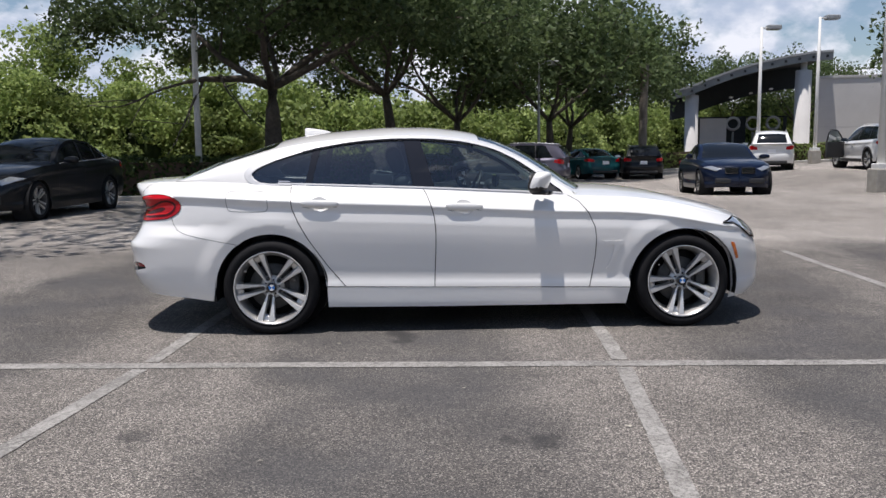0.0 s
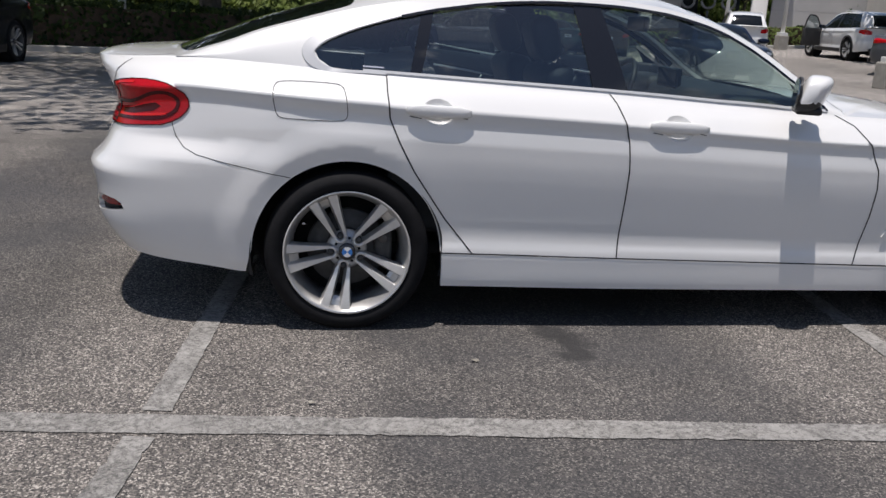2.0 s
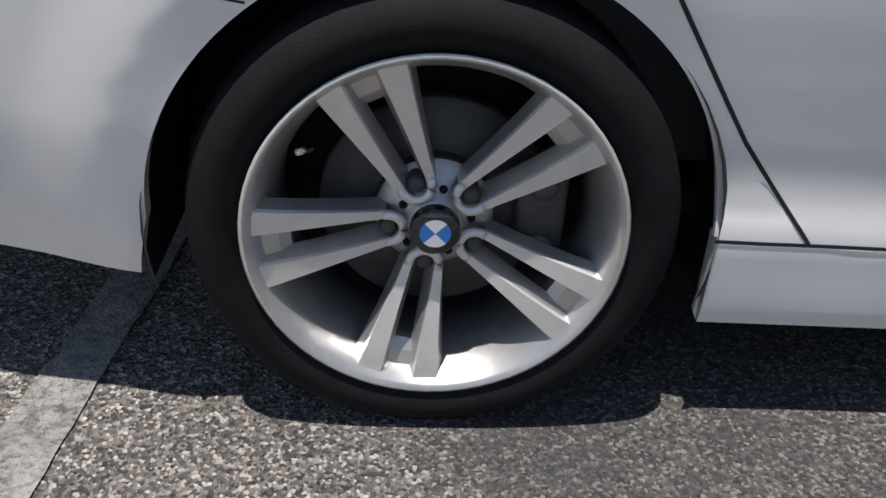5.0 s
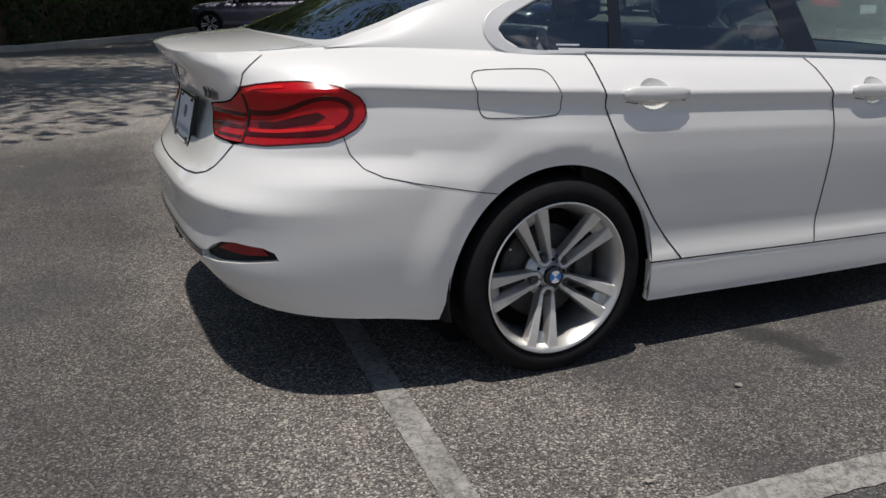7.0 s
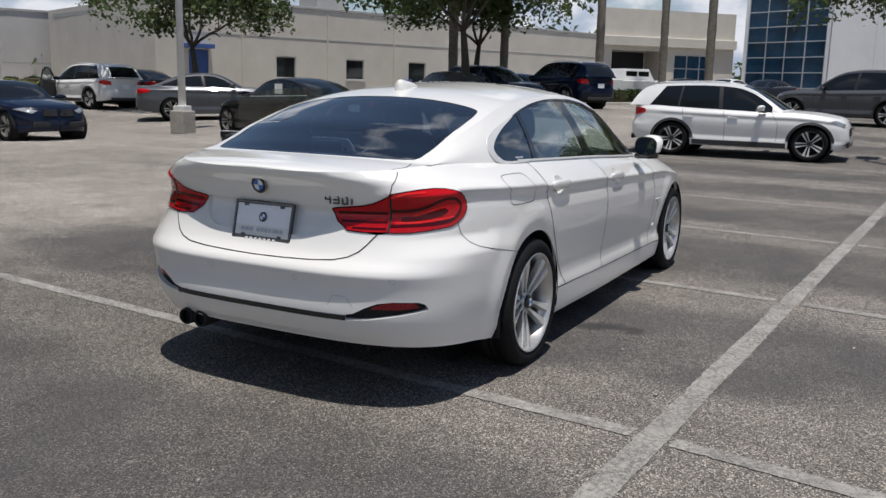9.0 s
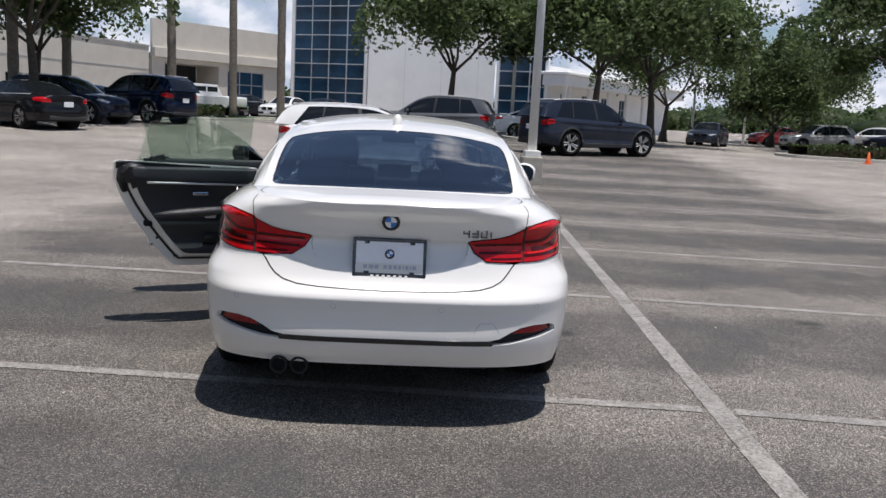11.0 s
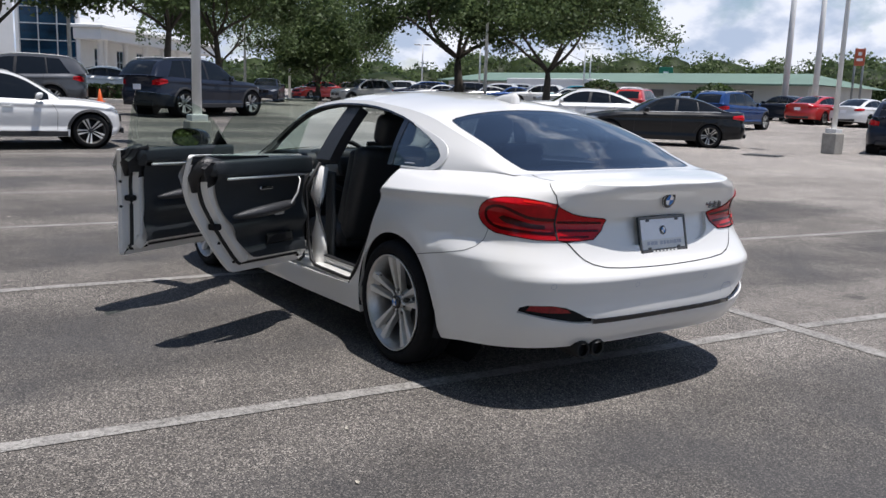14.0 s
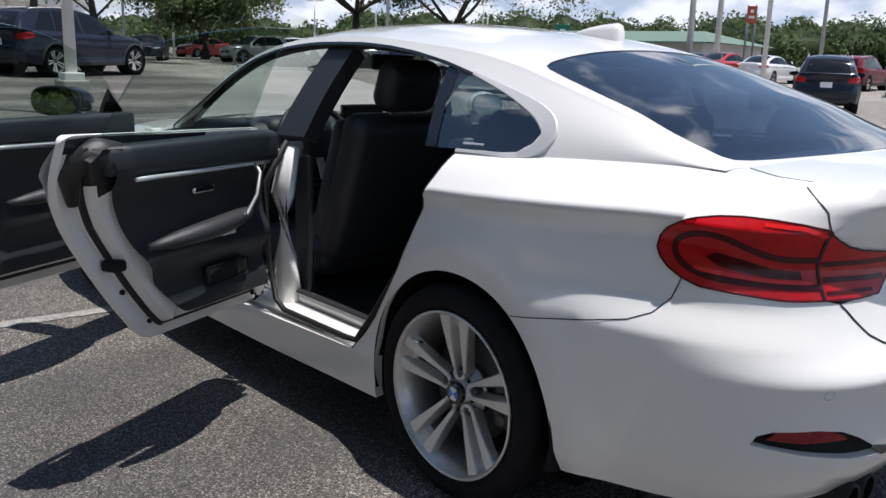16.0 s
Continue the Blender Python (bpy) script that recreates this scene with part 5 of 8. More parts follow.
    bm = box_bm(0.002, 0.286, 0.045, (-0.004, 0, -0.045), 0)
    bm.transform(tilt)
    part("plate_band", bm, M_paper, lid)
    for yy, wd in ((0.105, 0.016), (0.08, 0.02), (0.056, 0.018), (0.018, 0.016), (-0.004, 0.014), (-0.026, 0.015), (-0.046, 0.012), (-0.062, 0.006), (-0.078, 0.014), (-0.093, 0.006), (-0.110, 0.016)):
        bm = box_bm(0.002, wd, 0.017, (-0.0062, yy, -0.040), 0)
        bm.transform(tilt)
        part("plate_print", bm, M_plateg, lid)
    for yy in np.linspace(-0.075, 0.075, 7):
        bm = box_bm(0.003, 0.013, 0.008, (-0.0075, yy, -0.079), 0)
        bm.transform(tilt)
        part("frame_print", bm, M_paper, lid)
    roundel(lid, tilt @ pose(-0.003, 0, 0.018, 0, -90, 0) @ pose(0, 0, 0, 0, 0, 90), 0.022, "plate_roundel")
    # exhaust pair on the driver side
    for y in (0.475, 0.385):
        v, f = lathe([(0.030, 0.0), (0.037, -0.004), (0.040, 0.004), (0.040, 0.22)], 24)
        tp = mesh_ob("exhaust_tip", [Matrix.Rotation(-math.pi / 2, 4, "Z") @ Vector(p) for p in v], f, M_pipe, car)
        tp.location = (-0.975, y, 0.266)
        v, f = lathe([(0.0001, 0.03), (0.037, 0.03)], 16)
        mesh_ob("exhaust_bore", [Matrix.Rotation(-math.pi / 2, 4, "Z") @ Vector(p) for p in v], f, M_dark, tp)
    # underside
    part("underbody", join_bm(box_bm(3.9, 1.05, 0.10, (1.25, 0, 0.24), 0.03), box_bm(1.87, 1.70, 0.06, (1.34, 0, 0.22), 0.02), box_bm(0.5, 1.3, 0.12, (-0.66, 0, 0.38), 0.05)), M_dark, car)
    # mirrors
    door_mirror(car, -1, Matrix.Identity(4))
    # wheels
    for x, s in ((0.0, -1), (0.0, 1), (2.81, -1), (2.81, 1)):
        make_wheel(car, (x, s * 0.797, 0.318), s > 0, wide=0.205, turn=90.0 if s > 0 else 115.0)
    interior(B, car)
    left_doors(B, car)
    return car, B


def cup_outline(B, hx, hz, s):
    return B.poly([("x", hx + 0.064 * math.cos(a), hz - 0.004 - 0.004 * math.cos(a) + 0.050 * math.sin(a)) for a in np.linspace(0, 2 * math.pi, 33)[:-1]], s)


def door_handle(B, parent, hx, hz, s, m=None):
    F = B.full
    M4 = m or Matrix.Identity(4)
    cup = cup_outline(B, hx, hz, s)
    # bowl pressed into the skin behind the grip
    rim = dense(cup, 0.008)
    mid = rim.mean(0)
    vs, fs, n, rings = [], [], len(rim), 7
    for k in range(rings):
        q = mid + (rim - mid) * (1 - k / (rings - 1) * 0.97)
        P, N = F(q[:, 0], q[:, 1]), surf_normals(F, q, -1)
        vs += list(P - N * 0.024 * (1 - (1 - k / (rings - 1)) ** 2.6) + N * 0.0006)
    for k in range(rings - 1):
        for j in range(n):
            fs.append((k * n + j, k * n + (j + 1) % n, (k + 1) * n + (j + 1) % n, (k + 1) * n + j))
    if s > 0:
        fs = [f[::-1] for f in fs]
    mesh_ob("handle_cup", vs, fs, M_white, parent)
    pts, rad = [], []
    for i in range(13):
        t = i / 12
        x = hx - 0.125 + 0.25 * t
        p = F(*[np.array([c]) for c in B.poly([("x", x, hz + 0.006 - 0.008 * t)], s)[0]])[0]
        out = -0.001 + 0.003 * math.sin(math.pi * t) ** 0.6
        pts.append(M4 @ Vector((p[0], p[1] + s * out, p[2])))
        rad.append(0.0112 * (0.45 + 0.55 * math.sin(math.pi / 2 * min(1, 5 * t, 5 * (1 - t)))))
    v, f = sweep(pts, rad, 14, flat=2.1)
    mesh_ob("door_handle", v, f, M_white, parent)
    for dz, x0, x1, wd, nm in ((-0.019, -0.112, -0.066, 0.003, "handle_gap"), (-0.015, 0.066, 0.112, 0.003, "handle_gap")):
        g = B.poly([("x", hx + x0 + (x1 - x0) * i / 6, hz + dz - 0.008 * i / 6 ) for i in range(7)], s)
        ribbon(nm, F, g, wd, M_seal, parent, -1, 0.0035)


def door_mirror(parent, s, m, shell=None):
    """Door mirror: painted shell, black foot, glass. Front points to +x."""
    vs, fs = [], []
    n, k = 15, 20
    zc = 0.995 if s > 0 else 1.008
    if s < 0:  # set inward, towards the driver
        m = m @ Matrix.Translation((1.80, -0.90, 0)) @ pose(0, 0, 0, 0, 0, -24) @ Matrix.Translation((-1.80, 0.90, 0))
    for i in range(n):
        t = i / (n - 1)
        y = 0.868 + (0.265 if s > 0 else 0.17) * t
        prof = math.sin(math.pi * (0.06 + 0.88 * t)) ** 0.45
        for j in range(k):
            a = 2 * math.pi * j / k
            cx, cz = math.cos(a), math.sin(a)
            px = math.copysign(abs(cx) ** 0.55, cx) * (0.082 if cx > 0 else 0.030) * prof
            pz = math.copysign(abs(cz) ** 0.6, cz) * (0.062 if s > 0 else 0.075) * prof
            vs.append(m @ Vector((1.812 - 0.012 * t + px + (0.35 * pz if s < 0 else 0), s * y, zc + pz)))
    for i in range(n - 1):
        for j in range(k):
            fs.append((i * k + j, i * k + (j + 1) % k, (i + 1) * k + (j + 1) % k, (i + 1) * k + j))
    fs.append(tuple((n - 1) * k + j for j in range(k)))
    fs.append(tuple(range(k))[::-1])
    zm = lambda f: sum(vs[i][2] for i in f) / len(f)
    sh = mesh_ob("door_mirror", vs, [f for f in fs if s > 0 or zm(f) > 0.982], shell or M_white, parent)
    if s < 0:
        mesh_ob("lower_shell", vs, [f for f in fs if zm(f) <= 0.982], M_black, sh, "black lower shell")
    for nm, bm in (("mirror_base", box_bm(0.10, 0.13, 0.03, (1.822, s * 0.925, 0.942), 0.012)), ("mirror_arm", box_bm(0.07, 0.075, 0.03, (1.85, s * 0.86, 0.935), 0.012))):
        bm.transform(m)
        part(nm, bm, M_black, sh, smooth=True)
    wide = 0.262 if s > 0 else 0.176
    for nm, wy, wz, x, mt in (("mirror_rim", wide, 0.126, 1.770, M_black), ("mirror_glass", wide - 0.014, 0.112, 1.764, M_mirror)):
        e = [(0, wy / 2 * math.copysign(abs(math.cos(a)) ** 0.75, math.cos(a)), wz / 2 * math.copysign(abs(math.sin(a)) ** 0.75, math.sin(a))) for a in np.linspace(0, 2 * math.pi, 29)[:-1]]
        mm = m @ Matrix.Translation((x, s * (1.0 if s > 0 else 0.955), zc)) @ pose(0, 0, 0, 0, 4, 0)
        vs = [mm @ Vector(p) for p in e] + [mm @ (Vector(p) + Vector((0.008, 0, 0))) for p in e]
        q = len(e)
        mesh_ob(nm, vs, [tuple(range(q)), tuple(range(q, 2 * q))[::-1]] + [(j, (j + 1) % q, q + (j + 1) % q, q + j) for j in range(q)], mt, sh, smooth=False)
    return sh


def seat(parent, at, width=0.52, back=True, name="seat"):
    x, y, z = at
    b = part("seat_cushion", box_bm(0.50, width, 0.16, (x + 0.05, y, z), 0.05, seg=3), M_leather, parent, smooth=True)
    rot = Matrix.Translation((x - 0.18, y, z + 0.05)) @ pose(0, 0, 0, 0, -20, 0)
    bm = join_bm(box_bm(0.14, width * 0.94, 0.62, (0, 0, 0.25), 0.055, seg=3), box_bm(0.10, 0.07, 0.5, (0.06, width * 0.4, 0.26), 0.03), box_bm(0.10, 0.07, 0.5, (0.06, -width * 0.4, 0.26), 0.03))
    bm.transform(rot)
    part("seat_back", bm, M_leather, parent, smooth=True)
    bm = box_bm(0.12, 0.27, 0.20, (0.015, 0, 0.67), 0.058, seg=5)
    bm.transform(rot)
    hd = part("headrest", bm, M_leather, parent, smooth=True)
    for o in (-0.06, 0.06):
        v, f = sweep([rot @ Vector((0, o, 0.52)), rot @ Vector((0.01, o, 0.60))], 0.006, 8)
        mesh_ob("headrest_post", v, f, M_chrome, hd)


def interior(B, car):
    cab = new("cabin")
    cab.empty_display_size = 0.1
    cab.parent = car
    part("cabin_floor", join_bm(box_bm(2.3, 1.5, 0.05, (0.95, 0, 0.30), 0.02), box_bm(1.4, 0.22, 0.22, (1.2, 0, 0.42), 0.05)), M_carpet, cab)
    for y in (0.38, -0.38):
        seat(cab, (1.24, y, 0.47), name="front_seat")
    # rear bench and shelf
    part("rear_bench", box_bm(0.52, 1.30, 0.2, (0.22, 0, 0.47), 0.06, seg=3), M_leather, cab, smooth=True)
    rot = Matrix.Translation((-0.05, 0, 0.52)) @ pose(0, 0, 0, 0, -26, 0)
    bm = box_bm(0.16, 1.26, 0.58, (0, 0, 0.26), 0.06, seg=3)
    bm.transform(rot)
    part("bench_back", bm, M_leather, cab, smooth=True)
    for y in (0.36, -0.36):
        bm = box_bm(0.10, 0.26, 0.15, (0, y, 0.62), 0.045, seg=3)
        bm.transform(rot)
        part("rear_headrest", bm, M_leather, cab, smooth=True)
    part("parcel_shelf", box_bm(0.55, 1.15, 0.03, (-0.48, 0, 0.985), 0.01), M_trimblk, cab)
    part("boot_wall", join_bm(box_bm(0.03, 1.3, 0.6, (-0.2, 0, 0.62), 0.01)), M_dark, cab)
    # dash and wheel
    part("dashboard", join_bm(box_bm(0.42, 1.44, 0.20, (1.80, 0, 0.86), 0.06, seg=3), box_bm(0.3, 1.40, 0.34, (1.86, 0, 0.66), 0.05), box_bm(0.16, 0.34, 0.10, (1.66, 0.37, 0.93), 0.04)), M_trimblk, cab, smooth=True)
    part("dash_trim", box_bm(0.02, 1.36, 0.045, (1.585, 0, 0.83), 0.008), M_satin, cab)
    part("centre_screen", box_bm(0.03, 0.24, 0.10, (1.62, 0.02, 0.985), 0.008), M_gloss, cab)
    part("firewall", box_bm(0.06, 1.5, 0.6, (2.02, 0, 0.6), 0.01), M_dark, cab)
    wm = Matrix.Translation((1.47, 0.37, 0.88)) @ pose(0, 0, 0, 0, -66, 0)
    v, f = sweep([wm @ Vector((0.18 * math.cos(a), 0.18 * math.sin(a), 0)) for a in np.linspace(0, 2 * math.pi, 33)[:-1]], 0.015, 8, True)
    sw = mesh_ob("steering_wheel", v, f, M_leather, cab)
    for a in (90, 270, 180):
        bm = box_bm(0.17, 0.035, 0.018, (0.09, 0, -0.01), 0.006)
        bm.transform(wm @ pose(0, 0, 0, 0, 0, a))
        part("wheel_spoke", bm, M_satin, sw)
    bm = box_bm(0.13, 0.15, 0.05, (0, 0, 0), 0.02)
    bm.transform(wm)
    part("wheel_boss", bm, M_leather, sw, smooth=True)
    # headlining, inner roof
    V, T = triangulate(dense([(1.36, -0.55), (1.36, 0.55), (0.05, 0.55), (0.05, -0.55)], 0.1), [], 0.12)
    P = B.top(V[:, 0], V[:, 1]) - np.array([0, 0, 0.035])
    mesh_ob("headlining", P, T[:, ::-1], M_trimblk, cab)
    bm = box_bm(0.03, 0.24, 0.07, (1.42, 0.0, 1.235), 0.012)
    part("inner_mirror", bm, M_black, cab)
    # far-side inner trim behind the closed doors
    part("inner_side_trim", join_bm(box_bm(1.85, 0.04, 0.50, (1.08, -0.74, 0.62), 0.02)), M_trimblk, cab)
    # driver-side opening: sill step, door frame
    part("sill_step", join_bm(box_bm(1.72, 0.10, 0.075, (1.33, 0.80, 0.30), 0.02), box_bm(1.7, 0.05, 0.05, (1.33, 0.745, 0.355), 0.02)), M_white, cab)
    for sx, sl_ in ((0.78, 0.5), (1.62, 0.8)):
        part("scuff_plate", box_bm(sl_, 0.03, 0.01, (sx, 0.765, 0.382), 0.004), M_black, cab)
    v, f = sweep([(1.04, 0.78, 0.32), (1.055, 0.79, 0.5), (1.06, 0.795, 0.75), (1.035, 0.775, 0.925)], [0.05, 0.045, 0.045, 0.036], 10)
    mesh_ob("b_post", v, f, M_white, cab)
    part("post_trim", join_bm(box_bm(0.10, 0.03, 0.55, (1.03, 0.72, 0.62), 0.012)), M_trimblk, cab)
    # inner quarter beside the rear bench
    vs = [Vector(p) for p in ((0.14, 0.75, 0.96), (0.15, 0.80, 0.84), (0.25, 0.83, 0.64), (0.378, 0.84, 0.46), (0.49, 0.84, 0.33), (0.49, 0.66, 0.33), (0.36, 0.64, 0.46), (0.2, 0.64, 0.64), (0.08, 0.64, 0.84), (0.06, 0.64, 0.99))]
    mesh_ob("rear_jamb", vs, [(i, i + 1, 8 - i, 9 - i) for i in range(4)], M_trimblk, cab, smooth=False)
    part("hinge_post", box_bm(0.10, 0.10, 0.62, (2.14, 0.80, 0.60), 0.02), M_white, cab)
    sl = [(0.13, 0.79, 0.97), (0.15, 0.855, 0.85), (0.26, 0.872, 0.64), (0.385, 0.872, 0.47), (0.49, 0.868, 0.345), (0.56, 0.862, 0.335), (0.95, 0.862, 0.335), (1.02, 0.855, 0.36), (1.06, 0.86, 0.5), (1.07, 0.86, 0.8), (1.02, 0.8, 0.95)]
    v, f = sweep(sl, 0.011, 8)
    mesh_ob("door_seal", v, f, M_seal, cab)
    sl = [(1.12, 0.80, 0.95), (1.13, 0.86, 0.8), (1.125, 0.86, 0.36), (1.17, 0.862, 0.33), (2.08, 0.862, 0.32), (2.12, 0.862, 0.40), (2.14, 0.86, 0.62), (2.09, 0.82, 0.80)]
    v, f = sweep(sl, 0.011, 8)
    mesh_ob("door_seal", v, f, M_seal, cab)
    v, f = sweep([(x, float(B.yr(x)) - 0.012, float(B.zr(x)) - 0.03) for x in np.linspace(0.31, 1.9, 24)], 0.014, 8)
    mesh_ob("roof_seal", v, f, M_seal, cab)


def left_doors(B, car):
    F = B.full
    sillz = lambda x: 0.316 - (x - 0.5) * 0.0175
    specs = [
        ("rear_door_open", [*RGAP[::-1], *top_run(0.14, 1.03, 14)[1:-1], *BGAP, *[("x", x, sillz(x)) for x in np.linspace(1.05, 0.55, 8)]],
         (1.115, 0.90), -65.0, 0.335, 0.878, False),
        ("front_door_open", [*BGAP[::-1], *top_run(1.03, 2.02, 16)[1:-1], *FGAP, *[("x", x, sillz(x)) for x in np.linspace(2.1, 1.15, 12)]],
         (2.18, 0.90), -61.0, 1.30, 0.848, True),
    ]
    for name, pts, (hx, hy), ang, hhx, hhz, front in specs:
        root = new(name)
        root.empty_display_size = 0.1
        root.parent = car
        root.matrix_basis = pose(hx, hy, 0.04, 0, 0, ang) @ pose(0.03 - hx, 0.015 - hy, 0)
        root["label"] = "open white door with black inner trim"
        pl = soft_outline(B.poly(pts, 1))
        panel("outer_skin", F, pl, [cup_outline(B, hhx, hhz, 1)], 0.03, M_white, root, -1)
        door_handle(B, root, hhx, hhz, 1)
        # outline in x, z
        dp = dense(pl, 0.03)
        P3 = F(dp[:, 0], dp[:, 1])
        xz = P3[:, [0, 2]]
        c = xz.mean(0)

        def inset(d, pts=xz, c=c):
            # moves the outline inward by about d
            n = len(pts)
            t = np.roll(pts, -2, 0) - np.roll(pts, 2, 0)
            nr = np.stack([-t[:, 1], t[:, 0]], 1)
            nr /= np.linalg.norm(nr, axis=1, keepdims=True) + 1e-9
            if ((c - pts) * nr).sum() < 0:
                nr = -nr
            return pts + nr * d
        yin = lambda z, d: 0.905 - d - np.clip((z - 0.72) / 0.25, 0, 1) ** 1.5 * 0.085

        zmax, xmin = xz[:, 1].max(), xz[:, 0].min()

        def band(nm, a, ya, b, yb, material, label="", dark=None):
            n = len(a)
            vs = [(p[0], ya(p[1]), p[1]) for p in a] + [(p[0], yb(p[1]), p[1]) for p in b]
            fs = [(i, (i + 1) % n, n + (i + 1) % n, n + i) for i in range(n)]
            o = mesh_ob(nm, vs, fs, material, root, label)
            if dark:
                o.data.materials.append(M_black)
                for i, p in enumerate(o.data.polygons):
                    if a[i][1] > zmax - dark * (1.0 if a[i][0] < xmin + 0.2 else 0.45):
                        p.material_index = 1
        e0 = xz
        band("door_edge", e0, lambda z: yin(z, 0.004), inset(0.006), lambda z: yin(z, 0.03), M_white)
        band("door_flange", inset(0.006), lambda z: yin(z, 0.03), inset(0.05), lambda z: yin(z, 0.036), M_white, dark=0.06)
        band("door_shut_face", inset(0.05), lambda z: yin(z, 0.036), inset(0.075), lambda z: yin(z, 0.10), M_white, dark=0.15)
        band("door_inner_frame", inset(0.075), lambda z: yin(z, 0.10), inset(0.135), lambda z: yin(z, 0.112), M_white, dark=0.19)
        si = inset(0.058)
        low = [i for i in range(len(si))]
        v, f = sweep([(si[i][0], float(yin(si[i][1], 0.055)), si[i][1]) for i in low], 0.012, 8, True)
        mesh_ob("door_seal", v, f, M_seal, root)
        # trim card
        card = dense(inset(0.095), 0.025)
        for _ in range(26):
            card = 0.5 * card + 0.25 * (np.roll(card, 1, 0) + np.roll(card, -1, 0))
        V, T = triangulate(dense(card, 0.03), [], 0.035)

        def cy(x, z):
            u = (z - 0.3) / 0.65
            y = yin(z, 0.125)
            y = y - 0.03 * np.exp(-((z - (hhz - 0.28)) / 0.05) ** 2) * np.clip((x - (c[0] - 0.36)) / 0.06, 0, 1)
            y = y + 0.012 * np.exp(-((z - 0.52) / 0.05) ** 2) - 0.018 * np.exp(-((z - 0.42) / 0.06) ** 2)
            return y - 0.02 * np.clip((z - 0.84) / 0.03, 0, 1)
        mesh_ob("trim_card", np.stack([V[:, 0], cy(V[:, 0], V[:, 1]), V[:, 1]], 1), T, M_trimblk, root, "soft black door card")
        x0, x1 = (0.24, 0.98) if not front else (1.13, 1.92)
        # padded top roll
        bm = box_bm(x1 - x0 + 0.03, 0.085, 0.10, ((x0 + x1) / 2, 0.735, 0.925), 0.018, seg=3)
        for vv in bm.verts:
            vv.co.z -= 0.02 * (vv.co.x - x0) + 0.18 * max(0.0, x0 + 0.07 - vv.co.x) * (1 if vv.co.z > 0.925 else -0.6)
            vv.co.y += 0.35 * max(0.0, x0 + 0.07 - vv.co.x)
        part("padded_top", bm, M_trimblk, root, smooth=True)
        v, f = sweep([(x, 0.905 - 0.188, 0.868 - 0.016 * (x - x0)) for x in np.linspace(x0 + 0.08, x1 - 0.02, 10)], 0.008, 8, flat=0.9)
        mesh_ob("trim_strip", v, f, M_satin, root, "satin silver strip")
        # black gasket block at the upper shut corner
        xs = x0 - 0.09 if not front else x0 - 0.06
        v, f = sweep([(xs + 0.055, 0.835, 0.80), (xs + 0.035, 0.825, 0.88), (xs + 0.045, 0.805, 0.925), (xs + 0.09, 0.775, 0.938), (xs + 0.15, 0.75, 0.935)], [0.018, 0.034, 0.046, 0.05, 0.036], 12)
        mesh_ob("corner_gasket", v, f, M_black, root)
        # armrest, pull, opener, pocket
        ax = x0 + 0.12
        v, f = sweep([(x, 0.715 - 0.03 * math.sin(math.pi * t), 0.665 + 0.035 * t) for t, x in ((k / 9, ax + (x1 - ax - 0.14) * k / 9) for k in range(10))], [0.012, 0.022, 0.03, 0.034, 0.036, 0.036, 0.035, 0.032, 0.028, 0.018], 12, flat=0.85)
        mesh_ob("armrest", v, f, M_leather, root)
        px = x1 - 0.14
        v, f = sweep([(px - 0.13, 0.70, 0.655), (px - 0.06, 0.68, 0.70), (px - 0.01, 0.675, 0.76), (px + 0.03, 0.69, 0.83), (px + 0.03, 0.715, 0.86)], [0.006, 0.007, 0.0065, 0.006, 0.005], 10)
        mesh_ob("pull_handle", v, f, M_alloyd, root, "silver pull handle")
        part("opener", join_bm(box_bm(0.10, 0.02, 0.022, (px - 0.19, 0.755, 0.795), 0.006)), M_chrome, root)
        part("switch_plate", join_bm(box_bm(0.07, 0.02, 0.02, (px - 0.14, 0.70, 0.655), 0.006)), M_satin, root)
        # pocket slot as a thin raised slab; near-black colour gives the slot's shade
        part("door_pocket", join_bm(box_bm(0.22, 0.012, 0.06, (x1 - 0.20, 0.766, 0.50), 0.012)), M_dark, root)
        # latch and holes on the shut face
        lx = 0.33 if not front else 1.135
        lz = 0.60 if not front else 0.66
        part("door_latch", box_bm(0.05, 0.06, 0.035, (lx + 0.01, 0.835, lz), 0.01), M_dark, root)
        for dx, dz in ((0.07, -0.10), (-0.09, 0.22), (0.18, -0.22)) if not front else ((-0.035, 0.1), (-0.035, -0.05), (0.05, -0.3)):
            v, f = lathe([(0.0001, 0.0), (0.008, 0.0), (0.008, 0.012)], 12)
            hole = mesh_ob("rubber_plug", v, f, M_seal, root)
            hole.location = (lx + dx, 0.862, lz + dz)
        # frameless glass standing in the door
        H = lambda x, t: B.house(x, t, 1)
        dl = [(1.96, 0.935), (1.87, 1.022), (1.77, 1.092), (1.67, 1.155), (1.57, 1.205), (1.465, 1.242), (1.30, 1.279), (1.12, 1.297), (1.0, 1.302), (0.95, 1.302), (0.80, 1.301), (0.65, 1.289), (0.50, 1.272), (0.33, 1.243)]
        if front:
            g = [p for p in dl if p[0] >= 1.0] + [(1.10, 0.95), (1.8, 0.92)]
        else:
            g = [p for p in dl if p[0] <= 0.95] + [(0.27, 0.99), (0.97, 0.955)]
        panel("door_glass", H, [B.ht(*p) for p in g], [], 0.05, G_door, root, -1, "clear green-tinted frameless glass", flange=0.004)
        if front:
            door_mirror(root, 1, pose(0.04, 0, 0), M_gloss)
            panel("mirror_triangle", H, [B.ht(1.985, 0.928), B.ht(1.82, 0.94), B.ht(1.80, 1.06), B.ht(1.91, 0.985)], [], 0.03, M_black, root, -1, flange=0.02)


main_car, MAIN = build_main_car()

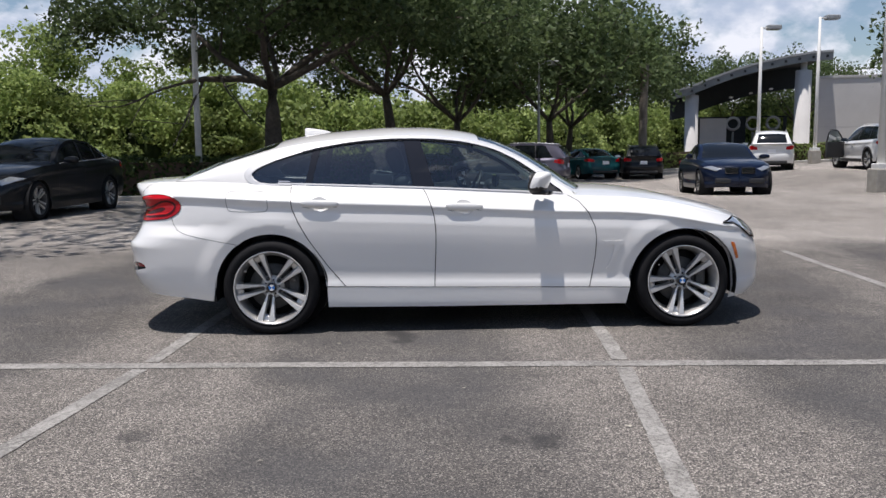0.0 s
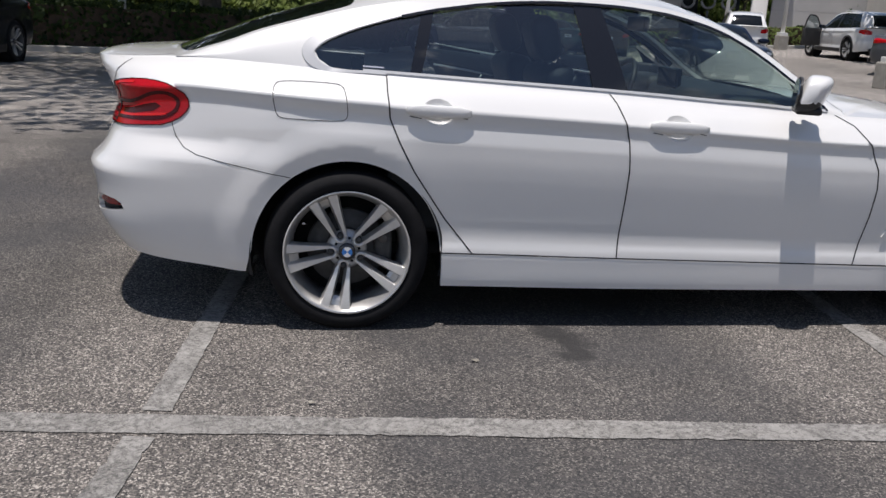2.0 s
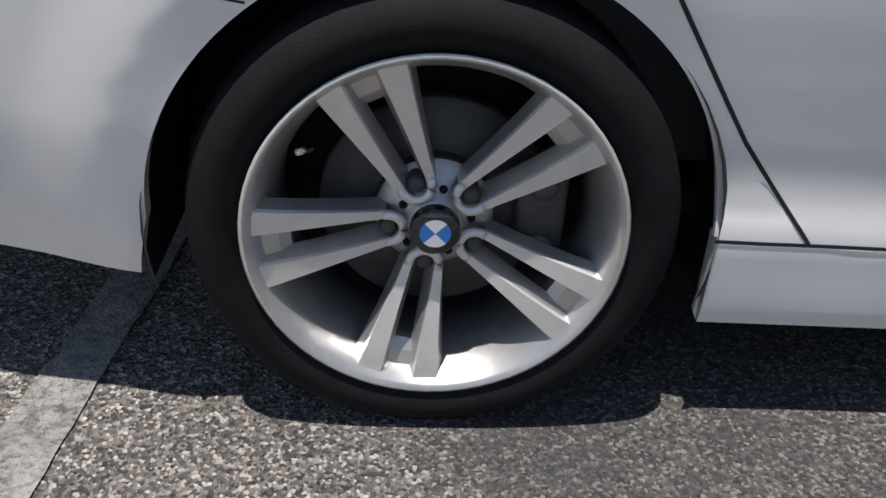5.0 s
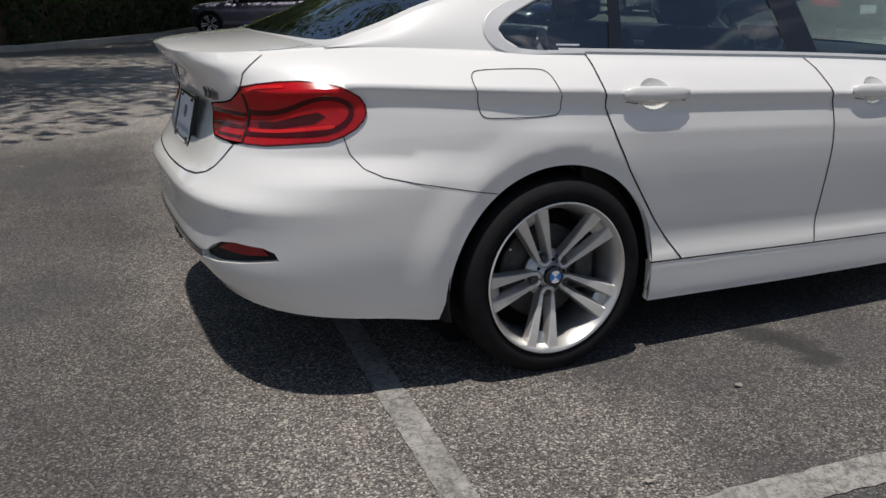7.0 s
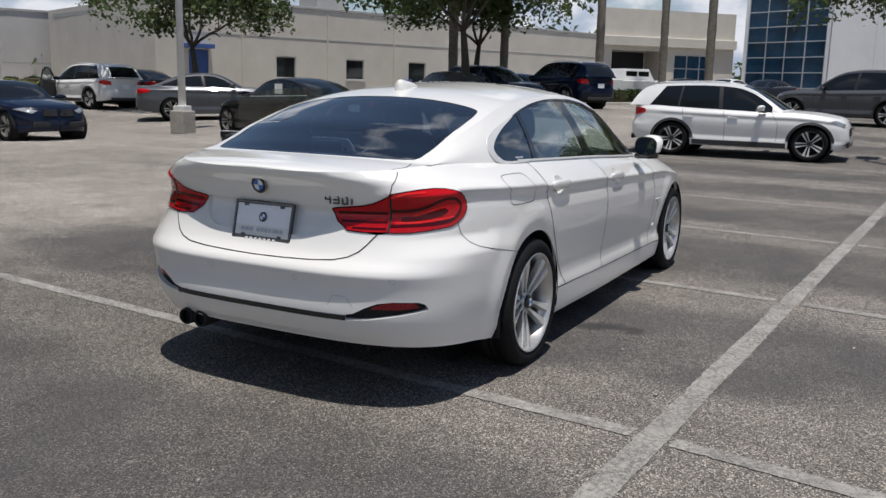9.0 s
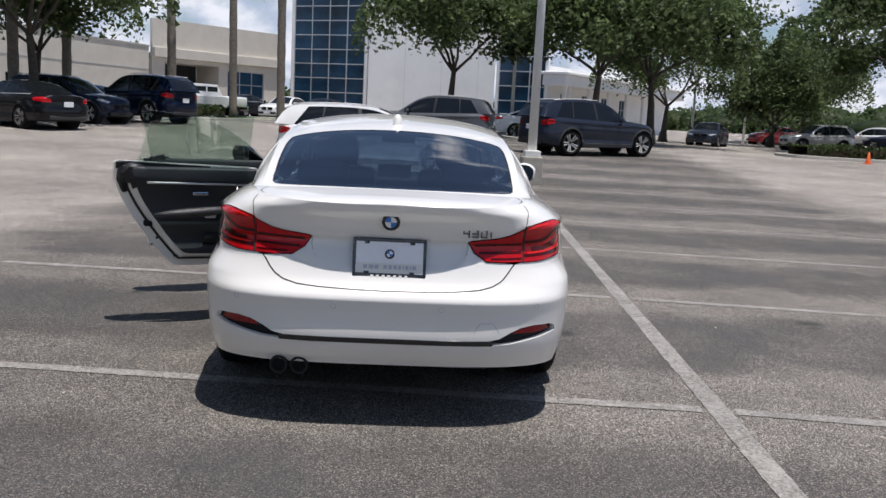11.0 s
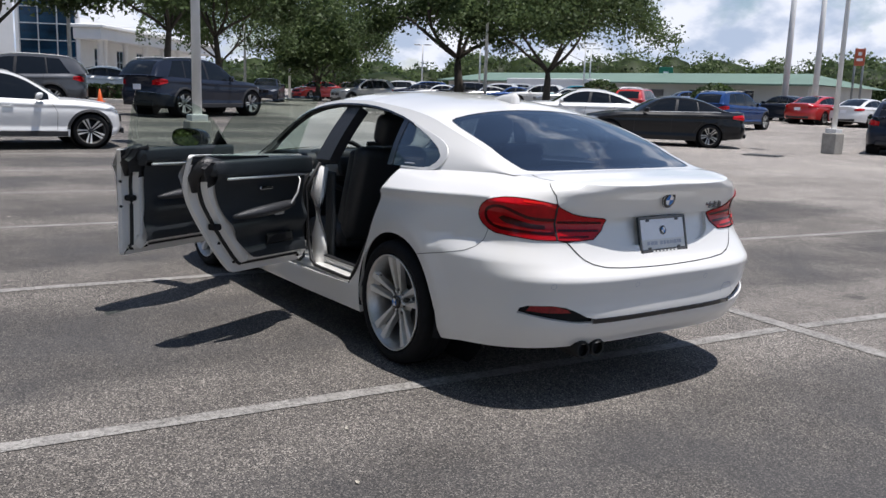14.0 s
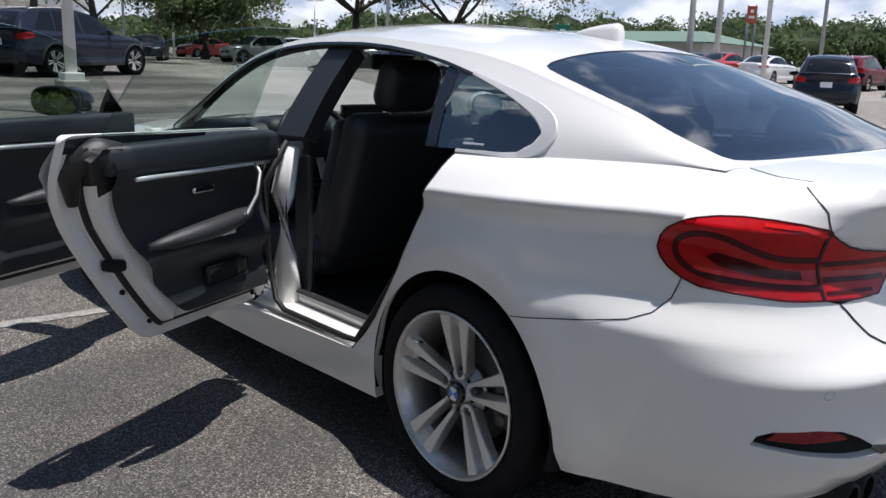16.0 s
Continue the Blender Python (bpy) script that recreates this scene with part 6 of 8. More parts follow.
# ---- buildings ----
M_cream = mat("cream_stucco", (0.60, 0.565, 0.50), 0.85, var=0.07, scale=0.8, bump=0.3, bscale=60)
M_whitewall = mat("white_metal_panel", (0.84, 0.84, 0.83), 0.55, var=0.05, scale=0.6)
M_greywall = mat("pale_grey_stucco", (0.50, 0.49, 0.475), 0.85, var=0.07, scale=0.7, bump=0.3, bscale=60)
M_roofedge = mat("grey_roof_metal", (0.20, 0.215, 0.22), 0.5, 0.4, var=0.15, scale=1.5)
# near-black for dark fittings; also holds shade under the canopy and in the bay
M_shade_fittings = mat("dark_shade_and_fittings", (0.022, 0.026, 0.03), 0.7, var=0.2, scale=1)
M_facade_glass = mat("blue_facade_glass", (0.012, 0.044, 0.085), 0.12, 0.0, spec=0.3, var=0.65, scale=0.35)
M_mullion = mat("pale_mullion", (0.52, 0.55, 0.57), 0.4, 0.6)
M_bluedoor = mat("blue_door_paint", (0.045, 0.10, 0.30), 0.5, var=0.1, scale=2)
M_darkwin = mat("dark_window", (0.012, 0.014, 0.017), 0.08, coat=0.8)
M_trimgrey = mat("grey_trim", (0.42, 0.42, 0.41), 0.6, var=0.08, scale=2)
M_pole = mat("white_pole_paint", (0.70, 0.70, 0.68), 0.5, var=0.06, scale=3)
M_polegrey = mat("galvanised_pole", (0.36, 0.37, 0.37), 0.5, 0.4, var=0.1, scale=3)
M_greenroof = mat("green_metal_roof", (0.13, 0.20, 0.155), 0.6, var=0.12, scale=0.3)
M_orangec = mat("orange_cone_plastic", (0.80, 0.14, 0.03), 0.5)
M_signgreen = mat("road_sign_green", (0.01, 0.16, 0.10), 0.4)
M_signred = mat("sign_orange_red", (0.45, 0.09, 0.04), 0.5)


def wall_frame(a, b):
    """Matrix with x along the wall from a to b, y outward to its right, z up."""
    a, b = Vector((*a, 0)), Vector((*b, 0))
    d = (b - a).normalized()
    return Matrix(((d.x, d.y, 0, a.x), (d.y, -d.x, 0, a.y), (0, 0, 1, 0), (0, 0, 0, 1))), (b - a).length


def wall_panel(name, m, length, z0, z1, openings, material, parent, thick=0.3):
    """Wall with rectangular openings (x0, x1, za, zb) cut right through; outer face at y = 0 of m."""
    xs = sorted({0, length, *[o[0] for o in openings], *[o[1] for o in openings]})
    zz = sorted({z0, z1, *[o[2] for o in openings], *[o[3] for o in openings]})
    bm = bmesh.new()
    for i in range(len(xs) - 1):
        for j in range(len(zz) - 1):
            cx, cz = (xs[i] + xs[i + 1]) / 2, (zz[j] + zz[j + 1]) / 2
            if any(o[0] < cx < o[1] and o[2] < cz < o[3] for o in openings):
                continue
            q = [(xs[i], zz[j]), (xs[i + 1], zz[j]), (xs[i + 1], zz[j + 1]), (xs[i], zz[j + 1])]
            fr = [bm.verts.new((x, 0, z)) for x, z in q]
            bk = [bm.verts.new((x, -thick, z)) for x, z in q]
            bm.faces.new(fr[::-1])
            bm.faces.new(bk)
            for k in range(4):
                bm.faces.new((fr[k], fr[(k + 1) % 4], bk[(k + 1) % 4], bk[k]))
    bmesh.ops.remove_doubles(bm, verts=bm.verts, dist=0.001)
    bm.transform(m)
    bmesh.ops.recalc_face_normals(bm, faces=bm.faces)
    return part(name, bm, material, parent)


def bar(name, m, x0, x1, y0, y1, z0, z1, material, parent, bevel=0.01, label=""):
    bm = box_bm(x1 - x0, y1 - y0, z1 - z0, ((x0 + x1) / 2, (y0 + y1) / 2, (z0 + z1) / 2), bevel, seg=1)
    bm.transform(m)
    bmesh.ops.recalc_face_normals(bm, faces=bm.faces)
    return part(name, bm, material, parent, label)


def window_unit(m, x0, x1, z0, z1, cols, rows, parent, pane=M_facade_glass, fr=M_mullion, w=0.07, name="window"):
    u = new(name)
    u.empty_display_size = 0.3
    u.parent = parent
    bar("window_frame", m, x0, x1, -0.16, -0.04, z0, z0 + w, fr, u)
    bar("window_frame", m, x0, x1, -0.16, -0.04, z1 - w, z1, fr, u)
    for i in range(cols + 1):
        x = x0 + (x1 - x0 - w) * i / cols
        bar("mullion", m, x, x + w, -0.158, -0.042, z0 + w, z1 - w, fr, u, 0.005)
    for j in range(1, rows):
        z = z0 + (z1 - z0) * j / rows
        bar("transom", m, x0, x1, -0.150, -0.05, z - w / 2, z + w / 2, fr, u, 0.005)
    for i in range(cols):
        for j in range(rows):
            xa, xb = x0 + (x1 - x0) * i / cols, x0 + (x1 - x0) * (i + 1) / cols
            za, zb = z0 + (z1 - z0) * j / rows, z0 + (z1 - z0) * (j + 1) / rows
            bar("pane", m, xa + w / 2, xb - w / 2, -0.12, -0.10, za + w / 2, zb - w / 2, pane, u, 0)
    return u


def main_building():
    b = thing("dealership_building", "long pale dealership building with dark windows and a blue glass entrance", "building")
    # plain cream wing
    a0, a1 = (26.7, 29.7), (58.6, 18.4)
    m, L = wall_frame(a0, a1)
    g0 = 0.2
    top = 6.15
    wins = [(6.65, 7.9, 2.45, 3.6), (11.2, 12.5, 2.45, 3.6), (15.8, 17.2, 2.45, 3.6), (20.6, 21.9, 2.45, 3.6)]
    door = (1.7, 2.75, 0.2, 3.75)
    wall_panel("wing_wall", m, L, 0.0, top, [*wins, door], M_cream, b)
    for w in wins:
        window_unit(m, *w, 1, 1, b, M_darkwin, M_trimgrey, 0.06)
        bar("window_sill", m, w[0] - 0.05, w[1] + 0.05, 0.003, 0.07, w[2] - 0.09, w[2], M_trimgrey, b)
    bar("blue_door", m, door[0], door[1], -0.10, -0.03, door[2], door[3], M_bluedoor, b, 0.01, "blue painted steel door")
    bar("door_canopy", m, door[0] - 0.35, door[1] + 0.1, 0.003, 0.55, 3.8, 4.0, M_bluedoor, b)
    bar("parapet_cap", m, -0.1, L + 0.05, -0.36, 0.05, top, top + 0.14, M_trimgrey, b)
    bar("wall_band", m, 0.02, L - 0.02, 0.003, 0.02, 4.55, 4.61, M_trimgrey, b, 0.004)
    for x in (4.6, 9.9, 14.6, 19.6):
        bar("downpipe", m, x, x + 0.09, 0.003, 0.10, 0.3, top - 0.2, M_cream, b)
    bar("roof_unit", m, 12.0, 14.0, -6.0, -4.0, 6.3, 7.3, M_trimgrey, b)
    bar("wing_roof", m, 0.02, L - 0.02, -14, -0.31, 5.7, 5.9, M_trimgrey, b, 0)
    mm, LL = wall_frame((26.7 + 5.0, 29.7 + 14.0), (26.7, 29.7))
    wall_panel("wing_end_wall", mm, LL - 0.32, 0.0, top, [], M_cream, b)
    # entry part
    e0, e1 = (58.8, 18.2), (67.4, 10.2)
    m, L = wall_frame(e0, e1)
    bay, pane = (1.0, 5.6, 0.6, 5.2), (6.4, 9.9, 0.9, 5.0)
    wall_panel("entry_wall", m, L, 0.0, 8.2, [bay, pane], M_cream, b)
    window_unit(m, *pane, 3, 4, b)
    # back of the bay, coloured near-black for the shade of the deep opening
    bar("bay_back", m, bay[0], bay[1], -3.2, -3.0, 0.6, 5.2, M_shade_fittings, b)
    bar("bay_side", m, bay[0] - 0.2, bay[0] - 0.001, -3.0, -0.3, 0.6, 5.2, M_cream, b)
    bar("bay_side", m, bay[1] + 0.001, bay[1] + 0.2, -3.0, -0.3, 0.6, 5.2, M_cream, b)
    bar("bay_ceiling", m, bay[0] - 0.2, bay[1] + 0.2, -3.2, -0.3, 5.21, 5.4, M_cream, b)
    bar("entry_band", m, 0.0, L, 0.003, 0.35, 5.5, 6.2, M_cream, b, 0.03)
    # blue glass
    g0_, g1_ = (68.1, 9.6), (65.0, 3.2)
    m, L = wall_frame(g0_, g1_)
    wall_panel("glass_surround", m, L, 0.0, 13.4, [(0.25, L - 0.25, 0.4, 12.9)], M_whitewall, b)
    window_unit(m, 0.25, L - 0.25, 0.4, 12.9, 4, 11, b, name="glass_front")
    bar("glass_door", m, 1.0, 1.9, -0.05, 0.02, 0.5, 2.9, M_mullion, b, 0.01)
    bar("glass_door_pane", m, 1.1, 1.8, 0.021, 0.03, 0.6, 2.8, M_darkwin, b, 0)
    # white block
    w0, w1 = (64.9, 3.1), (64.0, -6.9)
    m, L = wall_frame(w0, w1)
    wall_panel("white_wall", m, L, 0.0, 13.4, [], M_whitewall, b)
    for x in (3.5, 6.8):
        bar("wall_lamp", m, x, x + 0.16, 0.003, 0.14, 2.6, 3.1, M_shade_fittings, b)
    for x in (2.9, 5.8, 8.7):
        bar("panel_joint", m, x, x + 0.015, 0.001, 0.004, 0.2, 13.4, M_trimgrey, b, 0)
    # second glass
    h0, h1 = (63.9, -7.0), (62.1, -10.8)
    m, L = wall_frame(h0, h1)
    wall_panel("glass_surround", m, L, 0.0, 13.4, [(0.2, L - 0.2, 0.4, 12.9)], M_whitewall, b)
    window_unit(m, 0.2, L - 0.2, 0.4, 12.9, 3, 11, b, name="glass_front")
    bar("glass_door", m, 0.45, 1.35, -0.05, 0.02, 0.5, 2.8, M_mullion, b, 0.01)
    bar("glass_door_pane", m, 0.53, 1.27, 0.021, 0.03, 0.6, 2.7, M_darkwin, b, 0)
    # receding colonnade
    c0, c1 = (62.2, -10.9), (84.0, -27.0)
    m, L = wall_frame(c0, c1)
    ops = [(2.2, 4.2, 1.0, 4.6), (6.2, 8.2, 1.0, 4.6), (10.2, 12.2, 1.0, 4.6), (14.2, 16.2, 1.0, 4.6)]
    wall_panel("colonnade_wall", m, L, 0.0, 6.6, ops, M_whitewall, b)
    for o in ops:
        window_unit(m, *o, 3, 4, b)
    for x in (0.6, 1.4, 5.2, 9.2, 13.2, 17.2):
        v, f = lathe([(0.26, 0.2), (0.26, 0.5), (0.2, 0.55), (0.19, 4.9), (0.25, 4.95), (0.25, 5.1)], 16, "Z")
        o = mesh_ob("column", v, f, M_whitewall, b)
        p = m @ Vector((x, 1.1, 0))
        o.location = p
    bar("entablature", m, -0.3, L, -0.4, 1.6, 5.1, 5.9, M_whitewall, b, 0.05)
    bar("cornice", m, -0.5, L + 0.2, -0.5, 1.85, 5.9, 6.15, M_whitewall, b, 0.05)
    b.location.z = -0.8
    return b


main_building()


def service_building():
    b = thing("service_canopy_building", "grey service building with a curved steel canopy on round columns", "building")
    # front edge runs from the low left column to the tall right column
    A, C = Vector((20.5, 48.3)), Vector((28.5, 45.9))
    d = (C - A).normalized()
    n = Vector((d.y, -d.x))
    L = (C - A).length
    prof = [(-0.12, 5.55), (0.0, 5.75), (0.15, 6.25), (0.32, 6.75), (0.5, 7.15), (0.68, 7.45), (0.85, 7.65), (1.0, 7.72)]

    def sheet(nm, dz, th, y0, y1, material, par=b):
        vs, fs = [], []
        for t, z in prof:
            for yy in (y0, y1):
                p = A + d * (L * t) + n * yy
                vs += [(p.x, p.y, z + dz), (p.x, p.y, z + dz - th)]
        for i in range(len(prof) - 1):
            o = i * 4
            fs += [(o, o + 4, o + 6, o + 2), (o + 1, o + 3, o + 7, o + 5), (o, o + 1, o + 5, o + 4), (o + 2, o + 6, o + 7, o + 3)]
        e = (len(prof) - 1) * 4
        fs += [(0, 2, 3, 1), (e, e + 1, e + 3, e + 2)]
        return mesh_ob(nm, vs, fs, material, par, smooth=False)
    sheet("canopy_roof", 0.12, 0.12, -11, 0.5, M_polegrey)
    sheet("canopy_fascia", 0.0, 0.45, 0.15, 0.4, M_roofedge)
    # soffit and header: the shade below the roof is painted in
    sheet("canopy_soffit", -0.02, 0.05, -10.8, 0.12, M_shade_fittings)
    sheet("canopy_header", -0.06, 1.5, -9.3, -9.0, M_shade_fittings)
    for i in range(12):
        t = -0.08 + 1.04 * i / 11
        z = float(spline([p[0] for p in prof], [p[1] for p in prof])(t))
        p = A + d * (L * t) + n * 0.42
        part("fascia_bracket", box_bm(0.14, 0.10, 0.16, (p.x, p.y, z - 0.22), 0.02), M_shade_fittings, b)
    for t, r, h in ((0.02, 0.42, 5.35), (0.815, 0.48, 6.75)):
        p = A + d * (L * t) + n * -0.3
        v, f = lathe([(r + 0.1, 0.2), (r + 0.1, 0.5), (r, 0.55), (r, h - 0.05), (r * 0.4, h), (r * 0.4, h + 0.6)], 24, "Z")
        o = mesh_ob("column", v, f, M_greywall, b)
        o.location = (p.x, p.y, 0)
    m, W = wall_frame((27.97, 46.7), (36.1, 43.5))
    wall_panel("side_wall", m, W, 0.0, 6.2, [(W - 2.3, W - 0.9, 0.4, 3.2)], M_greywall, b)
    bar("side_door", m, W - 2.3, W - 0.9, -0.12, -0.05, 0.4, 2.3, M_trimgrey, b)
    bar("side_door_light", m, W - 2.3, W - 0.9, -0.12, -0.06, 2.35, 3.2, M_darkwin, b)
    bar("wall_cap", m, -0.05, W + 0.05, -0.36, 0.06, 6.2, 6.35, M_trimgrey, b)
    bar("wall_joint", m, 0.0, W, 0.002, 0.006, 3.2, 3.23, M_trimgrey, b, 0)
    m2, W2 = wall_frame((36.1, 43.3), (42.0, 55.0))
    wall_panel("end_wall", m2, W2, 0.0, 6.2, [], M_greywall, b)
    # back wall of the drive-through, interior shade put into its dark colour, and its low walls
    m3, W3 = wall_frame(tuple(A + d * (L * 0.02) - n * 9), tuple(A + d * (L * 0.86) - n * 9))
    wall_panel("back_wall", m3, W3, 0.0, 4.2, [(W3 * 0.60, W3 * 0.97, 0.2, 4.1)], M_shade_fittings, b)
    m4, W4 = wall_frame(tuple(A + d * (L * 0.10) - n * 2.5), tuple(A + d * (L * 0.30) - n * 2.5))
    wall_panel("low_wall", m4, W4, 0.0, 3.9, [], M_greywall, b)
    # wash drums and lamps under the canopy
    for k, t in enumerate((0.354, 0.505, 0.655)):
        p = A + d * (L * t) - n * 3.0
        ring = [(p.x + d.x * 0.40 * math.cos(a), p.y + d.y * 0.40 * math.cos(a), 3.55 + 0.40 * math.sin(a)) for a in np.linspace(0, 2 * math.pi, 25)[:-1]]
        v, f = sweep(ring, 0.085, 8, True)
        mesh_ob("wash_drum", v, f, M_trimgrey, b)
        part("drum_stand", join_bm(box_bm(0.12, 0.12, 2.8, (p.x, p.y, 1.6), 0.02), box_bm(0.5, 0.4, 0.9, (p.x + 0.4, p.y, 1.0), 0.05)), M_roofedge, b)
        part("lamp_head", box_bm(0.2, 0.2, 0.12, (p.x, p.y + 0.5, 5.3 + 0.25 * k), 0.03), M_wht, b)
    b.location = (-0.75, -0.4, -0.95)
    return b


service_building()


def far_building():
    b = thing("green_roof_building", "long low building with a green metal roof", "building")
    m, L = wall_frame((90, -62), (41, -66))
    m = m @ Matrix.Translation((0, 0, 0.6))
    bar("far_wall", m, 0, L, -12, 0, 0.0, 2.5, M_greywall, b, 0)
    vs = [m @ Vector(p) for p in ((-1, 1.2, 2.4), (L + 1, 1.2, 2.4), (L + 1, 1.2, 2.55), (-1, 1.2, 2.55), (1, -6, 3.7), (L - 3, -6, 3.7), (-1, -13, 2.4), (L + 1, -13, 2.4))]
    mesh_ob("metal_roof", vs, [(0, 1, 2, 3), (3, 2, 5, 4), (4, 5, 7, 6), (2, 7, 5), (3, 4, 6)], M_greenroof, b, smooth=False)
    for i in range(9):
        bar("far_window", m, 2 + i * 5.0, 4 + i * 5.0, 0.003, 0.03, 0.9, 1.9, M_darkwin, b, 0)
    bar("white_trailer", m, 20, 32, 6, 8.5, 0.2, 2.6, M_whitewall, b, 0.05)


far_building()


# ---- lamp posts, kerbs, islands ----
def lamp_post(x, y, h=7.6, base=True, r=0.10, material=M_pole, head="box", yaw=0.0, br=0.36):
    z = gz(x, y)
    t = thing("lamp_post", "tall white lamp post on a square concrete base" if base else "slim tall lamp post", "lamp post", pose(x, y, z, 0, 0, yaw), "lamp posts")
    zb_ = 0.0
    if base:
        part("concrete_base", box_bm(br * 2, br * 2, 0.62, (0, 0, 0.29), 0.03), M_concrete, t)
        part("base_plate", box_bm(0.34, 0.34, 0.13, (0, 0, 0.66), 0.015), material, t)
        zb_ = 0.7
    v, f = sweep([(0, 0, zb_ - 0.02), (0, 0, h * 0.5), (0, 0, h)], [r, r * 0.85, r * 0.65], 14)
    mesh_ob("pole", v, f, material, t)
    if head == "box":
        a = part("lamp_arm", box_bm(0.35, 0.07, 0.07, (0.2, 0, h - 0.05), 0.015), material, t)
        hd = part("lamp_head", box_bm(0.62, 0.42, 0.2, (0.55, 0, h - 0.02), 0.05), M_polegrey, t)
        part("lamp_lens", box_bm(0.5, 0.34, 0.02, (0.55, 0, h - 0.128), 0.004), M_lens, hd)
    elif head == "twin":
        for s in (-1, 1):
            part("lamp_head", box_bm(0.75, 0.34, 0.16, (s * 0.6, 0, h), 0.05), M_wht, t)
        part("lamp_arm", box_bm(0.8, 0.08, 0.08, (0, 0, h - 0.03), 0.01), material, t)
    return t


lamp_post(13.87, -2.8, 8.6, br=0.225)
lamp_post(13.2, 14.6, 8.6, br=0.235)
lamp_post(10.7, -20.6, 8.4, br=0.22, r=0.075)
lamp_post(-4.7, 18.3, 8.0, base=False, r=0.095)
lamp_post(7.2, 31.0, 5.1, base=False, r=0.07, material=M_polegrey)
lamp_post(17.6, 32.3, 6.3, r=0.09, yaw=0, br=0.22)
lamp_post(20.2, 32.1, 6.6, r=0.09, yaw=0, br=0.22)
lamp_post(34.2, -25.6, 8.8, br=0.25)
lamp_post(37.9, -5.25, 8.0, base=False, r=0.09)
lamp_post(26.2, -40.9, 9.5, base=False, r=0.19)
lamp_post(26.7, -44.6, 9.5, base=False, r=0.19)
lamp_post(52.0, -19.0, 6.2, base=False, r=0.09)
lamp_post(57.0, -24.5, 6.4, base=False, r=0.09)
for x, y, h in ((62, -46, 5.2), (58.5, -56, 5.6), (66, -64, 5.6), (78, -50, 5.6)):
    lamp_post(x, y, h, base=False, r=0.1, head="twin", yaw=40)
lamp_post(36.5, -79, 14, base=False, r=0.2, material=M_polegrey, head="")


def kerb_run(name, pts, w=0.16, h=0.14, label="pale concrete kerb"):
    vs, fs = [], []
    P = [Vector(p) for p in pts]
    for i, p in enumerate(P):
        a, b = P[max(0, i - 1)], P[min(len(P) - 1, i + 1)]
        d = (b - a).normalized()
        s = Vector((-d.y, d.x)) * w / 2
        z = gz(p.x, p.y)
        for q, zz in ((p - s, -0.02), (p - s * 0.9, h - 0.02), (p - s * 0.6, h), (p + s * 0.6, h), (p + s * 0.9, h - 0.02), (p + s, -0.02)):
            vs.append((q.x, q.y, z + zz))
    for i in range(len(P) - 1):
        for k in range(5):
            fs.append((i * 6 + k, (i + 1) * 6 + k, (i + 1) * 6 + k + 1, i * 6 + k + 1))
    fs += [tuple(range(6)), tuple((len(P) - 1) * 6 + k for k in range(6))[::-1]]
    return tagged(mesh_ob(name, vs, fs, M_kerb, smooth=False), label, "kerb", kind="structure")


HEDGE = [(-40, 7.0), (-25, 11.5), (-7, 17.4), (-2.5, 19.4), (1.0, 25.4), (3.5, 31.0), (9.5, 36.2), (13.0, 37.2)]
HEDGE2 = [(13.2, 37.2), (18.6, 34.2), (24.6, 33.9)]


def offset_line(pts, d):
    out = []
    for i, p in enumerate(pts):
        a, b = Vector(pts[max(0, i - 1)]), Vector(pts[min(len(pts) - 1, i + 1)])
        t = (b - a).normalized()
        out.append(Vector(p) + Vector((t.y, -t.x)) * d)
    return out


kerb_run("kerb_hedge", offset_line(HEDGE + HEDGE2[1:], 0.95))


def bed(name, pts, material, label, lift=0.1):
    vs = [(p[0], p[1], gz(p[0], p[1]) + lift) for p in pts]
    return tagged(mesh_ob(name, vs, [tuple(range(len(vs)))], material, smooth=False), label, "planting", kind="structure")


M_mulch = mat("brown_mulch", (0.085, 0.06, 0.04), 0.95, var=0.4, scale=6, bump=0.8, bscale=50)
o1, o2 = offset_line(HEDGE + HEDGE2[1:], 0.92), offset_line(HEDGE + HEDGE2[1:], -45)
vs, fs = [], []
for p, q in zip(o1, o2):
    vs += [(p.x, p.y, gz(p.x, p.y) + 0.11), (q.x, q.y, gz(p.x, p.y) + 0.6)]
for i in range(len(o1) - 1):
    fs.append((2 * i, 2 * i + 2, 2 * i + 3, 2 * i + 1))
tagged(mesh_ob("ground_planting", vs, fs, M_mulch, smooth=False), "mulched planting ground behind the kerb", "ground", kind="structure")


def island(cx, cy, lx, ly, yaw, plant=M_grass, label="planted island inside a pale kerb"):
    P = []
    for i in range(28):
        a = 2 * math.pi * i / 28
        c, s = math.cos(a), math.sin(a)
        P.append(Matrix.Rotation(radians(yaw), 2) @ Vector((math.copysign(abs(c) ** 0.5, c) * lx, math.copysign(abs(s) ** 0.5, s) * ly)) + Vector((cx, cy)))
    kerb_run("kerb_island", P + [P[0]])
    bed("island_bed", P, plant, label)


island(33.6, -21.6, 4.6, 1.5, -88)
island(37.6, -2.9, 3.2, 1.2, -30)
island(29.3, 13.6, 2.6, 1.2, 40)
island(41.0, 9.8, 8.0, 1.4, -30)
island(33.5, -7.4, 2.0, 3.0, 0)
bed("verge", [(15, -46), (45, -42), (60, -60), (20, -64)], M_grass, "mown grass verge", 0.05)


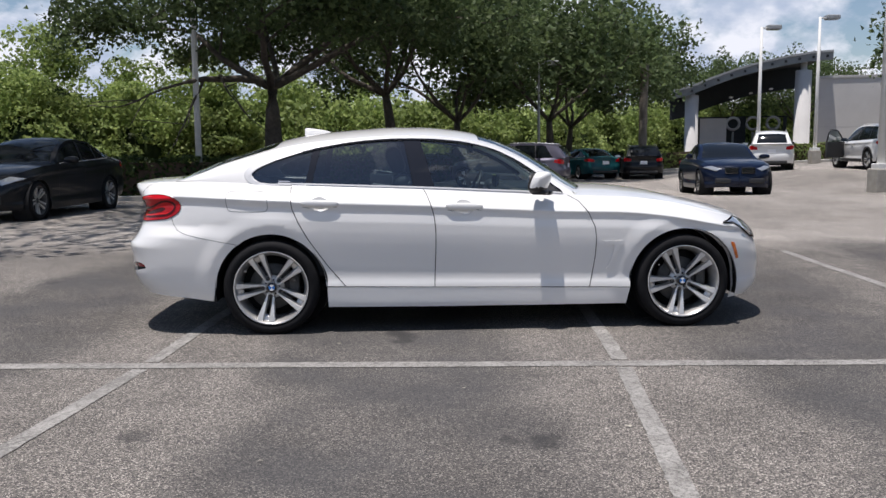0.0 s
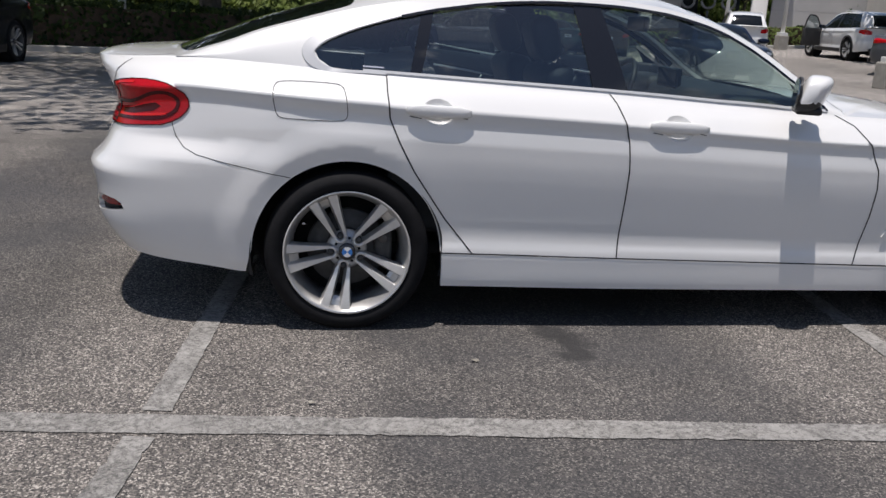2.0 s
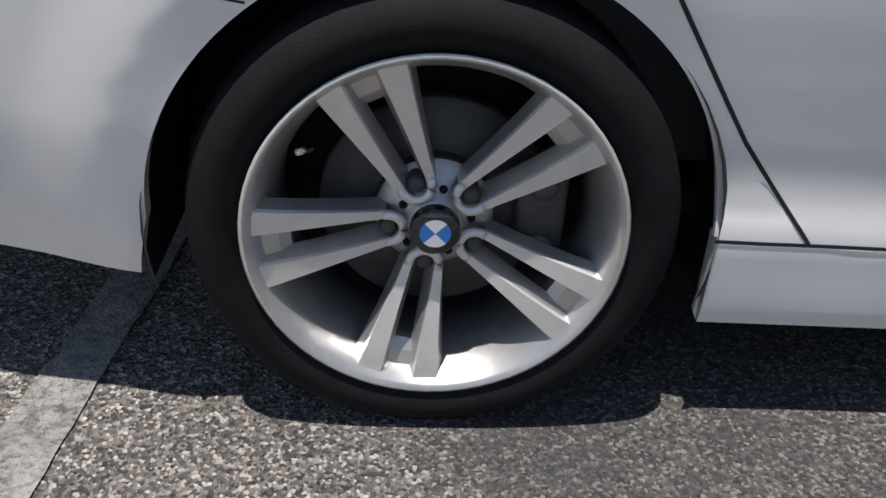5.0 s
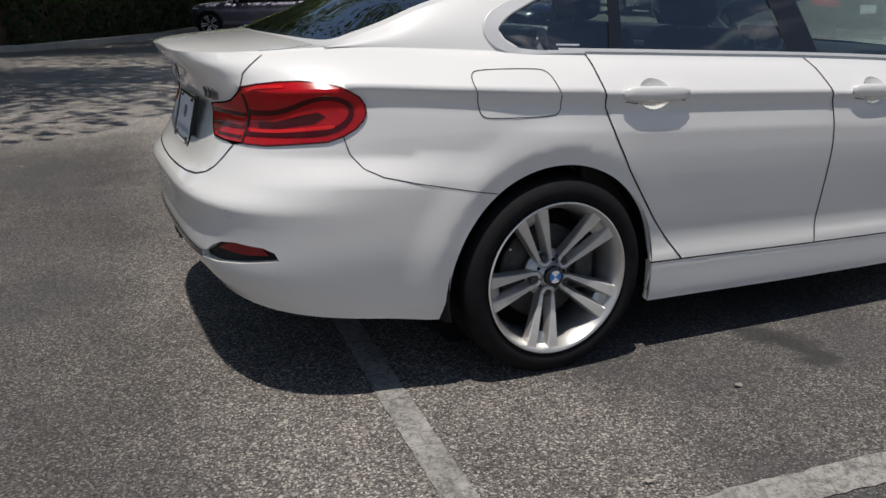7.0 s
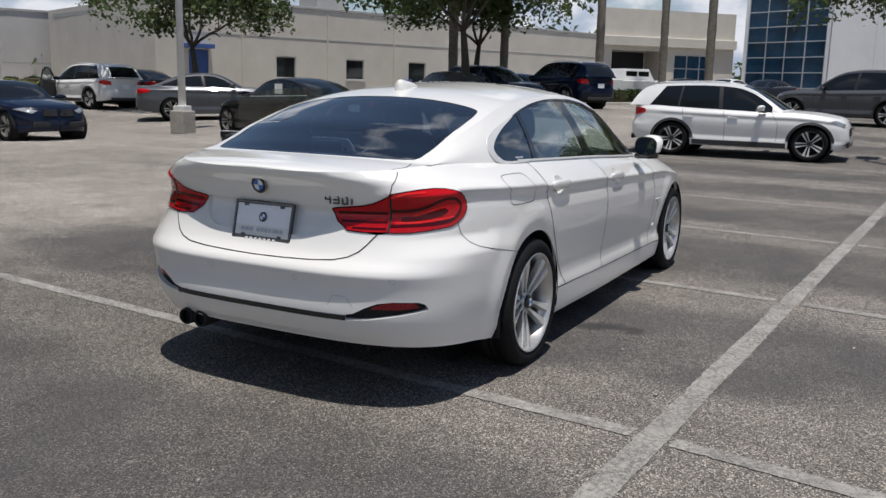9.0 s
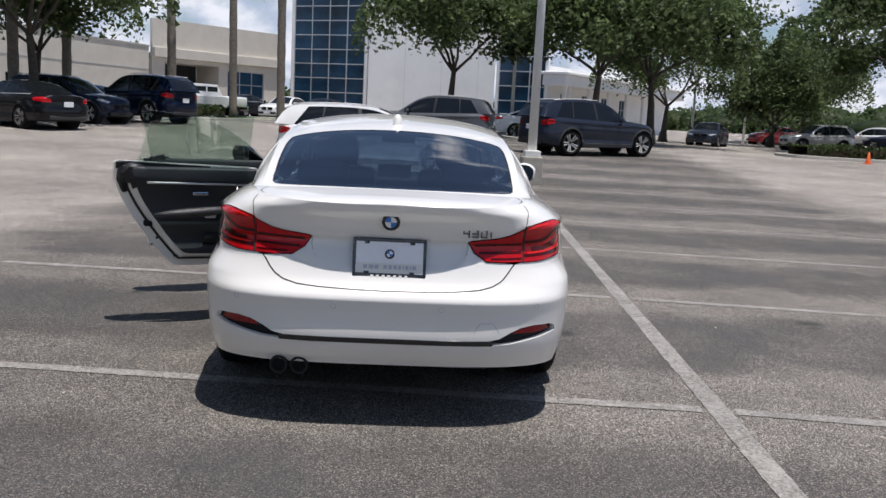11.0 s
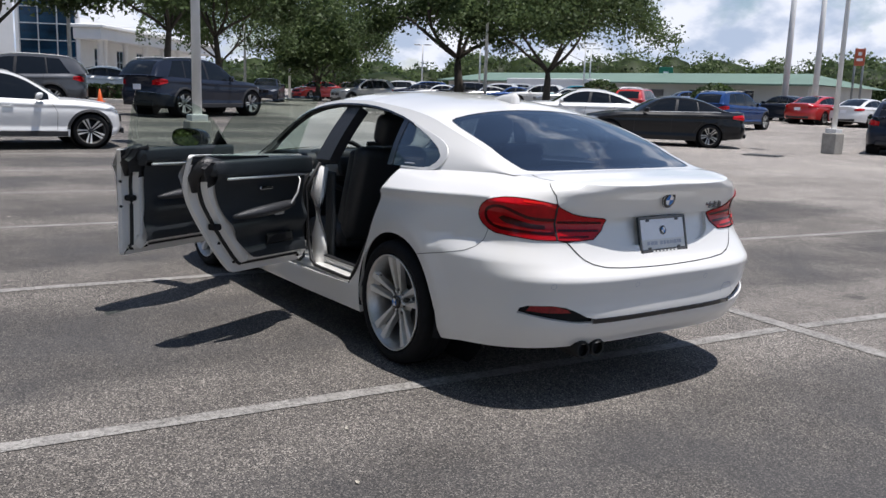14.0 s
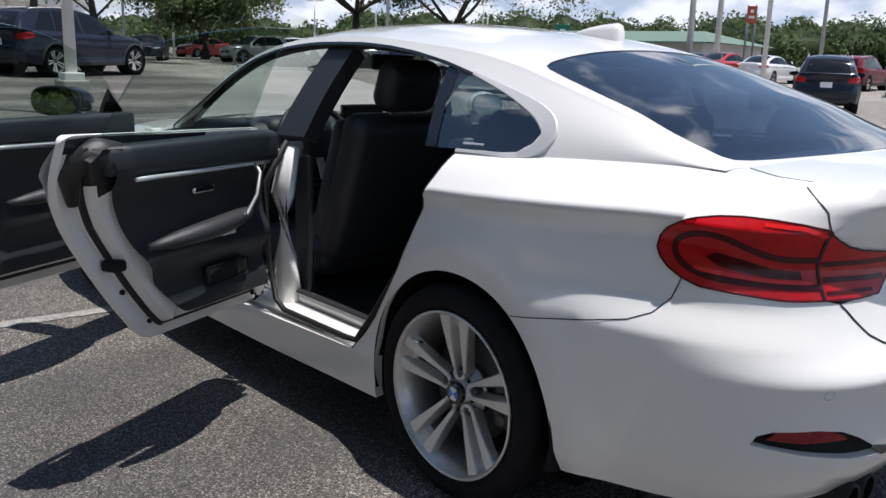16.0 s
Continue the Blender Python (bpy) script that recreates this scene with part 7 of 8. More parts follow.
def cone(x, y):
    t = thing("traffic_cone", "orange plastic traffic cone by the kerb", "traffic cone", pose(x, y, gz(x, y)), "traffic cones")
    v, f = lathe([(0.0001, 0.5), (0.022, 0.49), (0.11, 0.04), (0.11, 0.02)], 16, "Z")
    mesh_ob("cone_body", v, f, M_orangec, t)
    part("cone_foot", box_bm(0.30, 0.30, 0.03, (0, 0, 0.015), 0.008), M_orangec, t)


cone(29.6, -18.9)
cone(29.2, -21.6)
cone(31.6, -5.0)


def sign_board(x, y, z0, z1, w, material, label, name, yaw=0, post=True):
    t = thing(name, label, "sign", pose(x, y, gz(x, y), 0, 0, yaw))
    part("board", box_bm(w, 0.12, z1 - z0, (0, 0, (z0 + z1) / 2), 0.02), material, t)
    for k, h, zc in ((0.6, 0.16, 0.35), (0.35, 0.2, 0.7)):
        part("board_mark", box_bm(w * k, 0.01, (z1 - z0) * h, (0, 0.07, z0 + (z1 - z0) * zc), 0), M_wht, t)
    for s in (-1, 1):
        v, f = sweep([(s * w * 0.4, -0.12, -0.05), (s * w * 0.4, -0.12, z1 + 0.1)], 0.09, 8)
        mesh_ob("post", v, f, M_roofedge, t)
    return t


sign_board(37.5, -67.5, 3.9, 5.3, 0.8, M_signred, "orange-red roadside sign on two dark posts", "roadside_sign", 30)
sign_board(61.5, -71, 1.5, 3.9, 1.5, M_signgreen, "green road sign on posts", "road_sign", 40)


def drain(x, y, yaw):
    t = thing("drain_grate", "dark steel drain grate set in the asphalt", "drain grate", pose(x, y, gz(x, y) + 0.004, 0, 0, yaw))
    part("grate_frame", box_bm(0.95, 0.75, 0.02, (0, 0, 0.0), 0.004), M_shade_fittings, t)
    for i in range(7):
        part("grate_bar", box_bm(0.05, 0.65, 0.012, (-0.39 + i * 0.13, 0, 0.014), 0.003), M_iron, t)


drain(6.7, -8.6, 20)
drain(10.6, -17.2, 20)

# ---- parked cars ----
def spec(**kw):
    d = dict(FASTBACK)
    d.pop("recess", None)
    d["tuck"], d["flare"], d["lip"] = 0.02, 0.014, (0.062, 0.055)
    d.update(kw)
    return d


SEDAN = spec(
    zb=([-1.1, -0.9, -0.5, 0.0, 0.45, 1.04, 1.6, 1.94, 2.38, 2.65, 2.98, 3.27, 3.45, 3.6], [1.0, 1.01, 1.0, 0.985, 0.97, 0.95, 0.93, 0.92, 0.9, 0.872, 0.82, 0.76, 0.71, 0.66]),
    zr=([-0.62, -0.45, -0.2, 0.0, 0.2, 0.45, 0.64, 0.835, 1.03, 1.22, 1.42, 1.615, 1.81, 1.93, 2.03], [1.005, 1.035, 1.13, 1.205, 1.27, 1.325, 1.345, 1.355, 1.352, 1.335, 1.285, 1.195, 1.07, 0.985, 0.93]),
    crown=([-0.62, -0.3, 0.0, 0.45, 0.84, 1.2, 1.6, 2.03], [0.01, 0.05, 0.06, 0.055, 0.05, 0.05, 0.04, 0.02]),
    yr=([-0.62, -0.2, 0.2, 0.835, 1.22, 1.615, 2.03], [0.66, 0.62, 0.60, 0.597, 0.61, 0.655, 0.745]),
    xr=([0, 0.1, 0.3, 0.45, 0.6, 0.8, 1.0], [-1.02, -1.08, -1.10, -1.09, -1.06, -1.05, -1.06]))
SUV = spec(
    zs=([-1.0, -0.5, 0.0, 2.41, 3.16, 3.6], [0.36, 0.28, 0.25, 0.24, 0.25, 0.30]),
    zb=([-1.0, -0.5, 0.0, 0.45, 1.04, 1.6, 1.94, 2.38, 2.8, 3.1, 3.4, 3.6], [1.08, 1.08, 1.06, 1.04, 1.02, 1.0, 0.99, 0.99, 0.96, 0.92, 0.84, 0.76]),
    zr=([-0.96, -0.90, -0.78, -0.60, -0.45, -0.1, 0.3, 0.64, 1.03, 1.3, 1.55, 1.8, 2.05, 2.2], [1.10, 1.20, 1.37, 1.50, 1.535, 1.565, 1.58, 1.585, 1.57, 1.535, 1.45, 1.30, 1.12, 1.01]),
    yr=([-0.96, -0.7, -0.2, 0.64, 1.3, 1.7, 2.2], [0.70, 0.62, 0.60, 0.61, 0.62, 0.66, 0.75]),
    ytop=([-1.0, -0.6, 0.0, 1.0, 1.9, 2.4, 3.0, 3.6], [0.76, 0.78, 0.80, 0.815, 0.81, 0.79, 0.76, 0.72]),
    crown=([-0.96, -0.6, 0.2, 1.03, 1.5, 2.2], [0.01, 0.035, 0.05, 0.05, 0.05, 0.02]),
    bow=([-0.96, -0.5, 0.9, 1.4, 2.2], [-0.06, -0.02, 0.0, 0.04, 0.16]),
    xr=([0, 0.1, 0.3, 0.45, 0.6, 0.8, 1.0], [-0.88, -0.95, -0.97, -0.96, -0.92, -0.91, -0.92]),
    xf=([0, 0.1, 0.3, 0.5, 0.75, 1.0], [3.42, 3.47, 3.49, 3.48, 3.46, 3.40]), nr=4.2, xcr=-0.3,
    arches=[(0.0, 0.36, 0.40), (2.76, 0.36, 0.40)])
M_carglass = mat("dark_car_glass", (0.008, 0.010, 0.012), 0.05, spec=0.45)
M_clad = mat("grey_cladding", (0.03, 0.03, 0.032), 0.6)


def paint_slots(ob):
    ob.material_slots[0].link = "OBJECT"


def build_parked(kind, S):
    B = Body(S)
    suv = kind == "suv"
    root = new("parked_" + kind)
    root.empty_display_size = 0.3
    F, P = B.full, B.poly
    Q = B.u1 - B.u0 - 0.006
    ra, fa = B.arches

    def bottom(s):
        pts = [("x", ra[0] - ra[2] - 0.015, 0), *arc(ra[0], ra[1], ra[2], 176, 4, 18), ("x", ra[0] + ra[2] + 0.01, 0)]
        pts += [("x", x, 0) for x in np.linspace(ra[0] + ra[2] + 0.15, fa[0] - fa[2] - 0.15, 6)]
        pts += [("x", fa[0] - fa[2] - 0.012, 0), *arc(fa[0], fa[1], fa[2], 176, 4, 18), ("x", fa[0] + fa[2] + 0.01, 0)]
        return [(a, max(0.0, b)) for a, b in P(pts, s)]
    bl, br = bottom(1), bottom(-1)
    outer = [(bl[0][0] * t, 0.0) for t in np.linspace(-0.9, 0.9, 12)] + bl + [(Q, 0.0)] + [(Q, HV)] + [(Q * (1 - 2 * t), HV) for t in np.linspace(0.01, 0.99, 60)] + [(-Q, HV), (-Q, 0.0)] + br[::-1]
    body = panel("body", F, outer, [], 0.07, M_white, root, -1, flange=0.03, stepb=0.05)
    painted = [body]
    # tops
    T = B.lid
    ue, uf = B.u0 + 0.006, B.u1 - 0.01
    xd = S["zr"][0][0] + 0.06
    up = P([("x", xd, None)], 1)[0][0] + B.u0
    deck = [(ue, w) for w in np.linspace(-0.6, 0.6, 9)] + [(up, w) for w in np.linspace(0.6, -0.6, 9)]
    painted.append(panel("boot_top", T, deck, [], 0.1, M_white, root, 1))
    xh = S["zr"][0][-1] - 0.03
    hood = [(xh, w) for w in np.linspace(-0.6, 0.6, 9)] + [(xh + (uf - xh) * t, 0.6) for t in np.linspace(0.1, 1, 12)] + [(uf + (xh - uf) * t, -0.6) for t in np.linspace(0, 0.9, 12)]
    painted.append(panel("bonnet", T, hood, [], 0.1, M_white, root, 1))
    # glasshouse
    x0, x1 = S["zr"][0][0], S["zr"][0][-1]
    upf = lambda x: float(B.zr(x)) - 0.045
    lof = lambda x: float(B.zb(x)) + 0.012
    xs0, xs1 = (x0 + 0.32, x1 - 0.15) if not suv else (x0 + 0.44, x1 - 0.2)
    xm = [xs0, (0.34 if not suv else 0.10), 0.98, xs1]
    for s in (-1, 1):
        H = lambda x, t, s=s: B.house(x, t, s)
        sg = -1 if s > 0 else 1
        def win(a, b, n=9, lean=0.0, lean2=0.0):
            pts = [(x, max(upf(x), lof(x) + 0.01)) for x in np.linspace(a + lean, b + lean2, n)] + [(x, lof(x)) for x in np.linspace(b, a, n)]
            return [B.ht(*p) for p in pts]
        sl = 0.30 if suv else 0.0
        k1, k2 = (0.05, -0.04) if suv else (0.03, -0.06)
        whole = win(xm[0], xm[3], 24, sl)
        holes = [win(xm[0], xm[1] - 0.02, 9, sl, k1), win(xm[1] + 0.02, xm[2] - 0.04, 9, k1, k2), win(xm[2] + 0.04, xm[3], 9, k2, 0.0)]
        posts = [win(xm[1] - 0.02, xm[1] + 0.02, 4, k1, k1), win(xm[2] - 0.04, xm[2] + 0.04, 4, k2, k2)]
        ou = [(x, 0.0) for x in np.linspace(x0, x1, 30)] + [(x, 0.33) for x in np.linspace(x1, x0, 30)]
        painted.append(panel("roof_side", H, ou, [whole], 0.08, M_white, root, sg))
        for pp in posts:
            panel("window_post", H, pp, [], 0.08, M_black, root, sg, off=-0.002)
        for nm, hcut in zip(("quarter_window", "rear_side_window", "front_side_window"), holes):
            panel(nm, H, hcut, [], 0.12, M_carglass, root, sg, off=-0.004)
        tops = [win(xm[0], xm[3], 24)]
        ribbon("window_trim", H, tops[0][24:], 0.016, M_satin if not suv else M_gloss, root, sg, 0.001, thick=0.003)
        gaps = [[("x", 0.2, None), ("x", 0.24, 0.7), ("x", 0.5, 0.36)], [("x", 1.05, None), ("x", 1.1, 0.7), ("x", 1.09, 0.36)], [("x", 2.0, None), ("x", 2.14, 0.75), ("x", 2.12, 0.36)], [("x", 0.5, 0.36), ("x", 2.12, 0.36)]]
        for g in gaps:
            ribbon("door_gap", F, P(g, s), 0.006, M_seal, root, -1, 0.0015, step=0.06)
        for hx in (0.34, 1.25):
            c = P([("x", hx - 0.1, 0.86), ("x", hx + 0.1, 0.855)], s)
            painted.append(ribbon("door_handle", F, c, 0.03, M_white, root, -1, 0.006, thick=0.02, step=0.05))
        tl = [("y", 0.52, 0.80), ("y", 0.70, 0.80), ("x", -0.62, 0.83), ("x", -0.60, 0.90), ("y", 0.70, 0.945), ("y", 0.52, 0.90)]
        if suv:
            tl = [("y", 0.55, 0.86), ("y", 0.74, 0.86), ("x", -0.58, 0.92), ("x", -0.60, 1.0), ("y", 0.74, 1.03), ("y", 0.55, 0.98)]
        lamp = panel("tail_lamp", F, P(tl, s), [], 0.05, M_red, root, -1, flange=0.01, off=0.008)
        xe = 3.0 if suv else 3.08
        zo = 0.12 if suv else 0.0
        hl = [("x", xe + 0.05, 0.70 + zo), ("x", xe + 0.2, 0.665 + zo), ("x", xe + 0.35, 0.60 + zo), ("x", xe + 0.37, 0.66 + zo), ("x", xe + 0.2, 0.735 + zo)]
        panel("headlamp", F, P(hl, s), [], 0.05, M_lens, root, -1, flange=0.01, off=0.008)
        mm = Matrix.Translation((0, 0, 0.06 if suv else 0.0))
        painted.append(door_mirror(root, s, mm))
    if suv:
        for s in (-1, 1):
            for cx, cz, R in B.arches:
                ribbon("arch_cladding", F, P(arc(cx, cz, R + 0.028, 176, 4, 20), s), 0.06, M_clad, root, -1, 0.003, thick=0.008, step=0.06)
            ribbon("sill_cladding", F, P([("x", 0.44, 0.31), ("x", 2.32, 0.30)], s), 0.11, M_clad, root, -1, 0.003, thick=0.008, step=0.1)
            v, f = sweep([(x, s * (float(B.yr(x)) - 0.03), float(B.zr(x)) + 0.045) for x in np.linspace(-0.5, 1.1, 8)], 0.014, 6)
            mesh_ob("roof_rail", v, f, M_satin, root)
    D = B.top
    wa, wb = (1.34, x1 - 0.02) if not suv else (1.36, x1 - 0.04)
    ws = [(wa, w) for w in np.linspace(-0.52, 0.52, 7)] + [(wb, w) for w in np.linspace(0.54, -0.54, 7)]
    ra_, rb_ = (0.42, x0 + 0.1) if not suv else (-0.66, x0 + 0.015)
    rg = [(rb_, w) for w in np.linspace(-0.5, 0.5, 7)] + [(ra_, w) for w in np.linspace(0.5, -0.5, 7)]
    ro = [(x, -0.6) for x in np.linspace(x0, x1, 30)] + [(x, 0.6) for x in np.linspace(x1, x0, 30)]
    painted.append(panel("roof", D, ro, [ws, rg], 0.08, M_white, root, 1))
    panel("windscreen", D, ws, [], 0.12, M_carglass, root, 1, off=-0.003)
    panel("rear_window", D, rg, [], 0.1, M_carglass, root, 1, off=-0.003)
    # plates, grille, lower bumpers, underside
    xr_, xf_ = float(B.xr(0.5)), float(B.xf(0.5))
    part("number_plate", box_bm(0.012, 0.31, 0.15, (xr_ - 0.012, 0, 0.76 if not suv else 0.80), 0.004), M_plate, root)
    part("grille", join_bm(box_bm(0.05, 0.34, 0.17, (xf_ - 0.018, 0.2, 0.62), 0.024), box_bm(0.05, 0.34, 0.17, (xf_ - 0.018, -0.2, 0.62), 0.024)), M_gloss, root)
    part("lower_intake", box_bm(0.05, 1.2, 0.13, (xf_ - 0.03, 0, 0.36), 0.03), M_black, root)
    part("rear_valance", box_bm(0.06, 1.2, 0.12, (xr_ + 0.02, 0, 0.36), 0.03), M_clad, root)
    part("underbody", box_bm(3.6, 1.3, 0.16, (1.2, 0, 0.30), 0.04), M_dark, root)
    part("cabin_block", box_bm(2.1, 1.2, 0.5, (0.95, 0, 0.72), 0.1), M_dark, root)
    for x, R in ((ra[0], 0.33 if not suv else 0.36), (fa[0], 0.33 if not suv else 0.36)):
        for s in (-1, 1):
            make_wheel(root, (x, s * 0.775, R), s > 0, R, R - 0.088, 5, False, (M_alloyd, M_iron) if not suv else (M_alloy, M_iron), badge=False)
    for s in (-1, 1):
        for cx, cz, R in B.arches:
            v, f = lathe([(R, 0.88), (R + 0.01, 0.55), (0.001, 0.55)], 24)
            o = mesh_ob("arch_liner", [(a, s * b, c) for a, b, c in v], f, M_dark, root)
            o.location = (cx, 0, cz)
    for o in painted + [c for c in root.children if c.name.startswith("door_mirror")]:
        paint_slots(o)
    return root


COL = dict(
    black=paint("black_car_paint", (0.007, 0.008, 0.010)), navy=paint("navy_car_paint", (0.005, 0.010, 0.028)), grey=paint("grey_car_paint", (0.10, 0.105, 0.115), 0.4),
    silver=paint("silver_car_paint", (0.48, 0.48, 0.47), 0.5), white=paint("white_car_paint", (0.78, 0.78, 0.77)), red=paint("red_car_paint", (0.48, 0.015, 0.012)),
    teal=paint("teal_car_paint", (0.012, 0.075, 0.085)), slate=paint("slate_car_paint", (0.020, 0.026, 0.042), 0.15), blue=paint("blue_car_paint", (0.02, 0.055, 0.17), 0.2),
    plum=paint("violet_grey_car_paint", (0.105, 0.10, 0.13), 0.4), dred=paint("dark_red_car_paint", (0.16, 0.012, 0.02)), cyan=paint("bright_teal_car_paint", (0.02, 0.20, 0.26)))
WORD = dict(black="black", navy="dark navy blue", grey="grey", silver="silver", white="white", red="bright red", teal="dark teal", slate="dark slate blue", blue="blue", plum="violet-grey", dred="dark red", cyan="teal")
PROTO = dict(sedan=build_parked("sedan", SEDAN), suv=build_parked("suv", SUV))
used = set()


def park(kind, x, y, heading, colour, where, size=1.0, tall=1.0, front=False):
    """A parked car with the middle of its wheelbase at x, y."""
    src = PROTO[kind]
    z = gz(x, y)
    dx, dy = math.cos(radians(heading)), math.sin(radians(heading))
    slope = math.degrees(math.atan2(gz(x + dx, y + dy) - gz(x - dx, y - dy), 2))
    m = pose(x, y, z, 0, 0, heading) @ pose(0, 0, 0, 0, -slope, 0) @ Matrix.Translation((-1.4 * size, 0, 0))
    if kind in used:
        ob = copy_thing(src, m)
    else:
        ob = src
        ob.matrix_basis = m
        used.add(kind)
    ob.name = "parked_car"
    ob.scale = (size, size, size * tall)
    for o in ob.children_recursive:
        if o.material_slots and o.material_slots[0].link == "OBJECT":
            o.material_slots[0].material = COL[colour]
    tagged(ob, "%s %s parked %s" % (WORD[colour], "saloon car" if kind == "sedan" else "sport utility car", where), "car", "parked cars")
    return ob


park("sedan", -6.21, 10.64, -97, "black", "in tree shade by the hedge", 1.0, 1.07)
park("suv", 5.1, 25.8, 158, "plum", "along the hedge")
park("sedan", 9.75, 33.3, 100, "teal", "nose to the hedge", 0.98)
park("suv", 12.1, 32.3, 78, "black", "nose to the hedge", 0.98, 0.94)
park("sedan", 10.1, 17.2, -100, "navy", "alone in the open lane", 1.03)
park("suv", 17.0, 29.7, 68, "white", "near the wash canopy", 1.0)
suv_open = park("suv", 19.44, 25.8, 84, "white", "with its driver door open", 1.03)
park("sedan", 21.9, 25.9, 80, "black", "beside the service wall")
park("sedan", 17.6, 17.3, -48, "grey", "beside a lamp post", 1.03)
paper_car = park("sedan", 13.6, 11.35, 73, "black", "with a paper in its window", 1.04)
park("suv", 50.9, 38.1, 60, "white", "far off by the cream wing", 1.0, 1.1)
park("suv", 47.5, 33.2, 20, "white", "far off by the cream wing")
park("suv", 45.1, 28.9, 30, "black", "far off by the cream wing")
park("sedan", 43.3, 25.6, 20, "blue", "far off by the cream wing")
park("sedan", 23.9, 12.4, 55, "black", "in the second row", 1.04)
park("suv", 27.9, 12.2, -110, "navy", "in the second row", 1.03)
park("sedan", 32.4, 13.6, 55, "silver", "in the second row", 1.02)
park("suv", 31.8, 11.1, 62, "navy", "in the second row", 1.12, 1.06)
park("sedan", 52.8, 10.2, -30, "black", "before the entrance")
park("sedan", 50.2, 7.6, 160, "white", "before the entrance")
park("sedan", 50.4, 5.4, 150, "slate", "before the entrance")
park("suv", 15.0, 0.52, -90, "white", "across the lane beside a lamp post", 0.965, 0.95)
park("suv", 25.2, -0.75, 76, "grey", "behind the white one", 1.0)
park("suv", 23.5, -6.15, -64.5, "slate", "beyond the lamp post", 1.04, 1.03)
park("sedan", 35.0, -6.6, -105, "white", "near the white columns")
park("sedan", 45.9, -17.95, 150, "slate", "near the trees")
park("sedan", 60.0, -28.1, 110, "red", "far off in the last row")
park("sedan", 61.0, -31.6, 110, "red", "far off in the last row")
park("suv", 46.3, -24.6, 100, "silver", "near the planted island")
park("sedan", 18.6, -17.6, 50, "white", "near the cones", 1.1)
park("sedan", 14.6, -17.3, 52, "black", "in the open lane", 1.05)
park("suv", 20.6, -29.0, -80, "blue", "beyond the black saloon")
park("suv", 26.4, -29.3, -62, "red", "beyond the white saloon", 0.95)
park("sedan", 25.8, -40.0, -5, "slate", "by the verge")
park("sedan", 23.3, -40.1, -85, "red", "by the verge", 1.05)
park("sedan", 21.3, -40.9, -85, "white", "by the verge", 1.02)
park("suv", 10.4, -24.0, -66, "slate", "in the next row", 1.0)
park("suv", 16.7, -41.2, -85, "dred", "by the verge")
park("suv", 13.0, -38.0, -75, "slate", "by the verge")
park("sedan", 9.5, -35.0, -75, "black", "by the verge")
far_cols = ["white", "silver", "navy", "blue", "white", "slate", "black", "cyan", "silver", "white", "blue", "grey", "white", "navy", "silver", "cyan", "white", "slate"]
for i, c in enumerate(far_cols):
    t = i / (len(far_cols) - 1)
    park("sedan" if i % 3 else "suv", 62.0 - 19.0 * t + (i % 2) * 1.2, -36.5 - 7.0 * t - (i % 2) * 0.4, 55 + 4 * (i % 3), c, "far off in a long row")
for i, c in enumerate(["white", "grey", "silver", "black", "white", "blue"]):
    park("sedan" if i % 2 else "suv", 74 - i * 5.5, -47 - i * 1.8, 60, c, "far off in a long row")

# open door of the white car, and the paper in the black car's window
DOOR = pose(2.05, 0.86, 0.0, 0, 0, -62)
bm = box_bm(1.0, 0.10, 0.60, (-0.5, 0, 0.68), 0.045, seg=3)
bm.transform(DOOR)
od = part("open_door", bm, M_clad, suv_open, "open driver door, dark inside", smooth=True)
rim_ = [(-0.04, 0, 0.97), (-0.22, -0.04, 1.16), (-0.46, -0.09, 1.36), (-0.62, -0.11, 1.42), (-0.90, -0.11, 1.43), (-0.96, -0.08, 1.30), (-0.97, 0, 0.97)]
v, f = sweep([DOOR @ Vector(p) for p in rim_], 0.026, 8)
mesh_ob("door_frame", v, f, M_black, od)
mesh_ob("door_pane", [DOOR @ Vector(p) for p in rim_], [tuple(range(len(rim_)))], G_side, od, smooth=False)
bm = box_bm(0.30, 0.006, 0.24, (0.72, 0.765, 1.13), 0.0)
part("window_paper", bm, M_paper, paper_car, "white paper sheet in the window")


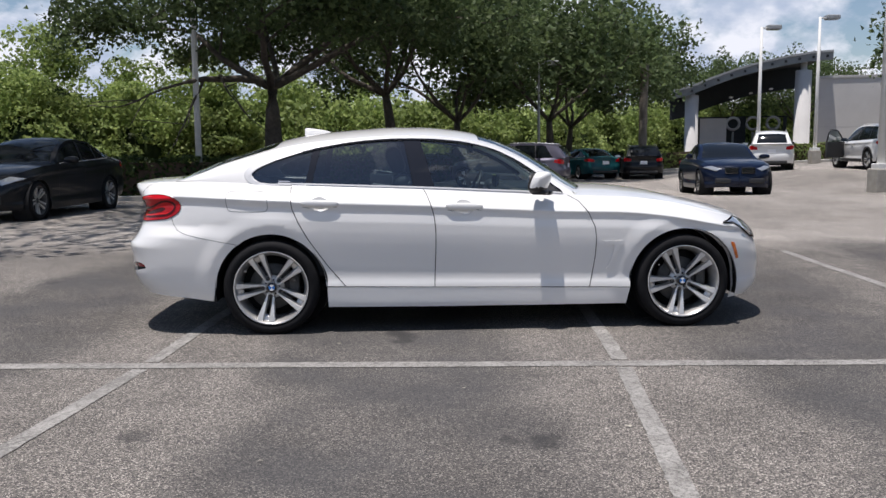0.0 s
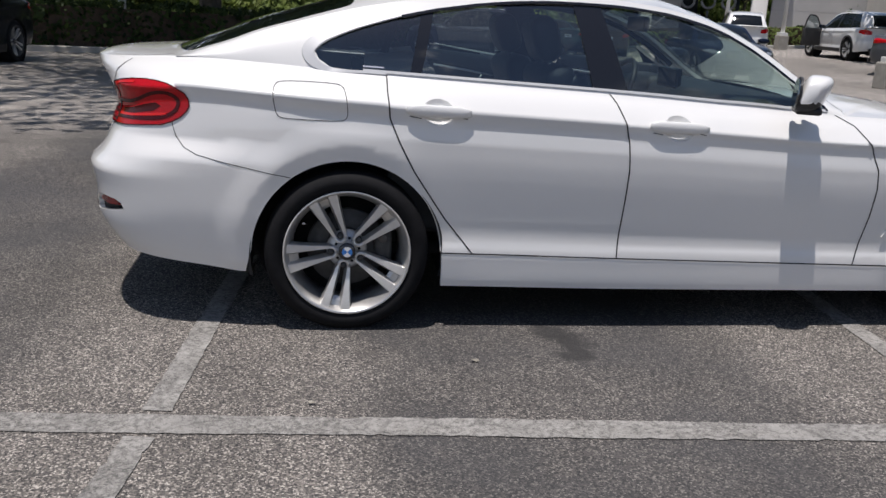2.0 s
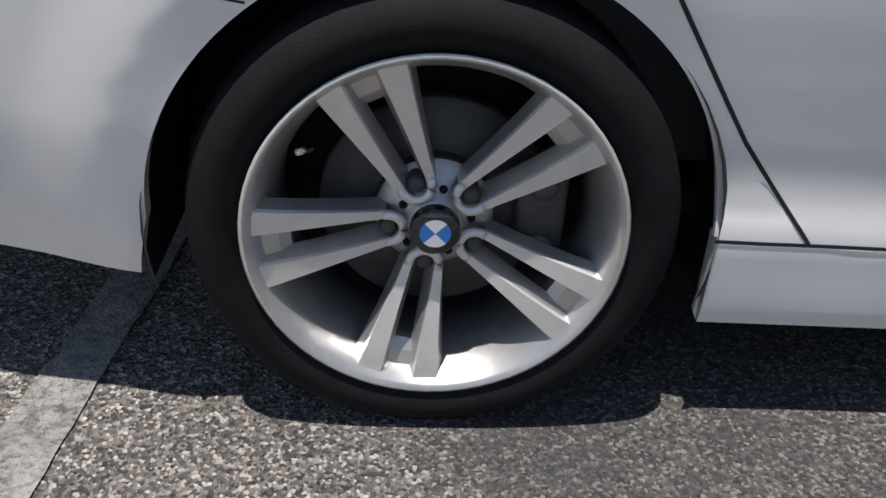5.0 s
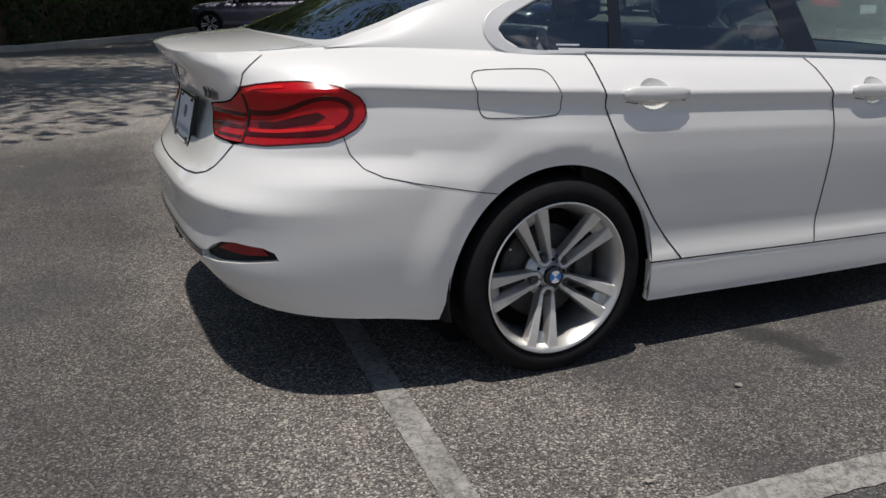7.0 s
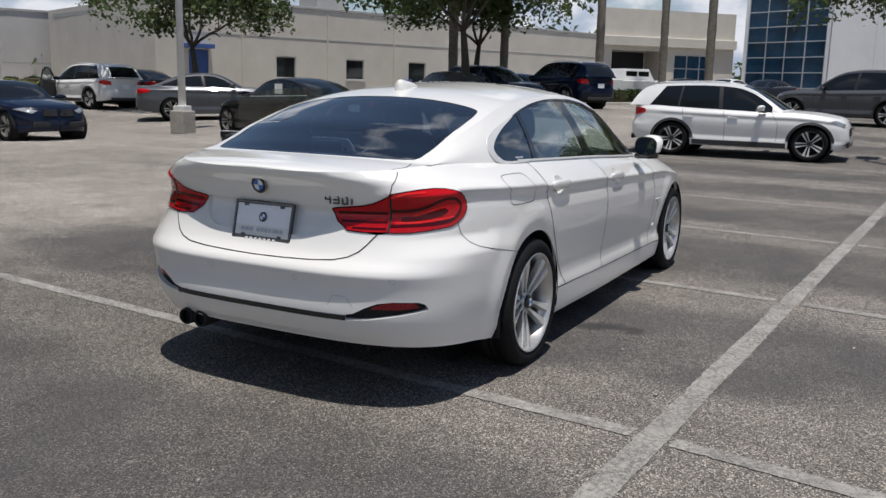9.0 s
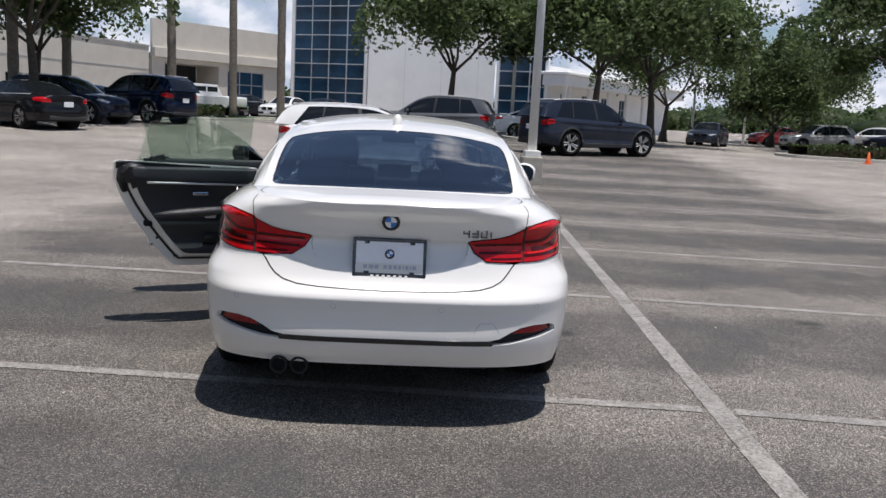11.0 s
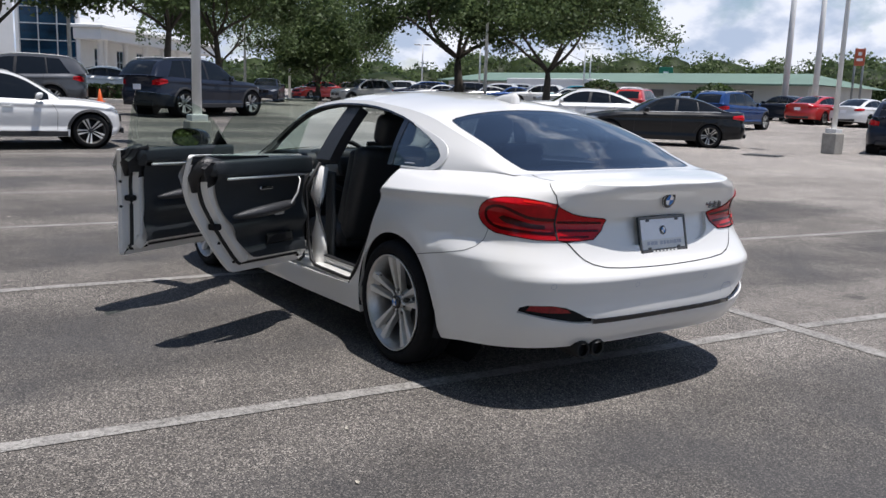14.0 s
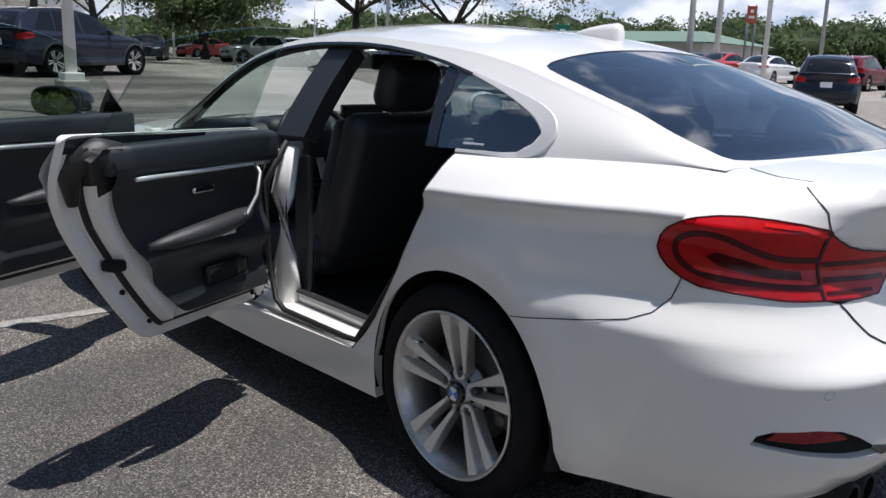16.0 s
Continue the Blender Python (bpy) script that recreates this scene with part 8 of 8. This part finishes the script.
def pickup(x, y, heading):
    t = thing("pickup_truck", "white crew-cab pickup truck parked on the grass edge", "pickup truck", pose(x, y, gz(x, y), 0, 0, heading))
    W = COL["white"]
    part("bonnet", box_bm(1.5, 1.9, 0.55, (2.15, 0, 0.95), 0.10, seg=3), W, t, smooth=True)
    part("lower_cab", box_bm(2.4, 1.96, 0.62, (0.25, 0, 0.90), 0.06, seg=3), W, t)
    bm = box_bm(2.1, 1.72, 0.62, (0.15, 0, 1.50), 0.05, seg=3)
    for v in bm.verts:
        if v.co.z > 1.5:
            v.co.x = 0.15 + (v.co.x - 0.15) * 0.82 - 0.08
            v.co.y *= 0.88
    part("upper_cab", bm, W, t)
    for s in (-1, 1):
        for a, b in ((-0.62, 0.08), (0.18, 0.86)):
            bm = box_bm(b - a, 0.02, 0.36, ((a + b) / 2, s * 0.815, 1.50), 0.004)
            part("side_window", bm, M_carglass, t)
    bm = box_bm(0.03, 1.45, 0.48, (1.06, 0, 1.5), 0.01)
    bm.transform(Matrix.Translation((1.06, 0, 1.5)) @ pose(0, 0, 0, 0, -24, 0) @ Matrix.Translation((-1.06, 0, -1.5)))
    part("windscreen", bm, M_carglass, t)
    part("bed_side", join_bm(box_bm(1.9, 0.10, 0.62, (-1.9, 0.92, 0.92), 0.03), box_bm(1.9, 0.10, 0.62, (-1.9, -0.92, 0.92), 0.03), box_bm(0.10, 1.9, 0.62, (-2.82, 0, 0.92), 0.03), box_bm(1.9, 1.7, 0.1, (-1.9, 0, 0.7), 0)), W, t)
    part("front_bumper", box_bm(0.2, 1.9, 0.22, (2.95, 0, 0.62), 0.05), M_chrome, t)
    part("grille", box_bm(0.06, 1.5, 0.3, (2.9, 0, 0.95), 0.03), M_gloss, t)
    part("chassis", box_bm(5.4, 1.2, 0.2, (0, 0, 0.5), 0.03), M_dark, t)
    for wx_ in (-1.85, 1.95):
        for s in (-1, 1):
            make_wheel(t, (wx_, s * 0.86, 0.39), s > 0, 0.39, 0.25, 6, False, (M_alloyd, M_iron), badge=False)


pickup(43.0, 11.4, -38)

# ---- trees and planting ----
def leaf_mat(name, col, light):
    m = bpy.data.materials.new(name)
    m.use_nodes = True
    nt = m.node_tree
    N, Lk = nt.nodes, nt.links
    b = N["Principled BSDF"]
    b.inputs["Roughness"].default_value = 0.55
    b.inputs["Specular IOR Level"].default_value = 0.25
    geo = N.new("ShaderNodeNewGeometry")
    mx = N.new("ShaderNodeMix")
    mx.data_type = "RGBA"
    mx.inputs["A"].default_value, mx.inputs["B"].default_value = (*col, 1), (*light, 1)
    Lk.new(geo.outputs["Random Per Island"], mx.inputs["Factor"])
    n = N.new("ShaderNodeTexNoise")
    n.inputs["Scale"].default_value, n.inputs["Detail"].default_value = 0.45, 3
    Lk.new(geo.outputs["Position"], n.inputs["Vector"])
    r = N.new("ShaderNodeMapRange")
    r.inputs["From Min"].default_value, r.inputs["From Max"].default_value, r.inputs["To Min"].default_value, r.inputs["To Max"].default_value = 0.3, 0.7, 0.65, 1.35
    Lk.new(n.outputs["Fac"], r.inputs["Value"])
    sc = N.new("ShaderNodeVectorMath")
    sc.operation = "SCALE"
    Lk.new(mx.outputs["Result"], sc.inputs[0])
    Lk.new(r.outputs[0], sc.inputs["Scale"])
    Lk.new(sc.outputs[0], b.inputs["Base Color"])
    tr = N.new("ShaderNodeBsdfTranslucent")
    Lk.new(sc.outputs[0], tr.inputs["Color"])
    ms = N.new("ShaderNodeMixShader")
    ms.inputs[0].default_value = 0.45
    Lk.new(b.outputs[0], ms.inputs[1])
    Lk.new(tr.outputs[0], ms.inputs[2])
    Lk.new(ms.outputs[0], N["Material Output"].inputs[0])
    return m


L_oak = leaf_mat("oak_leaves", (0.065, 0.10, 0.04), (0.13, 0.175, 0.07))
L_wood = leaf_mat("woodland_leaves", (0.17, 0.24, 0.07), (0.34, 0.41, 0.13))
L_hedge = leaf_mat("hedge_leaves", (0.022, 0.04, 0.014), (0.07, 0.105, 0.03))
# dark green of the woodland cores: shade between the leaves put into colour
L_shade = leaf_mat("foliage_gap_shade", (0.028, 0.046, 0.014), (0.05, 0.075, 0.022))
L_palm = leaf_mat("palm_fronds", (0.06, 0.09, 0.03), (0.12, 0.15, 0.05))
M_bark = mat("grey_brown_bark", (0.085, 0.072, 0.058), 0.95, var=0.35, scale=9, bump=1.0, bscale=28)
M_palmbark = mat("palm_trunk", (0.20, 0.175, 0.145), 0.95, var=0.3, scale=7, bump=1.0, bscale=18)
rnd = np.random.default_rng(7)


def leaf_quads(centres, normals, size, squash=0.6, corners=4):
    """Verts and faces of small bent leaf sprays at the centres."""
    n = len(centres)
    a = rnd.normal(size=(n, 3))
    nn = normals / (np.linalg.norm(normals, axis=1, keepdims=True) + 1e-9)
    t = np.cross(nn, a)
    t /= np.linalg.norm(t, axis=1, keepdims=True) + 1e-9
    b = np.cross(nn, t)
    s = size * rnd.uniform(0.6, 1.4, (n, 1))
    if corners == 3:
        v = np.stack([centres - t * s - b * s * 0.5, centres + t * s - b * s * 0.3, centres + b * s], 1).reshape(-1, 3)
        return v, np.arange(n * 3).reshape(-1, 3)
    v = np.stack([centres - t * s, centres - b * s * squash, centres + t * s, centres + b * s * squash], 1).reshape(-1, 3)
    f = np.arange(n * 4).reshape(-1, 4)
    return v, f


def branch_tree(height, fork, spread, seed, limbs=5, lean=0.0, trunk_r=0.32, levels=3, up=0.55):
    """Limbs as (points, radii), and the twig ends."""
    g = np.random.default_rng(seed)
    out, tips = [], []

    def grow(p, d, length, r, lv):
        pts, rad = [p.copy()], [r]
        n = 5
        for i in range(n):
            d = d + g.normal(size=3) * (0.13 if lv else 0.04) + np.array([0, 0, 0.05 if lv < 2 else 0.0])
            d = d / np.linalg.norm(d)
            p = p + d * length / n
            pts.append(p.copy())
            rad.append(r * (1 - 0.5 * (i + 1) / n))
            if lv >= 2 and i > 0:
                tips.append(p.copy())
        out.append((pts, rad))
        if lv >= levels:
            tips.append(p)
            return
        k = 3 if lv else limbs
        for j in range(k):
            az = 2 * math.pi * (j + g.uniform(-0.3, 0.3)) / k
            if lv == 0:
                dd = np.array([math.cos(az), math.sin(az), up + g.uniform(-0.2, 0.35)])
            else:
                side = np.cross(d, g.normal(size=3))
                side /= np.linalg.norm(side)
                dd = d * 0.85 + side * 0.75 + np.array([0, 0, 0.12])
            dd /= np.linalg.norm(dd)
            ln = (spread * 0.62 if lv == 0 else length * 0.68) * g.uniform(0.8, 1.2)
            q = pts[-1] if lv == 0 or j == 0 else pts[-1 - min(j, 2)]
            grow(np.array(q), dd, ln, rad[-1] * 0.72, lv + 1)
    grow(np.zeros(3), np.array([lean, 0, 1.0]), fork, trunk_r, 0)
    return out, np.array(tips)


def tree_mesh(name, height, fork, spread, seed, leaves=9000, leaf=0.13, limbs=5, trunk_r=0.3, low=None, label="", up=0.55, fill=0.35, mat_leaf=None):
    t = new(name)
    t.empty_display_size = 0.5
    br, tips = branch_tree(height, fork, spread, seed, limbs, 0.03, trunk_r, 3, up)
    V, Fc = [], []
    for pts, rad in br:
        v, f = sweep(pts, [max(r, 0.012) for r in rad], 8 if rad[0] > 0.1 else 5)
        o = len(V)
        V += [tuple(p) for p in v]
        Fc += [tuple(i + o for i in q) for q in f]
    # flared foot
    v, f = sweep([(0, 0, -0.15), (0, 0, 0.15), (0, 0, 0.6)], [trunk_r * 1.5, trunk_r * 1.25, trunk_r], 10)
    o = len(V)
    V += [tuple(p) for p in v]
    Fc += [tuple(i + o for i in q) for q in f]
    mesh_ob("trunk", V, Fc, M_bark, t)
    g = np.random.default_rng(seed + 50)
    top = fork + (height - fork)
    cz = (low if low is not None else fork + 0.8)
    k = int(leaves * fill)
    # leaf sprays round the twig ends plus a loose filling dome
    ids = g.integers(0, len(tips), leaves - k)
    c1 = tips[ids] + g.normal(size=(leaves - k, 3)) * np.array([0.46, 0.46, 0.32])
    a = g.uniform(0, 2 * math.pi, k)
    r = np.sqrt(g.uniform(0.0, 1, k)) * spread
    clump = np.array([noise.noise(Vector((x * 0.55, y * 0.55, seed))) for x, y in zip(r * np.cos(a), r * np.sin(a))])
    zt = cz + (height - cz) * np.sqrt(np.clip(1 - (r / spread) ** 2, 0, 1)) * (0.85 + 0.5 * clump)
    c2 = np.stack([r * np.cos(a), r * np.sin(a), zt - g.exponential(0.5, k)], 1)
    c = np.concatenate([c1, c2])
    c = c[(c[:, 2] > cz - 0.9 + 0.6 * g.uniform(size=len(c)))]
    nr = g.normal(size=(len(c), 3)) + np.array([0, 0, 0.8])
    v, f = leaf_quads(c, nr, leaf * 1.12, corners=3)
    mesh_ob("crown", v, f, mat_leaf or L_oak, t, smooth=False)
    return t


T_label = "spreading live oak with dark green small-leaved crown"
oak_a = tree_mesh("oak_tree", 10.5, 3.9, 6.4, 3, 50000, 0.058, 6, 0.34, 5.2, up=0.75)
oak_b = tree_mesh("oak_tree", 8.4, 2.3, 5.2, 11, 15000, 0.092, 5, 0.24, 3.6, up=0.8)
oak_c = tree_mesh("oak_tree", 9.5, 2.6, 7.2, 21, 40000, 0.095, 5, 0.34, 4.6, up=0.5)
oak_d = tree_mesh("oak_tree", 7.5, 2.6, 4.3, 31, 17000, 0.092, 5, 0.20, 3.9, up=0.9)
oak_e = tree_mesh("oak_tree", 9.8, 3.3, 6.2, 8, 62000, 0.070, 6, 0.36, 4.9, up=0.6, fill=0.4)
oak_f = tree_mesh("oak_tree", 8.2, 1.2, 3.0, 41, 15000, 0.105, 6, 0.24, 1.5, up=1.1, fill=0.45)
spots = [
    (oak_e, -2.9, 20.6, 1.0, 40, "beyond the hedge"), (oak_a, -8.0, 11.6, 1.5, 170, "over the black saloon"), (oak_b, 3.6, 30.6, 1.1, 0, "beyond the parked cars"), (oak_b, 8.4, 34.4, 1.15, 120, "beyond the parked cars"),
    (oak_b, 10.2, 39.2, 1.05, 220, "beyond the parked cars"), (oak_a, 1.0, 27.5, 0.9, 260, "beyond the hedge"), (oak_b, 20.5, 68.0, 1.3, 60, "behind the canopy building"), (oak_b, 28.5, 64.0, 1.0, 10, "behind the canopy building"), (oak_b, 34.0, 63.0, 1.0, 130, "behind the canopy building"), (oak_d, 20.9, 21.5, 0.86, 0, "by the blue door"),
    (oak_d, 27.4, 13.35, 1.15, 50, "in a small island"), (oak_d, 32.4, 15.4, 1.0, 150, "in a small island"), (oak_d, 36.9, -2.1, 1.1, 210, "before the white wall"), (oak_c, 41.5, -29.2, 1.18, 15, "on the planted island"),
    (oak_c, 33.9, -29.7, 0.88, 140, "on the planted island"), (oak_d, 35.5, -8.8, 1.15, 95, "near the columns"), (oak_d, 39.0, -12.5, 1.2, 300, "near the columns"), (oak_f, 52.5, -24.6, 1.0, 30, "behind the red cars"),
    (oak_b, 62.0, -29.0, 1.05, 80, "behind the red cars"), (oak_b, 68.0, -34.0, 1.0, 10, "behind the red cars"), (oak_b, 50.0, -16.5, 0.95, 200, "behind the dark saloon"), (oak_b, 39.2, 42.0, 0.9, 33, "between the two buildings"),
    (oak_b, 36.5, 36.5, 0.85, 90, "between the two buildings"),
]
seen_tree = set()
for src, x, y, sc, yaw, where in spots:
    m = pose(x, y, gz(x, y) + 0.05, 0, 0, yaw) @ Matrix.Scale(sc, 4)
    if src.name in seen_tree:
        o = copy_thing(src, pose(x, y, gz(x, y) + 0.05, 0, 0, yaw))
        o.scale = (sc, sc, sc)
    else:
        seen_tree.add(src.name)
        o = src
        o.matrix_basis = m
    tagged(o, "spreading oak tree with dark green crown " + where, "tree", "oak trees")


def palm(x, y, h, seed):
    t = thing("palm_tree", "palm tree with a rough pale trunk and fan fronds", "tree", pose(x, y, gz(x, y), 0, 0, seed * 40), "palm trees")
    v, f = sweep([(0.006 * i, 0, h * i / 12 - 0.05) for i in range(13)], [0.24] + [0.19 + 0.02 * (i % 2) for i in range(11)] + [0.24], 12)
    mesh_ob("trunk", v, f, M_palmbark, t)
    g = np.random.default_rng(seed)
    V, Fc = [], []
    for k in range(34):
        az, el = g.uniform(0, 2 * math.pi), g.uniform(-0.9, 1.2)
        d = Vector((math.cos(az) * math.cos(el), math.sin(az) * math.cos(el), math.sin(el)))
        st = Vector((0, 0, h))
        en = st + d * 0.9
        side = d.cross(Vector((0, 0, 1))).normalized()
        for j in range(9):
            a = (j - 4) * 0.24
            tip = en + (d * math.cos(a) + side * math.sin(a)) * 0.75 + Vector((0, 0, -0.22 - abs(a) * 0.1))
            o = len(V)
            w = side.cross(d) * 0.03
            V += [en - w, en + side * 0.02, tip, en + w]
            Fc.append((o, o + 1, o + 2, o + 3))
        o = len(V)
        V += [st - side * 0.015, st + side * 0.015, en + side * 0.01, en - side * 0.01]
        Fc.append((o, o + 1, o + 2, o + 3))
    mesh_ob("crown", V, Fc, L_palm, t, smooth=False)


palm(13.1, 35.4, 5.4, 1)
palm(37.3, 11.1, 7.6, 2)
palm(41.1, 8.97, 7.8, 3)
palm(38.9, 6.2, 7.2, 4)
palm(29.2, 14.9, 6.5, 5)
palm(34.5, 14.95, 7.0, 6)


def hedge(name, pts, h, w, label, mat_leaf=L_hedge, dens=420, leaf=0.055):
    t = thing(name, label, "hedge")
    P = [Vector(p) for p in pts]
    V, Fc, C, Nn = [], [], [], []
    for i, p in enumerate(P):
        a, b = P[max(0, i - 1)], P[min(len(P) - 1, i + 1)]
        d = (b - a).normalized()
        s = Vector((-d.y, d.x)) * w / 2
        z = gz(p.x, p.y)
        for q, zz in ((p - s * 0.85, 0.0), (p - s * 0.85, h * 0.93), (p + s * 0.85, h * 0.93), (p + s * 0.85, 0.0)):
            V.append((q.x, q.y, z + zz))
    for i in range(len(P) - 1):
        for k in range(3):
            Fc.append((i * 4 + k, (i + 1) * 4 + k, (i + 1) * 4 + k + 1, i * 4 + k + 1))
        d = P[i + 1] - P[i]
        n = int(d.length * dens * (h + w))
        tt = rnd.uniform(0, 1, n)
        pr = rnd.uniform(0, 2 * h + w, n)
        s = Vector((-d.y, d.x)).normalized()
        z0 = gz(P[i].x, P[i].y)
        for k in range(n):
            q = P[i] + d * tt[k]
            if pr[k] < h:
                o, zz, nr = -w / 2, pr[k], (-s.x, -s.y, 0.3)
            elif pr[k] < h + w:
                o, zz, nr = pr[k] - h - w / 2, h, (0, 0, 1)
            else:
                o, zz, nr = w / 2, pr[k] - h - w, (s.x, s.y, 0.3)
            j = 0.05 * math.sin(q.x * 3.1 + q.y * 2.3) + rnd.normal() * 0.035
            C.append((q.x + s.x * o + nr[0] * j, q.y + s.y * o + nr[1] * j, z0 + zz + (j if nr[2] == 1 else rnd.normal() * 0.02)))
            Nn.append(nr)
    mesh_ob("hedge_core", V, Fc, M_mulch, t, smooth=False)
    C, Nn = np.array(C), np.array(Nn) + rnd.normal(size=(len(C), 3)) * 0.6
    v, f = leaf_quads(C, Nn, leaf)
    mesh_ob("hedge_leaves", v, f, mat_leaf, t, smooth=False)


hedge("hedge", HEDGE[1:], 1.12, 0.9, "clipped dark green hedge behind the kerb", dens=220, leaf=0.075)
hedge("hedge", HEDGE2, 0.95, 1.0, "low clipped green hedge beside the wash canopy", L_wood, 200, 0.075)
hedge("hedge", [(33.2, -17.6), (33.6, -21.6), (34.0, -25.6)], 0.55, 1.8, "low clipped green hedge on the island", L_hedge, 160, 0.08)
hedge("hedge", [(46.0, 12.6), (41.0, 9.9), (36.0, 12.2)], 0.6, 1.2, "low clipped green hedge near the entrance", L_hedge, 120, 0.09)
hedge("hedge", [(37.6, -8.5), (34.0, -9.5), (33.0, -5.0)], 0.6, 1.0, "low clipped green hedge near the columns", L_hedge, 140, 0.08)


def bush(x, y, r, h):
    t = thing("bush", "rounded clipped green bush on the verge", "bush", pose(x, y, gz(x, y)), "bushes")
    n = 2600
    d = rnd.normal(size=(n, 3))
    d /= np.linalg.norm(d, axis=1, keepdims=True)
    d[:, 2] = np.abs(d[:, 2])
    c = d * np.array([r, r, h]) * rnd.uniform(0.86, 1.04, (n, 1))
    v, f = leaf_quads(c, d + rnd.normal(size=(n, 3)) * 0.5, 0.13)
    mesh_ob("bush_leaves", v, f, L_hedge, t, smooth=False)
    v, f = lathe([(r * 0.88, 0.0), (r * 0.85, h * 0.4), (r * 0.6, h * 0.75), (0.01, h * 0.9)], 14, "Z")
    mesh_ob("bush_core", v, f, M_mulch, t)


bush(40.5, -40.5, 1.9, 2.0)
bush(28.7, -38.0, 1.7, 1.9)
bush(24.4, 35.6, 0.7, 0.9)
bush(22.8, 35.0, 0.7, 0.9)


def woods(name, path, rows, gap, h0, h1, leaf, per, label, material, seed, core=1.0):
    g = np.random.default_rng(seed)
    C, Nn = [], []
    core_v, core_f = [], []
    P = [Vector(p) for p in path]
    for i in range(len(P) - 1):
        d = P[i + 1] - P[i]
        s = Vector((-d.y, d.x)).normalized()
        n = max(1, int(d.length / gap))
        for k in range(n):
            for r in range(rows):
                c = P[i] + d * ((k + g.uniform(-0.3, 0.3)) / n) + s * (r * gap * 0.9 + g.uniform(-0.6, 0.6) * gap)
                h = g.uniform(h0, h1) * (0.72 + 0.22 * r)
                R = gap * g.uniform(0.7, 1.15)
                z = gz(P[i].x, P[i].y)
                nb = 36
                cu = g.normal(size=(nb, 3))
                cu /= np.linalg.norm(cu, axis=1, keepdims=True)
                cu[:, 2] = np.abs(cu[:, 2]) * 1.1 - 0.1
                bc = cu * np.array([R, R, h * 0.86]) * g.uniform(0.62, 0.92, (nb, 1))
                br_ = g.uniform(0.24, 0.44, nb) * R
                ids = g.integers(0, nb, per)
                u = g.normal(size=(per, 3))
                u /= np.linalg.norm(u, axis=1, keepdims=True)
                q = bc[ids] + u * (br_[ids] * g.uniform(0.7, 1.08, per))[:, None] * np.array([1, 1, 0.8]) + np.array([c.x, c.y, z])
                q[:, 2] = np.maximum(q[:, 2], z + 0.1)
                C.append(q)
                Nn.append(u + g.normal(size=(per, 3)) * 0.6)
                # added core; its dark colour shows as shade through gaps in the leaves
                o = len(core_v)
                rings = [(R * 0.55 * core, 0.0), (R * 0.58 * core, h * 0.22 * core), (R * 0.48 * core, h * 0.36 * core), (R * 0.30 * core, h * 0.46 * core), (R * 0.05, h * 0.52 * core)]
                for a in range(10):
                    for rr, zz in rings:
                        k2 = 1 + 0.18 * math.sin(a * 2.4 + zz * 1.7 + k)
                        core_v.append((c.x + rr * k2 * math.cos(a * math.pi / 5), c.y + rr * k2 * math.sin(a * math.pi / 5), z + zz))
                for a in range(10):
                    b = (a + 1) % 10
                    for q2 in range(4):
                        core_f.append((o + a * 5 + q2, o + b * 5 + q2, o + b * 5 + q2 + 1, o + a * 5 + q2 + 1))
    v, f = leaf_quads(np.concatenate(C), np.concatenate(Nn), leaf, corners=3)
    t = thing(name, label, "woods", kind="stuff")
    mesh_ob("woodland_leaves", v, f, material, t, smooth=False)
    mesh_ob("woodland_shade_core", core_v, core_f, L_shade, t)


woods("woods", [(-40, 26), (-16, 31), (-5, 38)], 2, 2.9, 6.7, 9.6, 0.09, 15000, "tall sunlit green woodland behind the hedge", L_wood, 15)
woods("woods", [(-4, 39), (6, 47), (18, 58), (30, 66), (48, 69)], 2, 2.9, 5.6, 8.6, 0.125, 6500, "dense sunlit green woodland behind the hedge", L_wood, 5)
woods("woods", [(34, 46), (46, 44), (60, 40), (75, 30)], 2, 3.2, 4.5, 6.2, 0.22, 600, "green trees behind the pale wing", L_oak, 6)
woods("woods", [(160, -112), (105, -150), (60, -165), (0, -170), (-60, -160), (-112, -140)], 2, 9.0, 11.0, 13.5, 0.36, 3600, "far dark green tree line on the horizon", L_oak, 7, 1.45)
woods("woods", [(260, -20), (200, -75), (162, -110)], 2, 9.0, 8.0, 11.0, 0.5, 800, "far dark green tree line on the horizon", L_oak, 17, 1.45)
woods("woods", [(-116, -136), (-140, -120), (-160, -40), (-140, 40), (-90, 60), (-42, 28)], 2, 9.0, 7.0, 11.0, 0.75, 380, "far dark green tree line on the horizon", L_oak, 8)
woods("woods", [(75, 30), (120, 70), (200, 60), (260, -20)], 2, 9.0, 7.0, 11.0, 0.75, 300, "far dark green tree line on the horizon", L_oak, 9)


# ---- small litter on the asphalt ----
def litter(n=150):
    g = np.random.default_rng(77)
    t = thing("leaf_litter", "small dry leaves and paper scraps scattered on asphalt", "litter", kind="stuff")
    V, Fc = [], []
    for k in range(n):
        x, y = g.uniform(-7, 9), g.uniform(-8, 7)
        if -1.3 < x < 3.9 and -1.1 < y < 1.1:
            continue
        a, s_ = g.uniform(0, 6.28), g.uniform(0.006, 0.02)
        z = gz(x, y) + 0.004
        o = len(V)
        for j in range(5):
            r = s_ * g.uniform(0.6, 1.2)
            V.append((x + r * math.cos(a + j * 1.257), y + 0.6 * r * math.sin(a + j * 1.257), z + g.uniform(0.002, 0.008)))
        Fc.append(tuple(range(o, o + 5)))
    mesh_ob("dry_scraps", V, Fc, mat("dry_scrap", (0.36, 0.33, 0.27), 0.8, var=0.5, scale=3), t, smooth=False)


litter()
